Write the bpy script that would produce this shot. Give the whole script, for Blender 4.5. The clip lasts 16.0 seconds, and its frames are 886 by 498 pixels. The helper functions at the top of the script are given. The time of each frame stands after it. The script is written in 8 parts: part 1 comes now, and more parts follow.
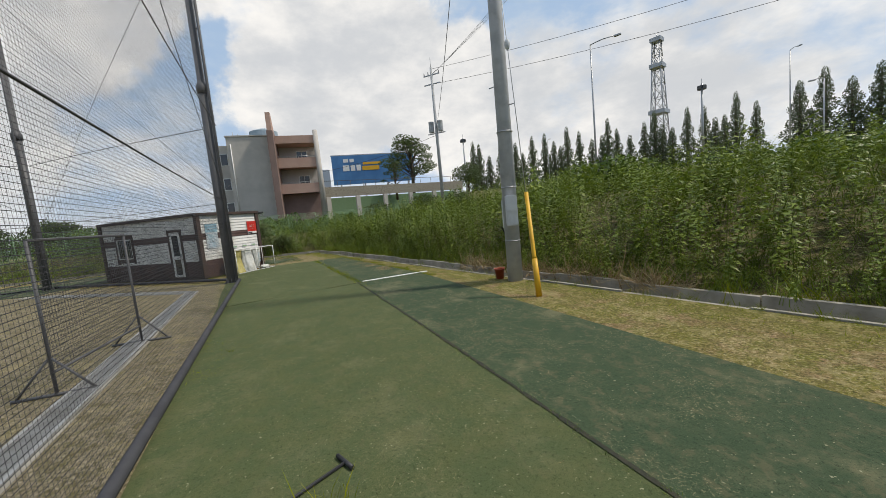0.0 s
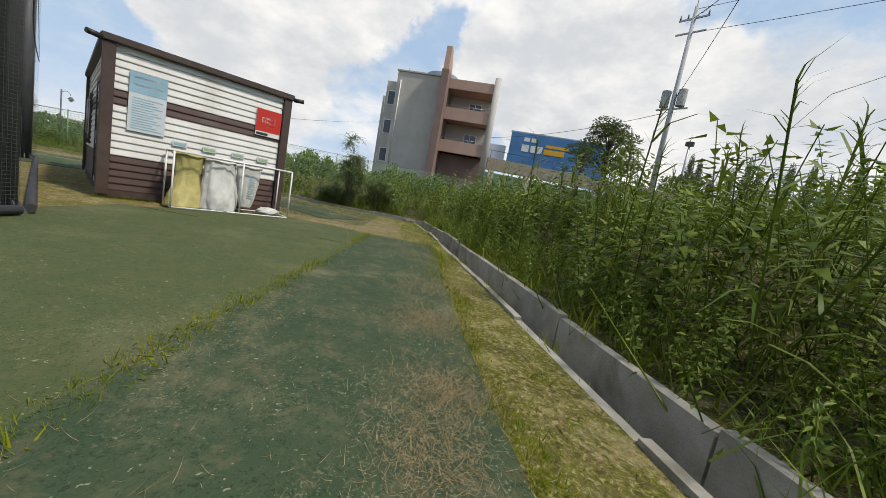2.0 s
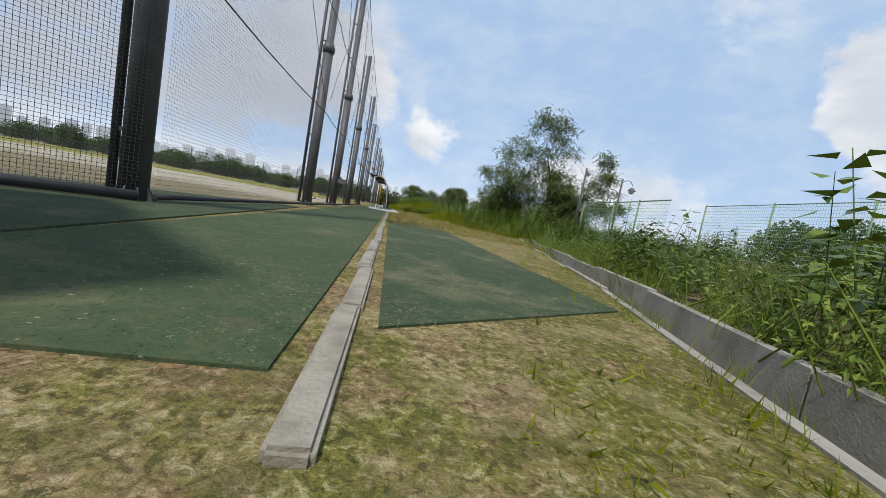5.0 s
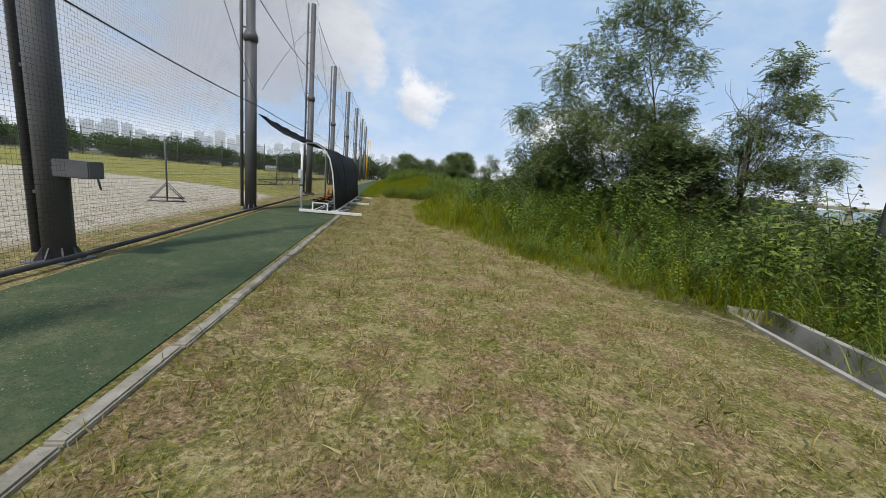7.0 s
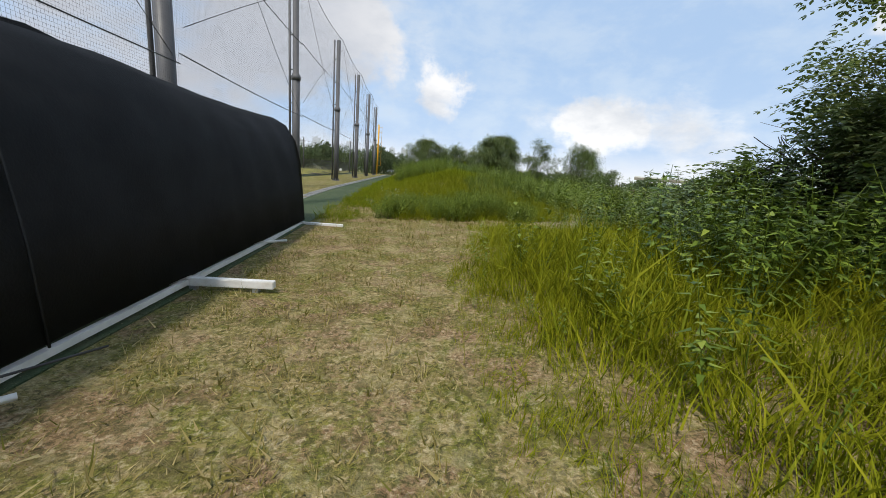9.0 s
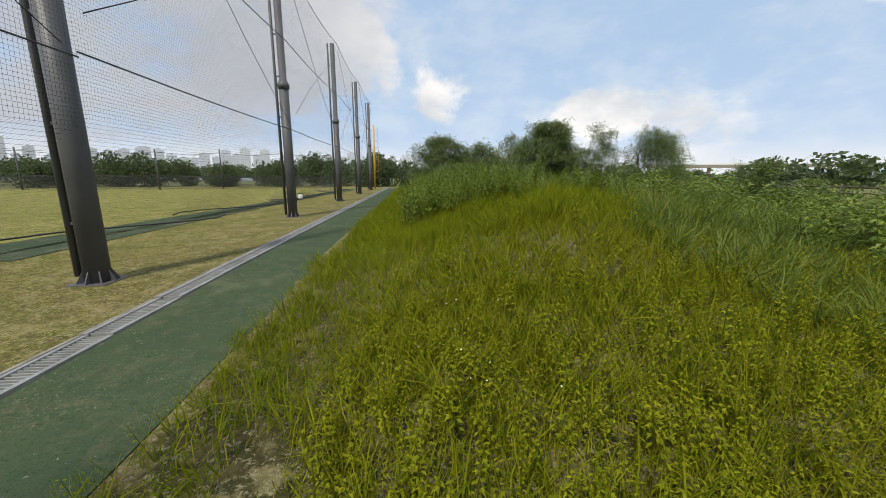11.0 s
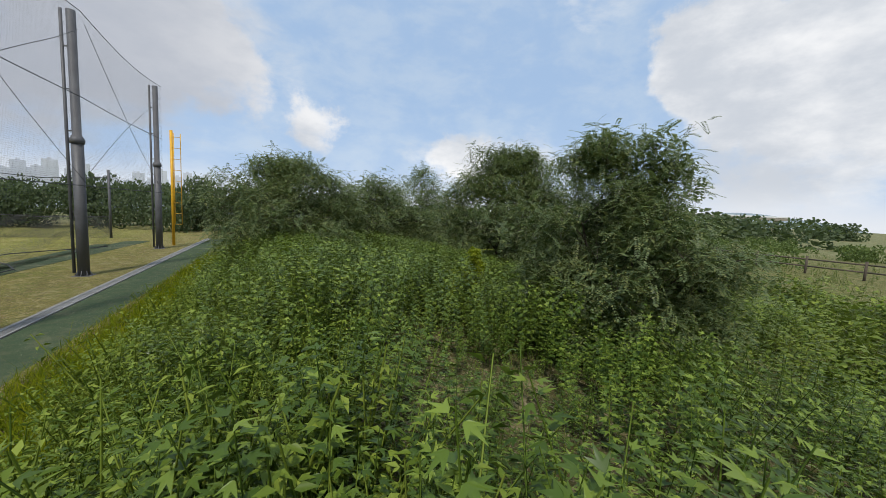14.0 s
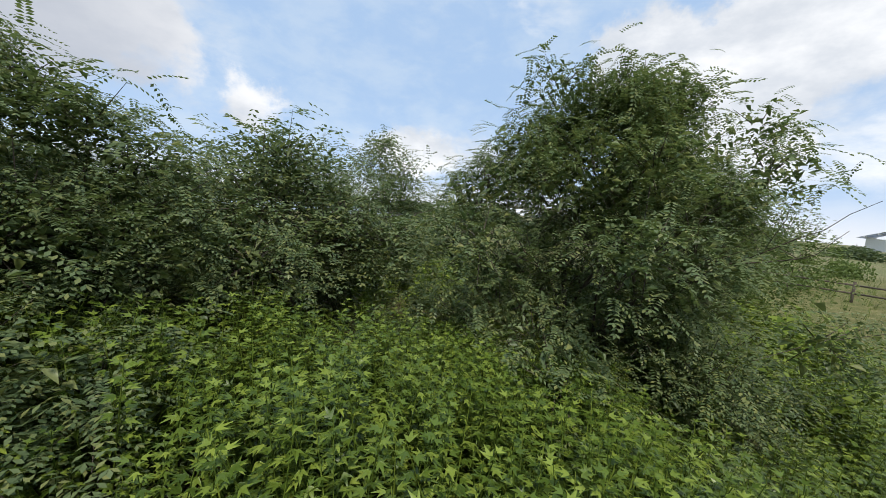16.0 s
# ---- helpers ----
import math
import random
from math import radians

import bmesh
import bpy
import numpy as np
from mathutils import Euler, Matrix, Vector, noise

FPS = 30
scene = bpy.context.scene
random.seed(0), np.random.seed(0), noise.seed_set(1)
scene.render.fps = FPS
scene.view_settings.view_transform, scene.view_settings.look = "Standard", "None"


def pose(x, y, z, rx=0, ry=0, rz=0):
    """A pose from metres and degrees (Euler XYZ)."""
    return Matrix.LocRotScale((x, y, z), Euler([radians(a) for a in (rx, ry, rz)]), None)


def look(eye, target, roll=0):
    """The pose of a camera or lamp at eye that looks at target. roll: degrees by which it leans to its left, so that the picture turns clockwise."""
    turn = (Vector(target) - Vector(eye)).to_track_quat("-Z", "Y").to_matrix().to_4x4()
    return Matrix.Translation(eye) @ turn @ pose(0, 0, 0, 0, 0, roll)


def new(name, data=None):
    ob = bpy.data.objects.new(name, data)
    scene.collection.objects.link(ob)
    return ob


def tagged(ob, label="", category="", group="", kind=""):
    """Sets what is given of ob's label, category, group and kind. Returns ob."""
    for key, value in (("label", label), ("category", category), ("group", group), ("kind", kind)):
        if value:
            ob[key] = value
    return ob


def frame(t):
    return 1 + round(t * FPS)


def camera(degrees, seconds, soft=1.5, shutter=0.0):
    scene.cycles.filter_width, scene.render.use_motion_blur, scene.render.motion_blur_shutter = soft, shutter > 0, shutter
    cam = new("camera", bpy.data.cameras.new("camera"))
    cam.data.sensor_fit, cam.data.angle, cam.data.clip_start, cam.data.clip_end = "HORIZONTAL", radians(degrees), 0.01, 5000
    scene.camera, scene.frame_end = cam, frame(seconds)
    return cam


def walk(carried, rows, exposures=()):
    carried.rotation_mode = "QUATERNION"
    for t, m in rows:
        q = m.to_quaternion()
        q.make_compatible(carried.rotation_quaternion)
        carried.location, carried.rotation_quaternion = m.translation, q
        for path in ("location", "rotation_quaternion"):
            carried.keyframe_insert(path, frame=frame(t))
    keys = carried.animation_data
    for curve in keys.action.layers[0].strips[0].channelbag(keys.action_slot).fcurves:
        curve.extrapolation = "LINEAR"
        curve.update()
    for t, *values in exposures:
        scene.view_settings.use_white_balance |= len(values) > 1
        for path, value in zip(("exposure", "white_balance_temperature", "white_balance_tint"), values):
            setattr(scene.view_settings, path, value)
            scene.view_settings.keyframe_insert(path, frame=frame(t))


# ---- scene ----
cam = camera(101, 16.0, soft=0.8)
PATH = [
    (0, (-23.430, -18.567, 1.815), (-21.698, -19.546, 1.617), -5.44),
    (0.5, (-20.933, -19.416, 2.686), (-19.187, -20.343, 2.381), -3.07),
    (1, (-18.386, -20.575, 2.786), (-16.577, -21.373, 2.482), -0.68),
    (1.5, (-15.597, -21.827, 1.752), (-13.716, -22.455, 1.487), 7.60),
    (2, (-12.524, -22.804, 1.016), (-10.551, -23.004, 0.759), 10.43),
    (2.5, (-9.128, -23.043, 1.140), (-7.173, -22.740, 0.842), 11.82),
    (3, (-5.704, -22.805, 1.193), (-3.969, -21.841, 0.947), 15.29),
    (3.2, (-4.527, -22.389, 1.230), (-2.911, -21.242, 0.961), 17.24),
    (3.5, (-2.859, -21.979, 1.036), (-1.465, -20.568, 0.781), 14.66),
    (3.6, (-2.326, -21.794, 1.015), (-0.982, -20.340, 0.729), 13.87),
    (3.8, (-1.319, -21.420, 0.872), (-0.116, -19.848, 0.586), 11.72),
    (4, (-0.431, -20.842, 0.740), (0.633, -19.166, 0.503), 10.78),
    (4.2, (0.464, -19.960, 0.637), (1.365, -18.189, 0.416), 9.47),
    (4.5, (1.541, -18.529, 0.475), (2.115, -16.622, 0.294), 12.46),
    (4.7, (2.093, -17.504, 0.446), (2.458, -15.545, 0.278), 12.16),
    (6.8, (4.029, -5.084, 1.394), (4.340, -3.142, 1.033), 5.67),
    (7, (4.071, -4.055, 1.385), (4.384, -2.114, 1.017), 5.67),
    (7.5, (4.466, -1.295, 1.376), (4.746, 0.646, 0.986), 5.59),
    (8, (4.822, 1.596, 1.392), (5.073, 3.538, 0.986), 6.49),
    (8.2, (4.937, 2.829, 1.360), (5.174, 4.773, 0.955), 6.37),
    (10.3, (3.864, 15.499, 1.457), (4.051, 17.428, 0.963), 3.36),
    (10.5, (3.915, 16.420, 1.520), (4.096, 18.340, 0.991), 3.18),
    (11, (4.088, 19.029, 1.685), (4.249, 20.983, 1.289), 0.28),
    (11.5, (4.277, 21.687, 1.912), (4.442, 23.666, 1.677), -0.76),
    (12, (4.396, 24.191, 2.281), (4.754, 26.144, 2.040), 0.43),
    (12.5, (4.703, 26.558, 2.594), (5.221, 28.475, 2.357), 1.25),
    (13, (5.081, 28.787, 2.789), (5.691, 30.678, 2.561), 1.81),
    (13.5, (5.500, 30.882, 2.894), (6.181, 32.750, 2.677), 2.27),
    (14, (5.950, 32.896, 2.883), (6.746, 34.719, 2.677), 2.87),
    (14.5, (6.524, 34.827, 2.856), (7.400, 36.614, 2.661), 3.56),
    (15, (7.052, 36.713, 2.919), (7.994, 38.465, 2.711), 3.96),
    (15.5, (7.670, 38.640, 2.973), (8.670, 40.360, 2.768), 4.46),
    (16, (8.261, 40.489, 3.066), (9.317, 42.173, 2.844), 5.18),
]
# the camera's own slow changes of exposure and white balance
EXPOSURES = [(0.0, -0.08, 6950, 10), (1.0, 0.0, 6950, 10), (2.5, 0.0, 6800, 10), (3.2, -0.08, 6550, 10), (4.5, 0.0, 6500, 10), (7.2, 0.0, 6500, 10), (8.2, 0.12, 6500, 10), (10.4, 0.12, 6950, 10), (11.0, 0.06, 6850, 10), (11.5, -0.10, 6700, 10),
             (12.0, -0.08, 6550, 10), (13.5, -0.12, 6550, 10), (14.5, 0.0, 6500, 10), (15.5, 0.17, 6500, 10), (16.0, 0.1, 6500, 10)]
walk(cam, [(t, look(eye, target, roll)) for t, eye, target, roll in PATH], EXPOSURES)

# ---------------------------------------------------------------- light
SUN_EL, SUN_AZ = radians(55), radians(208)          # azimuth clockwise from +y
SUN_DIR = Vector((math.sin(SUN_AZ) * math.cos(SUN_EL), math.cos(SUN_AZ) * math.cos(SUN_EL), math.sin(SUN_EL)))
sun = new("sun", bpy.data.lights.new("sun", "SUN"))
sun.data.energy, sun.data.angle, sun.data.color = 3.5, radians(5), (1.0, 0.95, 0.87)
sun.matrix_world = look(SUN_DIR * 50, (0, 0, 0))


class Nodes:
    """Small wrapper to write node trees in few lines."""

    def __init__(self, tree):
        self.t, self.n, self.l = tree, tree.nodes, tree.links
        self.n.clear()

    def add(self, kind, **kw):
        node = self.n.new(kind)
        for key, value in kw.items():
            if key[0] == "i" and key[1:].isdigit():
                self.put(node.inputs[int(key[1:])], value)
            elif key in node.inputs:
                self.put(node.inputs[key], value)
            else:
                setattr(node, key, value)
        return node

    def put(self, socket, value):
        if isinstance(value, bpy.types.NodeSocket):
            self.l.new(value, socket)
        elif isinstance(value, bpy.types.Node):
            self.l.new(value.outputs[0], socket)
        elif isinstance(value, (tuple, list)) and socket.type == "RGBA" and len(value) == 3:
            socket.default_value = (*value, 1)
        else:
            socket.default_value = value

    def math(self, op, a, b=0.0, c=0.0, clamp=False):
        return self.add("ShaderNodeMath", operation=op, use_clamp=clamp, i0=a, i1=b, i2=c).outputs[0]

    def mix(self, f, a, b, blend="MIX"):
        m = self.add("ShaderNodeMix", data_type="RGBA", blend_type=blend)
        self.put(m.inputs[0], f), self.put(m.inputs[6], a), self.put(m.inputs[7], b)
        return m.outputs[2]

    def noise(self, vec, scale, detail=4.0, rough=0.55, dist=0.0):
        return self.add("ShaderNodeTexNoise", Vector=vec, Scale=scale, Detail=detail, Roughness=rough, Distortion=dist).outputs[0]

    def step(self, v, lo, hi):
        return self.add("ShaderNodeMapRange", Value=v, i1=lo, i2=hi, interpolation_type="SMOOTHSTEP").outputs[0]


def sky():
    world = bpy.data.worlds.new("sky")
    scene.world = world
    world.use_nodes = True
    k = Nodes(world.node_tree)
    air = k.add("ShaderNodeTexSky", sky_type="NISHITA", sun_disc=False, sun_elevation=SUN_EL, sun_rotation=SUN_AZ, air_density=1.0, dust_density=1.4, ozone_density=1.2)
    way = k.add("ShaderNodeTexCoord").outputs["Generated"]
    xyz = k.add("ShaderNodeSeparateXYZ", Vector=way)
    up = k.math("MAXIMUM", xyz.outputs[2], 0.0)
    # clouds lie on a flat layer overhead: directions are spread over it
    flat = k.add("ShaderNodeVectorMath", operation="MULTIPLY", i0=way, i1=(1.0, 1.0, 1.9)).outputs[0]
    big = k.noise(flat, 2.1, 5.0, 0.55, 0.3)
    fine = k.noise(flat, 7.0, 8.0, 0.6, 0.2)
    body = k.math("ADD", k.math("MULTIPLY", big, 0.75), k.math("MULTIPLY", fine, 0.36))

    def heap(az, el, size, gain, spin):
        d = (math.sin(radians(az)) * math.cos(radians(el)), math.cos(radians(az)) * math.cos(radians(el)), math.sin(radians(el)))
        dot = k.add("ShaderNodeVectorMath", operation="DOT_PRODUCT", i0=spin, i1=d).outputs["Value"]
        return k.math("MULTIPLY", k.step(dot, math.cos(radians(size)), 1.0), gain)

    # ragged outlines: directions are pushed about by two sizes of swirl before the heaps are drawn
    swirl = k.add("ShaderNodeTexNoise", Vector=way, Scale=4.5, Detail=7.0, Roughness=0.62).outputs["Color"]
    push = k.add("ShaderNodeVectorMath", operation="SUBTRACT", i0=swirl, i1=(0.5, 0.5, 0.5)).outputs[0]
    push = k.add("ShaderNodeVectorMath", operation="MULTIPLY", i0=push, i1=(0.27, 0.27, 0.22)).outputs[0]
    bent = k.add("ShaderNodeVectorMath", operation="ADD", i0=way, i1=push).outputs[0]
    bent = k.add("ShaderNodeVectorMath", operation="NORMALIZE", i0=bent).outputs[0]
    heaps = [heap(*h, bent) for h in CLOUDS]
    for h in heaps:
        body = k.math("ADD", body, h)
    cover = k.step(body, 0.56, 0.80)
    shade = k.step(k.noise(flat, 3.3, 6.0, 0.6), 0.35, 0.7)
    white = k.mix(shade, (6.6, 7.0, 7.6), (10.6, 10.6, 10.6))
    for h in [heap(*h, way) for h in GREY]:
        white = k.mix(h, white, (4.6, 4.9, 5.6))
    low = k.step(up, 0.0, 0.30)
    haze = k.mix(low, (8.3, 8.7, 9.3), air)
    colour = k.mix(k.math("MULTIPLY", cover, 0.94), k.mix(0.85, haze, k.mix(k.step(fine, 0.38, 0.68), (4.4, 6.2, 8.9), (5.6, 7.1, 9.1))), white)
    colour = k.mix(k.step(up, 0.10, 0.0), colour, (8.4, 8.8, 9.4))
    bg = k.add("ShaderNodeBackground", Color=colour, Strength=0.1)
    k.add("ShaderNodeOutputWorld", Surface=bg)


# azimuth (clockwise from +y), elevation, half-width in degrees, gain
CLOUDS = [(57, 20, 8, 0.46), (66, 17, 10, 0.42), (75, 25, 11, 0.46), (86, 31, 12, 0.36), (107, 20, 15, 0.46), (121, 17, 13, 0.36), (97, 18, 8, 0.32), (-13, 18, 7, 0.26), (-7, 15, 6, 0.24), (4, 12, 5, 0.26), (27, 8, 6, 0.24), (38, 6, 9, 0.14),
          (64, 8, 12, 0.20), (-35, 20, 30, 0.20), (140, 12, 22, 0.18), (160, 14, 22, 0.14), (18, 24, 16, -0.24), (36, 20, 8, -0.22), (45, 12, 8, -0.08), (89, 24, 4, -0.16), (4, 34, 14, -0.10)]
GREY = [(-35, 14, 44, 0.85), (-70, 20, 40, 0.7)]
sky()

# ---------------------------------------------------------------- materials


def material(name, build):
    m = bpy.data.materials.new(name)
    m.use_nodes = True
    k = Nodes(m.node_tree)
    surface = build(k)
    k.add("ShaderNodeOutputMaterial", Surface=surface)
    return m


def where(k, kind="Object"):
    return k.add("ShaderNodeTexCoord").outputs[kind]


def place(k):
    return k.add("ShaderNodeNewGeometry").outputs["Position"]


def plain(name, c1, c2, scale=6.0, rough=0.7, bump=0.15, metal=0.0, dirt=None, dirt_amount=0.35, fine=60.0, coord="Object", spec=0.4, by_piece=0.0, spread=0.15):
    """A surface of two tones: broad patches, fine grain, a dirt tone in blotches, and relief."""
    def build(k):
        v = where(k, coord) if coord != "Position" else place(k)
        col = k.mix(k.step(k.noise(v, scale, 5.0), 0.35, 0.68), c1, c2)
        grain = k.noise(v, fine, 3.0)
        col = k.mix(k.math("MULTIPLY", grain, spread), col, tuple(0.45 * c for c in c1))
        if dirt:
            blot = k.step(k.noise(v, scale * 0.45, 8.0, 0.65, 0.4), 0.52, 0.72)
            col = k.mix(k.math("MULTIPLY", blot, dirt_amount), col, dirt)
        if by_piece:
            r = k.add("ShaderNodeObjectInfo").outputs["Random"]
            col = k.mix(k.math("MULTIPLY", r, by_piece), col, tuple(0.55 * c for c in c2))
        b = k.add("ShaderNodeBump", Strength=bump, Distance=0.01, Height=k.math("ADD", grain, k.noise(v, scale * 2, 4.0)))
        return k.add("ShaderNodeBsdfPrincipled", **{"Base Color": col, "Roughness": rough, "Metallic": metal, "Normal": b, "Specular IOR Level": spec})
    return material(name, build)


def leafy(name, tones, rough=0.5, clear=0.35, patch=0.6, patch_tone=None, spec=0.25):
    """Leaves: one tone for each leaf, drifting in patches over the ground, and light shining through."""
    def build(k):
        r = k.add("ShaderNodeNewGeometry").outputs["Random Per Island"]
        ramp = k.add("ShaderNodeValToRGB", Fac=r)
        ramp.color_ramp.elements[0].color, ramp.color_ramp.elements[1].color = (*tones[0], 1), (*tones[-1], 1)
        for i, c in enumerate(tones[1:-1]):
            ramp.color_ramp.elements.new((i + 1) / (len(tones) - 1)).color = (*c, 1)
        col = ramp.outputs[0]
        n = k.step(k.noise(place(k), 0.55, 3.0), 0.38, 0.66)
        col = k.mix(k.math("MULTIPLY", n, patch), col, patch_tone or tones[0])
        d = k.add("ShaderNodeBsdfPrincipled", **{"Base Color": col, "Roughness": rough, "Specular IOR Level": spec})
        t = k.add("ShaderNodeBsdfTranslucent", Color=k.mix(0.5, col, (0.12, 0.17, 0.02)))
        return k.add("ShaderNodeMixShader", i0=clear, i1=d, i2=t)
    return material(name, build)


def ground_material():
    def build(k):
        p = place(k)
        xyz = k.add("ShaderNodeSeparateXYZ", Vector=p)
        x, y = xyz.outputs[0], xyz.outputs[1]
        wob = k.math("MULTIPLY", k.math("SUBTRACT", k.noise(p, 0.35, 4.0), 0.5), 3.0)
        n1, n2, n3 = k.noise(p, 1.1, 5.0, 0.6), k.noise(p, 9.0, 5.0, 0.65), k.noise(p, 55.0, 4.0, 0.7)
        n4 = k.step(k.noise(p, 20.0, 6.0, 0.7), 0.36, 0.64)
        straw = k.mix(n4, (0.40, 0.31, 0.155), (0.22, 0.165, 0.066))
        green = k.mix(n4, (0.105, 0.118, 0.018), (0.22, 0.20, 0.045))
        soil = k.mix(n4, (0.19, 0.115, 0.062), (0.33, 0.215, 0.125))
        n5 = k.noise(p, 4.5, 9.0, 0.75)
        lawn = k.mix(k.step(k.math("ADD", k.math("MULTIPLY", n1, 0.35), k.math("MULTIPLY", n5, 0.65)), 0.43, 0.55), straw, green)
        lawn = k.mix(k.math("MULTIPLY", k.step(k.noise(p, 1.9, 8.0, 0.7), 0.49, 0.58), 0.9), lawn, soil)
        moss = k.step(k.add("ShaderNodeMapRange", Value=y, i1=-14.0, i2=-17.0).outputs[0], 0.0, 1.0)
        lawn = k.mix(k.math("MULTIPLY", moss, k.math("MULTIPLY", k.step(k.noise(p, 1.3, 6.0, 0.65), 0.42, 0.6), 0.75)), lawn, k.mix(n4, (0.118, 0.124, 0.010), (0.175, 0.145, 0.036)))
        # bare trodden ground round the hut
        dx, dy = k.math("SUBTRACT", x, -0.6), k.math("SUBTRACT", y, -19.6)
        near_hut = k.step(k.math("ADD", k.math("SQRT", k.math("ADD", k.math("MULTIPLY", dx, dx), k.math("MULTIPLY", dy, dy))), wob), 6.0, 3.0)
        bare = k.step(k.noise(p, 1.7, 5.0, 0.6), 0.40, 0.58)
        lawn = k.mix(k.math("MULTIPLY", near_hut, k.math("MULTIPLY", bare, 0.9)), lawn, k.mix(n4, (0.18, 0.138, 0.085), (0.285, 0.222, 0.142)))
        # sports field behind the net
        pale = k.mix(n2, (0.47, 0.42, 0.35), (0.56, 0.51, 0.44))
        turf = k.mix(k.step(n1, 0.4, 0.65), (0.20, 0.21, 0.035), (0.29, 0.265, 0.062))
        dx, dy = k.math("DIVIDE", k.math("SUBTRACT", x, -13.0), 1.0), k.math("SUBTRACT", y, 3.0)
        r = k.math("ADD", k.math("SQRT", k.math("ADD", k.math("MULTIPLY", dx, dx), k.math("MULTIPLY", dy, dy))), wob)
        field = k.mix(k.step(r, 16.0, 15.0), turf, pale)
        ring = k.step(k.math("ABSOLUTE", k.math("SUBTRACT", r, 3.0)), 2.0, 1.4)
        field = k.mix(k.math("MULTIPLY", ring, 0.35), field, (0.30, 0.24, 0.17))
        slant = k.math("SUBTRACT", k.math("ADD", y, 18.3), k.math("MULTIPLY", k.math("ADD", x, 8.1), 0.93))
        inside = k.math("MULTIPLY", k.step(y, -18.3, -17.8), k.math("MULTIPLY", k.step(slant, -0.2, 0.4), k.step(x, -0.4, -1.2)))
        col = k.mix(inside, lawn, field)
        strip = k.math("MULTIPLY", k.step(k.math("ADD", x, k.math("MULTIPLY", wob, 0.3)), -4.5, -3.0), k.math("MULTIPLY", k.step(x, 1.6, 1.3), k.step(k.math("ADD", y, wob), 15.0, 20.0)))
        col = k.mix(k.math("MULTIPLY", strip, 0.8), col, k.mix(k.step(n5, 0.50, 0.60), k.mix(k.step(n1, 0.38, 0.62), (0.135, 0.145, 0.018), (0.22, 0.185, 0.045)), (0.19, 0.135, 0.065)))
        # earth under the weeds with their shade mixed into its dark colour, a bare track, far meadows
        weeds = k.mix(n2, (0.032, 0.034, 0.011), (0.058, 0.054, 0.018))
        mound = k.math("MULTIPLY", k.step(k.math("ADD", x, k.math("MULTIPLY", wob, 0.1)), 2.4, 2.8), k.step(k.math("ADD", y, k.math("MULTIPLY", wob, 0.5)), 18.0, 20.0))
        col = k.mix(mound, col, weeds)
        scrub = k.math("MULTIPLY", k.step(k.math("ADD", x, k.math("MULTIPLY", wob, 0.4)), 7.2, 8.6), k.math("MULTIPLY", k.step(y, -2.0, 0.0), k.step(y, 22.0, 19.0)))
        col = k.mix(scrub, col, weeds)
        dx, dy = k.math("SUBTRACT", x, 8.5), k.math("SUBTRACT", y, 17.3)
        track = k.step(k.math("ADD", k.math("ABSOLUTE", k.math("SUBTRACT", dy, k.math("MULTIPLY", dx, 0.42))), k.math("MULTIPLY", wob, 0.25)), 1.5, 0.9)
        track = k.math("MULTIPLY", track, k.math("MULTIPLY", k.step(x, 5.6, 7.2), k.step(x, 30.0, 20.0)))
        col = k.mix(track, col, k.mix(n2, (0.40, 0.31, 0.21), (0.31, 0.25, 0.16)))
        # dark earth, its colour deepened by the growth's shade, on the bank and along the drain past the hut
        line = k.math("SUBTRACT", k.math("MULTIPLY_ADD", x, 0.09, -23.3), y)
        verge = k.math("MULTIPLY", k.step(line, -1.3, -0.5), k.step(x, 2.6, 1.4))
        edge = k.math("SUBTRACT", x, k.math("MULTIPLY_ADD", y, 0.29, 8.84))
        verge = k.math("MAXIMUM", verge, k.math("MULTIPLY", k.step(edge, -1.7, -0.7), k.step(y, -6.0, -12.0)))
        col = k.mix(k.math("MULTIPLY", verge, k.step(k.noise(p, 2.2, 7.0, 0.7), 0.36, 0.56)), col, k.mix(n4, (0.108, 0.122, 0.010), (0.165, 0.142, 0.028)))
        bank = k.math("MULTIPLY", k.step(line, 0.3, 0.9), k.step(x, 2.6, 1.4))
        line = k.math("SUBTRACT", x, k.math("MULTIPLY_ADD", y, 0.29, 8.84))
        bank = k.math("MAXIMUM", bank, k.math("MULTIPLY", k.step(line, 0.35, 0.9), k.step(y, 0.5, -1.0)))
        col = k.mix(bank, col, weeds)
        # gravel and earth of the field next to the hut
        col = k.mix(k.math("MULTIPLY", inside, k.step(k.math("ADD", y, wob), 1.0, -5.0)), col, k.mix(n4, (0.28, 0.235, 0.165), (0.18, 0.15, 0.10)))
        side = k.math("MULTIPLY", k.step(k.math("ADD", x, wob), 12.0, 15.0), k.step(y, 21.0, 26.0))
        col = k.mix(side, col, k.mix(k.step(n1, 0.38, 0.62), (0.085, 0.105, 0.020), (0.15, 0.15, 0.045)))
        far = k.step(k.math("ADD", k.math("MULTIPLY", x, x), k.math("MULTIPLY", y, y)), 3600.0, 8000.0)
        col = k.mix(far, col, k.mix(k.step(k.noise(p, 0.05, 4.0), 0.4, 0.6), (0.14, 0.17, 0.07), (0.20, 0.20, 0.10)))
        # blades and crumbs: pale and dark flecks a few centimetres wide
        fleck = k.noise(p, 27.0, 5.0, 0.72, 0.6)
        col = k.mix(k.math("MULTIPLY", k.step(fleck, 0.53, 0.61), 0.62), col, k.mix(0.55, col, (0.66, 0.57, 0.38)))
        col = k.mix(k.math("MULTIPLY", k.step(fleck, 0.48, 0.40), 0.82), col, (0.055, 0.055, 0.022))
        tone = k.noise(p, 2.6, 6.0, 0.7, 0.5)
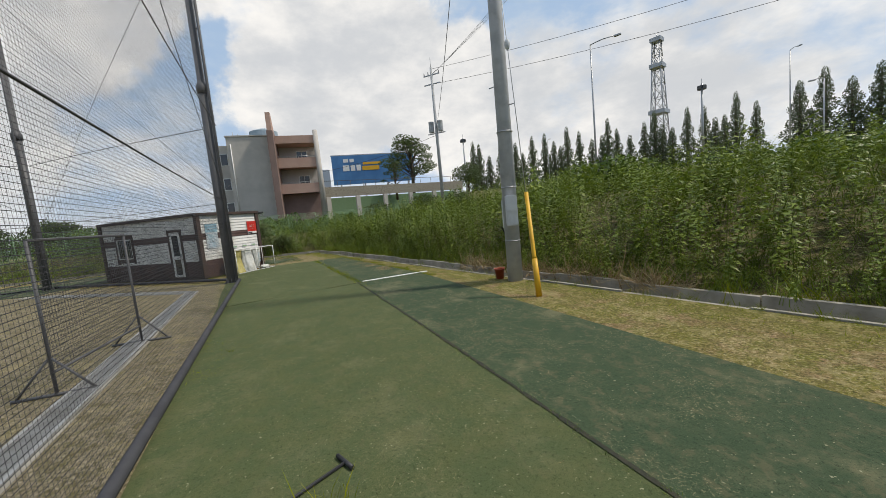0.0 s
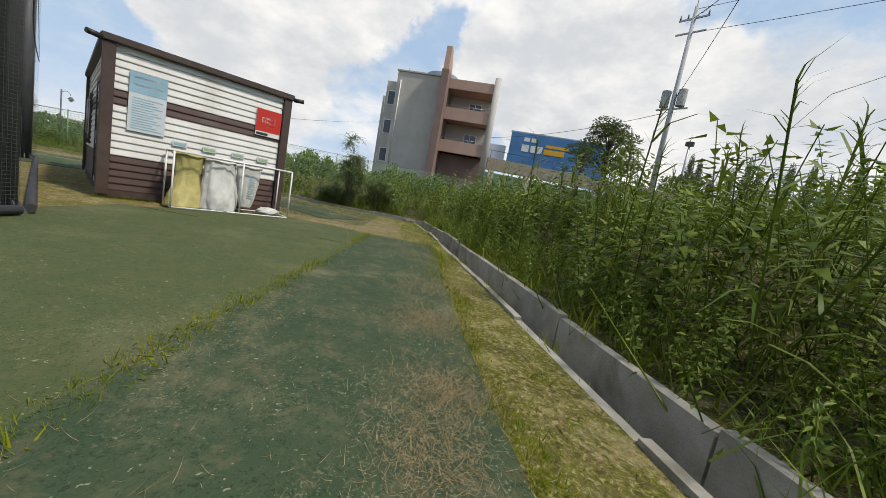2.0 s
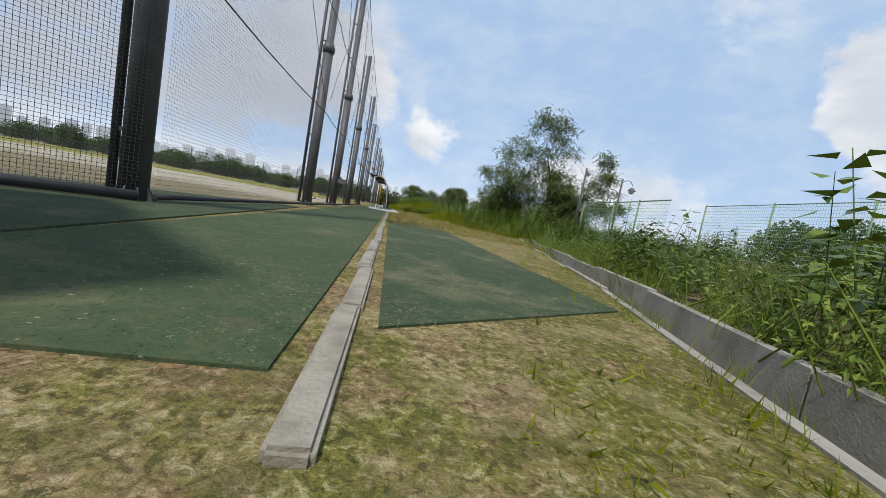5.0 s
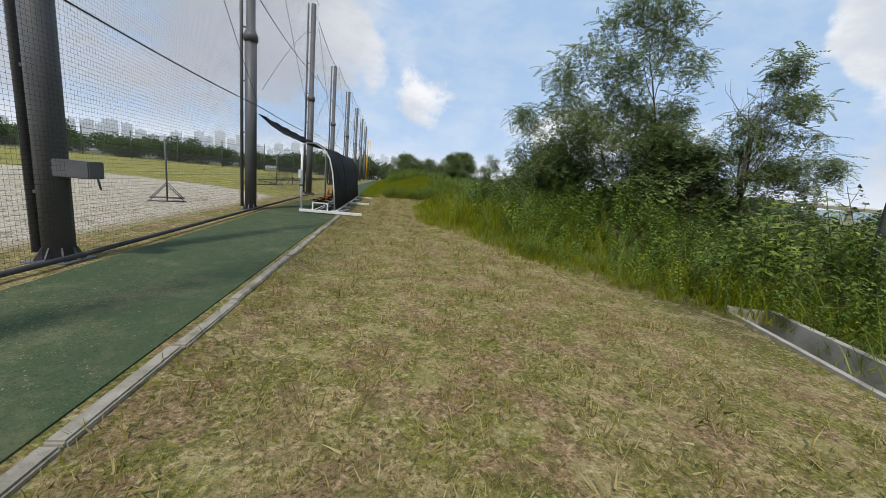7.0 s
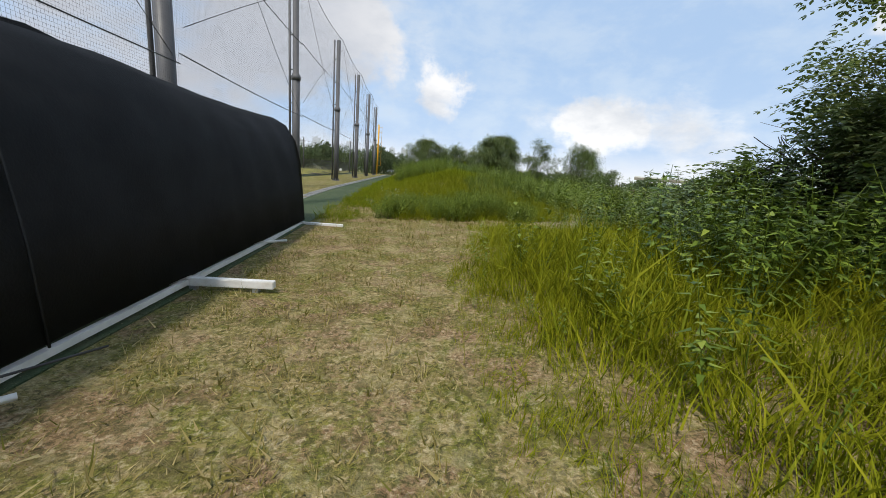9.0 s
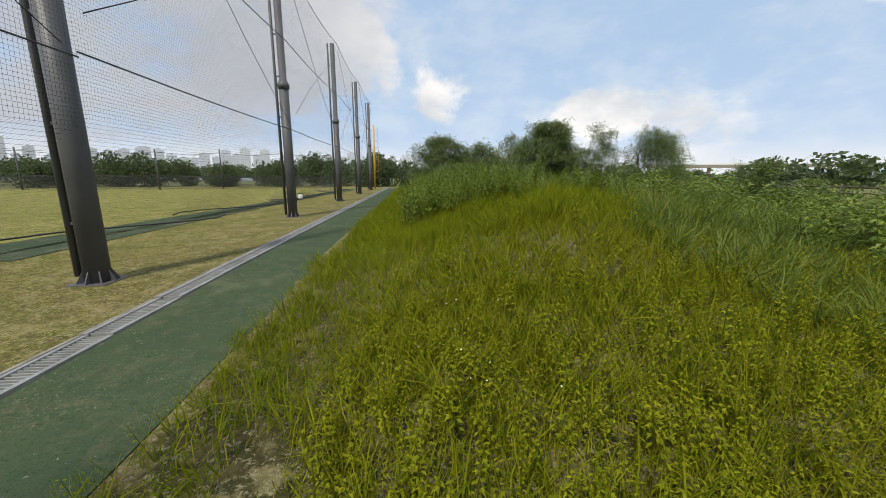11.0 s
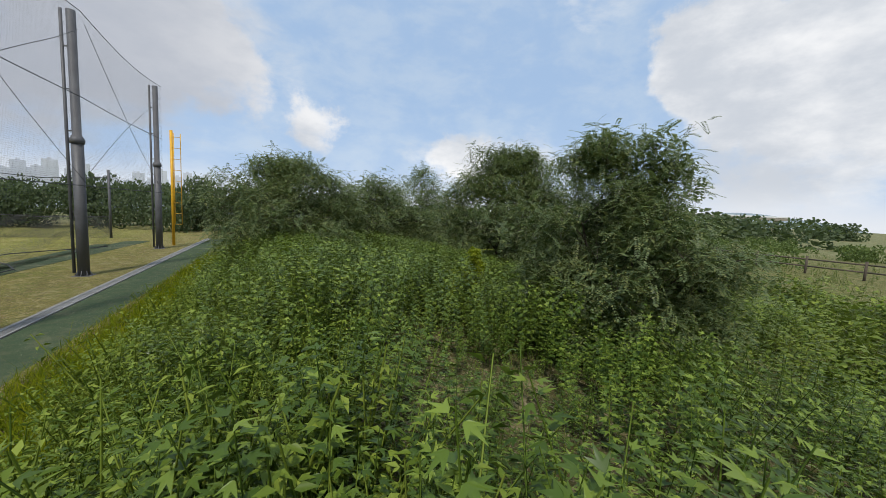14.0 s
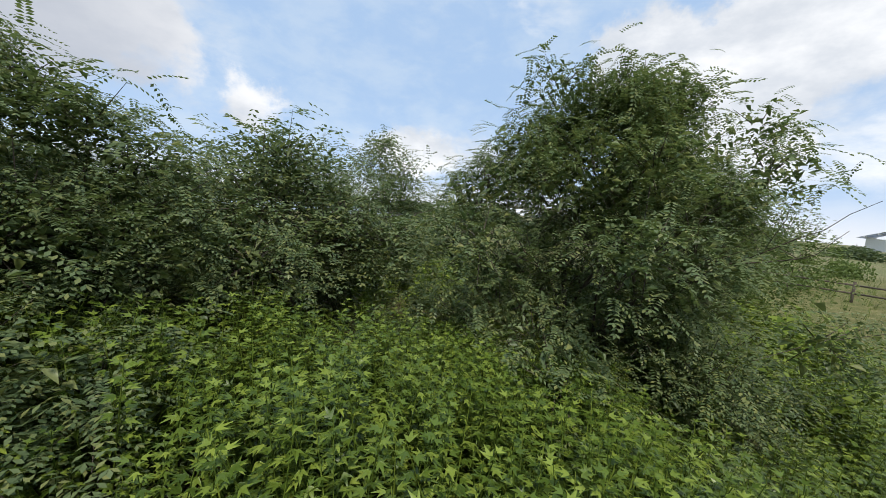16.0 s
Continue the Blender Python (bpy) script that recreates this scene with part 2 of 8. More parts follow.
        col = k.mix(k.math("MULTIPLY", k.step(tone, 0.52, 0.60), 0.45), col, k.mix(n4, (0.42, 0.35, 0.20), (0.30, 0.25, 0.10)))
        col = k.mix(k.math("MULTIPLY", k.step(tone, 0.47, 0.40), 0.42), col, k.mix(n4, (0.16, 0.10, 0.055), (0.12, 0.13, 0.03)))
        clump = k.noise(p, 8.0, 4.0, 0.7, 0.8)
        col = k.mix(k.math("MULTIPLY", k.step(clump, 0.50, 0.40), 0.5), col, k.mix(n4, (0.07, 0.075, 0.018), (0.12, 0.10, 0.04)))
        col = k.mix(k.math("MULTIPLY", k.step(n3, 0.46, 0.70), 0.5), col, (0.075, 0.06, 0.03))
        b = k.add("ShaderNodeBump", Strength=0.7, Distance=0.03, Height=k.math("ADD", n3, k.math("MULTIPLY", n2, 1.2)))
        return k.add("ShaderNodeBsdfPrincipled", **{"Base Color": col, "Roughness": 0.95, "Normal": b, "Specular IOR Level": 0.1})
    return material("dry_ground", build)


def turf_material(name, a, b, littered):
    def build(k):
        p = place(k)
        n2, n3 = k.noise(p, 3.0, 5.0, 0.6), k.noise(p, 120.0, 3.0, 0.7)
        col = k.mix(k.step(n2, 0.3, 0.7), a, b)
        col = k.mix(k.math("MULTIPLY", k.step(k.noise(p, 0.8, 6.0, 0.7), 0.50, 0.72), littered), col, (0.30, 0.26, 0.15))
        col = k.mix(k.math("MULTIPLY", n3, 0.5), col, tuple(c * 0.35 for c in a))
        fleck = k.noise(p, 44.0, 4.0, 0.7, 1.2)
        col = k.mix(k.math("MULTIPLY", k.step(fleck, 0.47, 0.35), 0.6), col, tuple(c * 0.3 for c in a))
        worn = k.step(k.noise(p, 0.9, 4.0, 0.6), 0.44, 0.62)
        col = k.mix(k.math("MULTIPLY", k.step(fleck, 0.56, 0.64), k.math("MULTIPLY_ADD", worn, 0.9 * littered, 0.04)), col, (0.33, 0.28, 0.16))
        dirt = k.step(k.noise(p, 5.0, 7.0, 0.75, 0.4), 0.50, 0.62)
        col = k.mix(k.math("MULTIPLY", dirt, 0.55 * littered), col, (0.16, 0.13, 0.075))
        speck = k.step(k.noise(p, 38.0, 2.0, 0.5), 0.70, 0.74)
        col = k.mix(k.math("MULTIPLY", speck, 0.5), col, (0.42, 0.40, 0.26))
        bump = k.add("ShaderNodeBump", Strength=0.6, Distance=0.008, Height=n3)
        return k.add("ShaderNodeBsdfPrincipled", **{"Base Color": col, "Roughness": 0.9, "Normal": bump, "Specular IOR Level": 0.15})
    return material(name, build)


M = {
    "ground": ground_material(),
    "turf_light": turf_material("faded_turf", (0.078, 0.104, 0.044), (0.100, 0.114, 0.046), 0.25),
    "turf_dark": turf_material("dark_turf", (0.046, 0.076, 0.040), (0.062, 0.088, 0.046), 0.55),
    "turf_path": turf_material("path_turf", (0.058, 0.090, 0.044), (0.074, 0.104, 0.050), 0.4),
    "concrete": plain("concrete", (0.36, 0.335, 0.285), (0.25, 0.23, 0.185), 3.0, 0.9, 0.6, dirt=(0.12, 0.105, 0.075), dirt_amount=0.8, coord="Position"),
    "silt": plain("drain_silt", (0.33, 0.295, 0.235), (0.22, 0.19, 0.14), 2.5, 0.5, 0.4, dirt=(0.13, 0.11, 0.07), dirt_amount=0.7, coord="Position"),
    "kerb": plain("pale_concrete", (0.33, 0.30, 0.245), (0.21, 0.19, 0.145), 7.0, 0.95, 0.8, dirt=(0.11, 0.10, 0.055), dirt_amount=0.85, coord="Position"),
    "pole": plain("grey_steel_paint", (0.085, 0.085, 0.09), (0.11, 0.11, 0.115), 2.0, 0.5, 0.1, dirt=(0.16, 0.14, 0.12), dirt_amount=0.3),
    "net": plain("black_cord", (0.035, 0.035, 0.04), (0.05, 0.05, 0.055), 4.0, 0.8, 0.0),
    "rope": plain("dark_rope", (0.05, 0.05, 0.055), (0.07, 0.07, 0.07), 8.0, 0.8, 0.0),
    "grate": plain("galvanised_grating", (0.36, 0.36, 0.35), (0.27, 0.265, 0.25), 5.0, 0.6, 0.1, 0.3, dirt=(0.16, 0.14, 0.10), dirt_amount=0.6),
    "white_side": plain("white_siding", (0.74, 0.73, 0.70), (0.66, 0.65, 0.62), 2.5, 0.55, 0.08, dirt=(0.42, 0.40, 0.34), dirt_amount=0.35, by_piece=0.12),
    "brown_side": plain("brown_siding", (0.095, 0.052, 0.042), (0.070, 0.040, 0.034), 2.5, 0.5, 0.1, dirt=(0.16, 0.12, 0.10), dirt_amount=0.35, by_piece=0.3),
    "brown_trim": plain("brown_trim", (0.075, 0.048, 0.040), (0.055, 0.036, 0.030), 4.0, 0.5, 0.15, dirt=(0.14, 0.11, 0.09), dirt_amount=0.3),
    "white_paint": plain("white_paint", (0.76, 0.76, 0.74), (0.68, 0.68, 0.65), 6.0, 0.45, 0.1, dirt=(0.35, 0.28, 0.20), dirt_amount=0.3),
    "white_line": plain("line_paint", (0.78, 0.78, 0.74), (0.66, 0.66, 0.62), 9.0, 0.8, 0.2, dirt=(0.40, 0.40, 0.30)),
    "pole_concrete": plain("pole_concrete", (0.46, 0.47, 0.48), (0.37, 0.38, 0.39), 3.0, 0.85, 0.3, dirt=(0.20, 0.19, 0.17), dirt_amount=0.4),
    "box_grey": plain("pale_grey_plastic", (0.60, 0.62, 0.63), (0.54, 0.56, 0.57), 4.0, 0.5, 0.05, dirt=(0.3, 0.3, 0.28)),
    "black": plain("black_plastic", (0.02, 0.02, 0.022), (0.03, 0.03, 0.032), 8.0, 0.5, 0.05),
    "yellow": plain("yellow_paint", (0.72, 0.40, 0.02), (0.62, 0.33, 0.02), 5.0, 0.5, 0.1, dirt=(0.35, 0.22, 0.06), dirt_amount=0.4),
    "orange": plain("orange_plastic", (0.78, 0.26, 0.02), (0.70, 0.22, 0.02), 6.0, 0.4, 0.05),
    "terracotta": plain("red_plastic", (0.36, 0.07, 0.03), (0.28, 0.055, 0.025), 6.0, 0.5, 0.1),
    "tarp": plain("black_shade_cloth", (0.012, 0.013, 0.015), (0.02, 0.021, 0.024), 3.0, 0.7, 0.3),
    "red_sign": plain("red_sign", (0.55, 0.035, 0.025), (0.50, 0.03, 0.02), 5.0, 0.4, 0.0),
    "blue_poster": plain("blue_poster", (0.25, 0.42, 0.52), (0.30, 0.48, 0.58), 4.0, 0.45, 0.0),
    "pale_poster": plain("pale_poster", (0.55, 0.60, 0.64), (0.60, 0.64, 0.67), 4.0, 0.45, 0.0),
    "sack_white": plain("white_sack", (0.60, 0.60, 0.57), (0.50, 0.50, 0.47), 7.0, 0.55, 0.8, dirt=(0.36, 0.33, 0.27)),
    "sack_yellow": plain("yellow_sack", (0.46, 0.40, 0.15), (0.38, 0.33, 0.12), 7.0, 0.55, 0.8, dirt=(0.28, 0.24, 0.12)),
    "wall_beige": plain("beige_plaster", (0.50, 0.47, 0.43), (0.44, 0.415, 0.38), 0.6, 0.85, 0.1, dirt=(0.34, 0.32, 0.30), dirt_amount=0.4, fine=12.0),
    "wall_pink": plain("pink_plaster", (0.46, 0.31, 0.25), (0.41, 0.27, 0.22), 0.6, 0.85, 0.1, dirt=(0.30, 0.22, 0.19), fine=12.0),
    "wall_brown": plain("brown_plaster", (0.24, 0.165, 0.145), (0.20, 0.14, 0.12), 0.7, 0.85, 0.1, fine=12.0),
    "soil": plain("dark_joint_soil", (0.022, 0.026, 0.016), (0.045, 0.042, 0.026), 14.0, 0.95, 0.4),
    "bark": plain("bark", (0.12, 0.095, 0.07), (0.07, 0.055, 0.04), 9.0, 0.9, 0.7),
    "straw": leafy("dry_straw", [(0.24, 0.14, 0.06), (0.36, 0.26, 0.13), (0.46, 0.38, 0.23), (0.17, 0.11, 0.05)], 0.7, 0.15, 0.3),
    # darkest leaf tones lowered: shade of the gaps is put into them
    "weed": leafy("weed_leaf", [(0.034, 0.066, 0.008), (0.082, 0.134, 0.015), (0.215, 0.285, 0.040)], 0.42, 0.15, 0.4, (0.062, 0.100, 0.012), 0.3),
    # weed leaf tones lightened, with sky light on the leaves put into the colour
    "broad": leafy("skylit_weed_leaf", [(0.048, 0.084, 0.011), (0.105, 0.158, 0.021), (0.235, 0.295, 0.045)], 0.38, 0.18, 0.35, (0.092, 0.138, 0.016), 0.35),
    # brighter weed leaf: sun on the growth is put into its tones
    "bank": leafy("sunlit_weed_leaf", [(0.062, 0.110, 0.012), (0.145, 0.208, 0.026), (0.275, 0.335, 0.055)], 0.45, 0.30, 0.45, (0.135, 0.172, 0.020), 0.2),
    "grass": leafy("grass_blade", [(0.096, 0.148, 0.005), (0.172, 0.210, 0.008), (0.300, 0.295, 0.016)], 0.6, 0.38, 0.45, (0.190, 0.215, 0.010), 0.05),
    "lawn": leafy("lawn_blade", [(0.11, 0.12, 0.020), (0.27, 0.22, 0.070), (0.50, 0.41, 0.21)], 0.7, 0.3, 0.4, (0.25, 0.18, 0.065), 0.05),
    "fresh": leafy("fresh_leaf", [(0.130, 0.165, 0.007), (0.225, 0.245, 0.011), (0.325, 0.315, 0.020)], 0.55, 0.36, 0.45, (0.215, 0.215, 0.010), 0.06),
    "pile": leafy("turf_fibre", [(0.030, 0.085, 0.045), (0.045, 0.10, 0.055), (0.065, 0.12, 0.06)], 0.6, 0.1, 0.3),
    "reed": leafy("reed_leaf", [(0.066, 0.108, 0.014), (0.118, 0.168, 0.026), (0.225, 0.250, 0.060)], 0.45, 0.22, 0.3, None, 0.12),
    "locust": leafy("locust_leaf", [(0.085, 0.128, 0.054), (0.135, 0.185, 0.078), (0.200, 0.252, 0.108), (0.275, 0.285, 0.095)], 0.42, 0.42, 0.35, (0.105, 0.148, 0.066), 0.3),
    "yellow_leaf": leafy("yellow_locust_leaf", [(0.24, 0.31, 0.02), (0.34, 0.40, 0.03), (0.44, 0.46, 0.04)], 0.45, 0.5, 0.2),
    "willow": leafy("willow_leaf", [(0.09, 0.135, 0.036), (0.13, 0.18, 0.05), (0.17, 0.22, 0.06)], 0.5, 0.35, 0.3),
    # far foliage lightened, distance haze being part of the leaf colour
    "far_leaf": leafy("hazed_foliage", [(0.060, 0.088, 0.042), (0.085, 0.115, 0.055), (0.115, 0.145, 0.072)], 0.6, 0.4, 0.3),
    # needles greyed and lightened to carry the haze of distance
    "conifer": leafy("hazed_needles", [(0.085, 0.110, 0.070), (0.115, 0.140, 0.090), (0.140, 0.165, 0.105)], 0.7, 0.3, 0.3),
    "yellow_petal": plain("yellow_petal", (0.75, 0.52, 0.02), (0.68, 0.44, 0.02), 20.0, 0.6, 0.0),
    "petal": plain("white_petal", (0.80, 0.80, 0.76), (0.74, 0.74, 0.70), 20.0, 0.6, 0.0),
    "glass": None,
    "fence_green": plain("green_wire", (0.26, 0.42, 0.22), (0.32, 0.47, 0.28), 4.0, 0.5, 0.0),
    "fence_post": plain("green_post", (0.17, 0.27, 0.15), (0.14, 0.23, 0.12), 4.0, 0.5, 0.1),
    "steel": plain("galvanised_steel", (0.40, 0.41, 0.42), (0.32, 0.33, 0.34), 5.0, 0.45, 0.1, 0.7),
    # haze over the skyline is put into this pale bluish wall colour
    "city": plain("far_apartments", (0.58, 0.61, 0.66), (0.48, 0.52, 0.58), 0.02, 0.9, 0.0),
    # hills tinted blue-grey, air haze painted in with the colour
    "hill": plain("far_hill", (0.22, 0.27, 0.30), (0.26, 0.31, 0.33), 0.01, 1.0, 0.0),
    "water": plain("river_water", (0.30, 0.34, 0.37), (0.34, 0.38, 0.41), 0.02, 0.25, 0.02),
}


def glass_material():
    def build(k):
        g = k.add("ShaderNodeBsdfPrincipled", **{"Base Color": (0.03, 0.035, 0.04), "Roughness": 0.06, "Specular IOR Level": 0.8})
        return g
    return material("dark_window_glass", build)


M["glass"] = glass_material()

# ---------------------------------------------------------------- mesh helpers


def thing(name, at=(0, 0, 0), turn=0.0, label="", category="", group="", kind=""):
    ob = new(name)
    ob.empty_display_size = 0.2
    ob.matrix_world = pose(*at, 0, 0, turn)
    return tagged(ob, label, category, group, kind)


def link(name, me, mat, parent=None, label=""):
    ob = new(name, me)
    if not me.materials:
        me.materials.append(mat)
    if parent is not None:
        ob.parent = parent
    return tagged(ob, label)


def part(name, bm, mat, parent=None, label="", smooth=False):
    me = bpy.data.meshes.new(name)
    if smooth:
        for f in bm.faces:
            f.smooth = True
    bm.to_mesh(me)
    bm.free()
    return link(name, me, mat, parent, label)


def box(bm, x0, x1, y0, y1, z0, z1, bevel=0.0, m=None):
    verts = [bm.verts.new((x, y, z)) for z in (z0, z1) for y in (y0, y1) for x in (x0, x1)]
    faces = [bm.faces.new([verts[i] for i in f]) for f in ((0, 2, 3, 1), (4, 5, 7, 6), (0, 1, 5, 4), (2, 6, 7, 3), (0, 4, 6, 2), (1, 3, 7, 5))]
    if bevel:
        edges = list({e for f in faces for e in f.edges})
        out = bmesh.ops.bevel(bm, geom=edges, offset=bevel, segments=2, affect="EDGES", clamp_overlap=True)
        verts = list({v for f in out["faces"] for v in f.verts} | {v for v in verts if v.is_valid})
    if m is not None:
        for v in verts:
            v.co = m @ v.co
    return verts


def boxed(*a, **k):
    bm = bmesh.new()
    box(bm, *a, **k)
    return bm


def tube(bm, points, radii, sides=8, cap=True):
    """A tapered pipe along points."""
    pts = [Vector(p) for p in points]
    if not isinstance(radii, (list, tuple)):
        radii = [radii] * len(pts)
    rings, ref = [], None
    for i, p in enumerate(pts):
        d = (pts[min(i + 1, len(pts) - 1)] - pts[max(i - 1, 0)]).normalized()
        if ref is None or abs(ref.dot(d)) > 0.95:
            ref = Vector((1, 0, 0)) if abs(d.x) < 0.8 else Vector((0, 1, 0))
        u = (ref - d * ref.dot(d)).normalized()
        ref = u
        w = d.cross(u)
        rings.append([bm.verts.new(p + (u * math.cos(6.2832 * j / sides) + w * math.sin(6.2832 * j / sides)) * radii[i]) for j in range(sides)])
    for a, b in zip(rings, rings[1:]):
        for j in range(sides):
            bm.faces.new((a[j], a[(j + 1) % sides], b[(j + 1) % sides], b[j])).smooth = True
    if cap:
        bm.faces.new(rings[0][::-1]), bm.faces.new(rings[-1])
    return rings


def tubed(points, radii, sides=8):
    bm = bmesh.new()
    tube(bm, points, radii, sides)
    return bm


def fast_mesh(name, verts, faces):
    """A mesh from an array of points and an array of equal-sided faces."""
    verts, faces = np.asarray(verts, np.float32), np.asarray(faces, np.int32)
    me = bpy.data.meshes.new(name)
    n, k = faces.shape
    me.vertices.add(len(verts)), me.loops.add(n * k), me.polygons.add(n)
    me.vertices.foreach_set("co", verts.ravel())
    me.loops.foreach_set("vertex_index", faces.ravel())
    me.polygons.foreach_set("loop_start", np.arange(0, n * k, k, dtype=np.int32))
    me.update(calc_edges=True)
    return me


def strew(template, mats):
    """Copies of a template (points, faces) by an array of 4 x 4 matrices, as one array of points and faces."""
    v, f = template
    out = np.einsum("nij,vj->nvi", mats[:, :3, :3], v) + mats[:, None, :3, 3]
    faces = f[None] + (np.arange(len(mats)) * len(v))[:, None, None]
    return out.reshape(-1, 3), faces.reshape(-1, f.shape[1])


def join(parts):
    vs, fs, n = [], [], 0
    for v, f in parts:
        vs.append(v), fs.append(f + n)
        n += len(v)
    return np.concatenate(vs), np.concatenate(fs)


def turns(n, rng, scale, lean=0.15):
    """Random upright matrices: turned about z, leaning a little, scaled."""
    a, la, lb = rng.uniform(0, 6.2832, n), rng.normal(0, lean, n), rng.normal(0, lean, n)
    m = np.zeros((n, 4, 4))
    c, s = np.cos(a), np.sin(a)
    r = np.zeros((n, 3, 3))
    r[:, 0, 0], r[:, 0, 1], r[:, 1, 0], r[:, 1, 1], r[:, 2, 2] = c, -s, s, c, 1
    t = np.zeros((n, 3, 3))
    t[:, 0, 0] = t[:, 1, 1] = t[:, 2, 2] = 1
    t[:, 0, 2], t[:, 1, 2], t[:, 2, 0], t[:, 2, 1] = la, lb, -la, -lb
    m[:, :3, :3] = (t @ r) * np.asarray(scale).reshape(-1, 1, 1)
    m[:, 3, 3] = 1
    return m


# ---------------------------------------------------------------- terrain
DRAIN = [(-40.0, -26.1), (-23.0, -25.1), (-17.2, -24.68), (-12.7, -24.3), (-7.3, -23.9), (-1.6, -23.42), (1.35, -22.95), (2.0, -21.0), (2.85, -18.5), (3.7, -16.4), (5.2, -12.2), (6.35, -8.2), (7.3, -4.3), (7.98, -2.45), (8.72, 0.0)]
DRAIN_WIDE = 0.42


def ramp(v, xs, ys):
    return np.interp(v, xs, ys)


def ease(v, lo, hi):
    t = np.clip((v - lo) / (hi - lo), 0, 1)
    return t * t * (3 - 2 * t)


def beside(x, y):
    """Distance from the drain's near edge, positive on its far side (away from the path)."""
    x, y = np.asarray(x, float), np.asarray(y, float)
    best, sign = np.full(x.shape, 1e9), np.zeros(x.shape)
    for (ax, ay), (bx, by) in zip(DRAIN, DRAIN[1:]):
        dx, dy = bx - ax, by - ay
        t = np.clip(((x - ax) * dx + (y - ay) * dy) / (dx * dx + dy * dy), 0, 1)
        px, py = x - (ax + t * dx), y - (ay + t * dy)
        d = np.hypot(px, py)
        s = -(dx * py - dy * px)
        closer = d < best
        best, sign = np.where(closer, d, best), np.where(closer, np.sign(s), sign)
    return best * np.where(sign == 0, 1, sign)


def height(x, y):
    x, y = np.asarray(x, float), np.asarray(y, float)
    z = ramp(y, [-3, 3, 12, 20, 24, 60, 75], [0, 0.02, 0.0, 0.18, 0.24, 0.2, 0.0])
    z = z + ramp(y, [-2, 6, 16, 20], [0, -0.28, -0.28, 0]) * ease(x, 1.6, 0.2)
    z = z * ease(x, -25, -6) * ease(x, 60, 30)
    # bank behind the drain, and its continuation past the hut
    d = beside(x, y)
    bank = (ease(d, 0.5, 6.5) * 1.15 + ease(d, 6.0, 18.0) * 1.1) * ease(x, 4.0, -2.0) * ease(y, -16, -22) + (ease(d, 0.5, 3.0) * 0.25 + ease(d, 3.0, 11.0) * 0.75) * ease(y, 4, -1) * ease(x, -2.0, 4.0)
    bank = bank * ease(np.hypot(x + 5, y + 25), 160, 60)
    # overgrown mound beside the far stretch
    hump = 0.95 * ease(x, 2.6, 6.5) * ease(x, 14.5, 7.0) * ease(y, 19.0, 26.0) * ease(y, 85, 60)
    hump = hump + 0.5 * ease(x, 4.6, 8.5) * ease(x, 20, 10) * ease(y, 3.0, 7.0) * ease(y, 17.0, 13.0)
    dip = -0.9 * ease(x, 14, 30) * ease(y, 5, 25) * ease(np.hypot(x, y), 260, 120)
    # raised road beyond the bank
    road = 5.5 * ease(np.hypot(x + 18, y + 21), 50, 64) * ease(y, -32, -47) * ease(np.hypot(x, y), 700, 300)
    return np.maximum(z + np.where(d > 0, bank, 0) * (y < 4) + hump + dip, road)


def H(x, y):
    return float(height(x, y))


def offset_line(line, off):
    pts = [Vector((*p, 0)) for p in line]
    out = []
    for i, p in enumerate(pts):
        d = (pts[min(i + 1, len(pts) - 1)] - pts[max(i - 1, 0)]).normalized()
        out.append((p.x + d.y * off, p.y - d.x * off))
    return out


def build_ground():
    from mathutils.geometry import delaunay_2d_cdt
    near, farside = offset_line(DRAIN, 0.0), offset_line(DRAIN, DRAIN_WIDE)
    loop = near + farside[::-1]
    pts = [Vector(p) for p in loop]
    edges = [(i, (i + 1) % len(loop)) for i in range(len(loop))]

    def grid(x0, x1, y0, y1, s, skip=None):
        for i in range(int((x1 - x0) / s) + 1):
            for j in range(int((y1 - y0) / s) + 1):
                x, y = x0 + i * s, y0 + j * s
                if skip and skip[0] < x < skip[1] and skip[2] < y < skip[3]:
                    continue
                if -0.35 < float(beside(x, y)) < 0.75 and x < 9:
                    continue
                pts.append(Vector((x + 0.01 * math.sin(i * 7 + j * 3), y + 0.01 * math.cos(i * 5 + j))))
    inner = (-42, 30, -46, 72)
    grid(*inner, 1.0)
    grid(-200, 200, -200, 260, 20.0, (-44, 32, -48, 74))
    grid(-3000, 3000, -3000, 3000, 500.0, (-210, 210, -210, 270))
    v, _, f, *_ = delaunay_2d_cdt(pts, edges, [], 0, 1e-4)
    xy = np.array([(p.x, p.y) for p in v])
    z = height(xy[:, 0], xy[:, 1])
    trench = [p for p in loop]

    def inside(px, py):
        c = False
        for (x1, y1), (x2, y2) in zip(trench, trench[1:] + trench[:1]):
            if (y1 > py) != (y2 > py) and px < (x2 - x1) * (py - y1) / (y2 - y1) + x1:
                c = not c
        return c
    faces = []
    for t in f:
        cx, cy = xy[list(t)].mean(0)
        if abs(cx) < 50 and abs(cy) < 60 and abs(float(beside(cx, cy))) < 1.0 and inside(cx, cy):
            continue
        faces.append(t)
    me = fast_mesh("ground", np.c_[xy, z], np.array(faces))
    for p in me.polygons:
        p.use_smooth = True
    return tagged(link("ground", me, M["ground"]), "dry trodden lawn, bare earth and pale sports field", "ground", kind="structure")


build_ground()


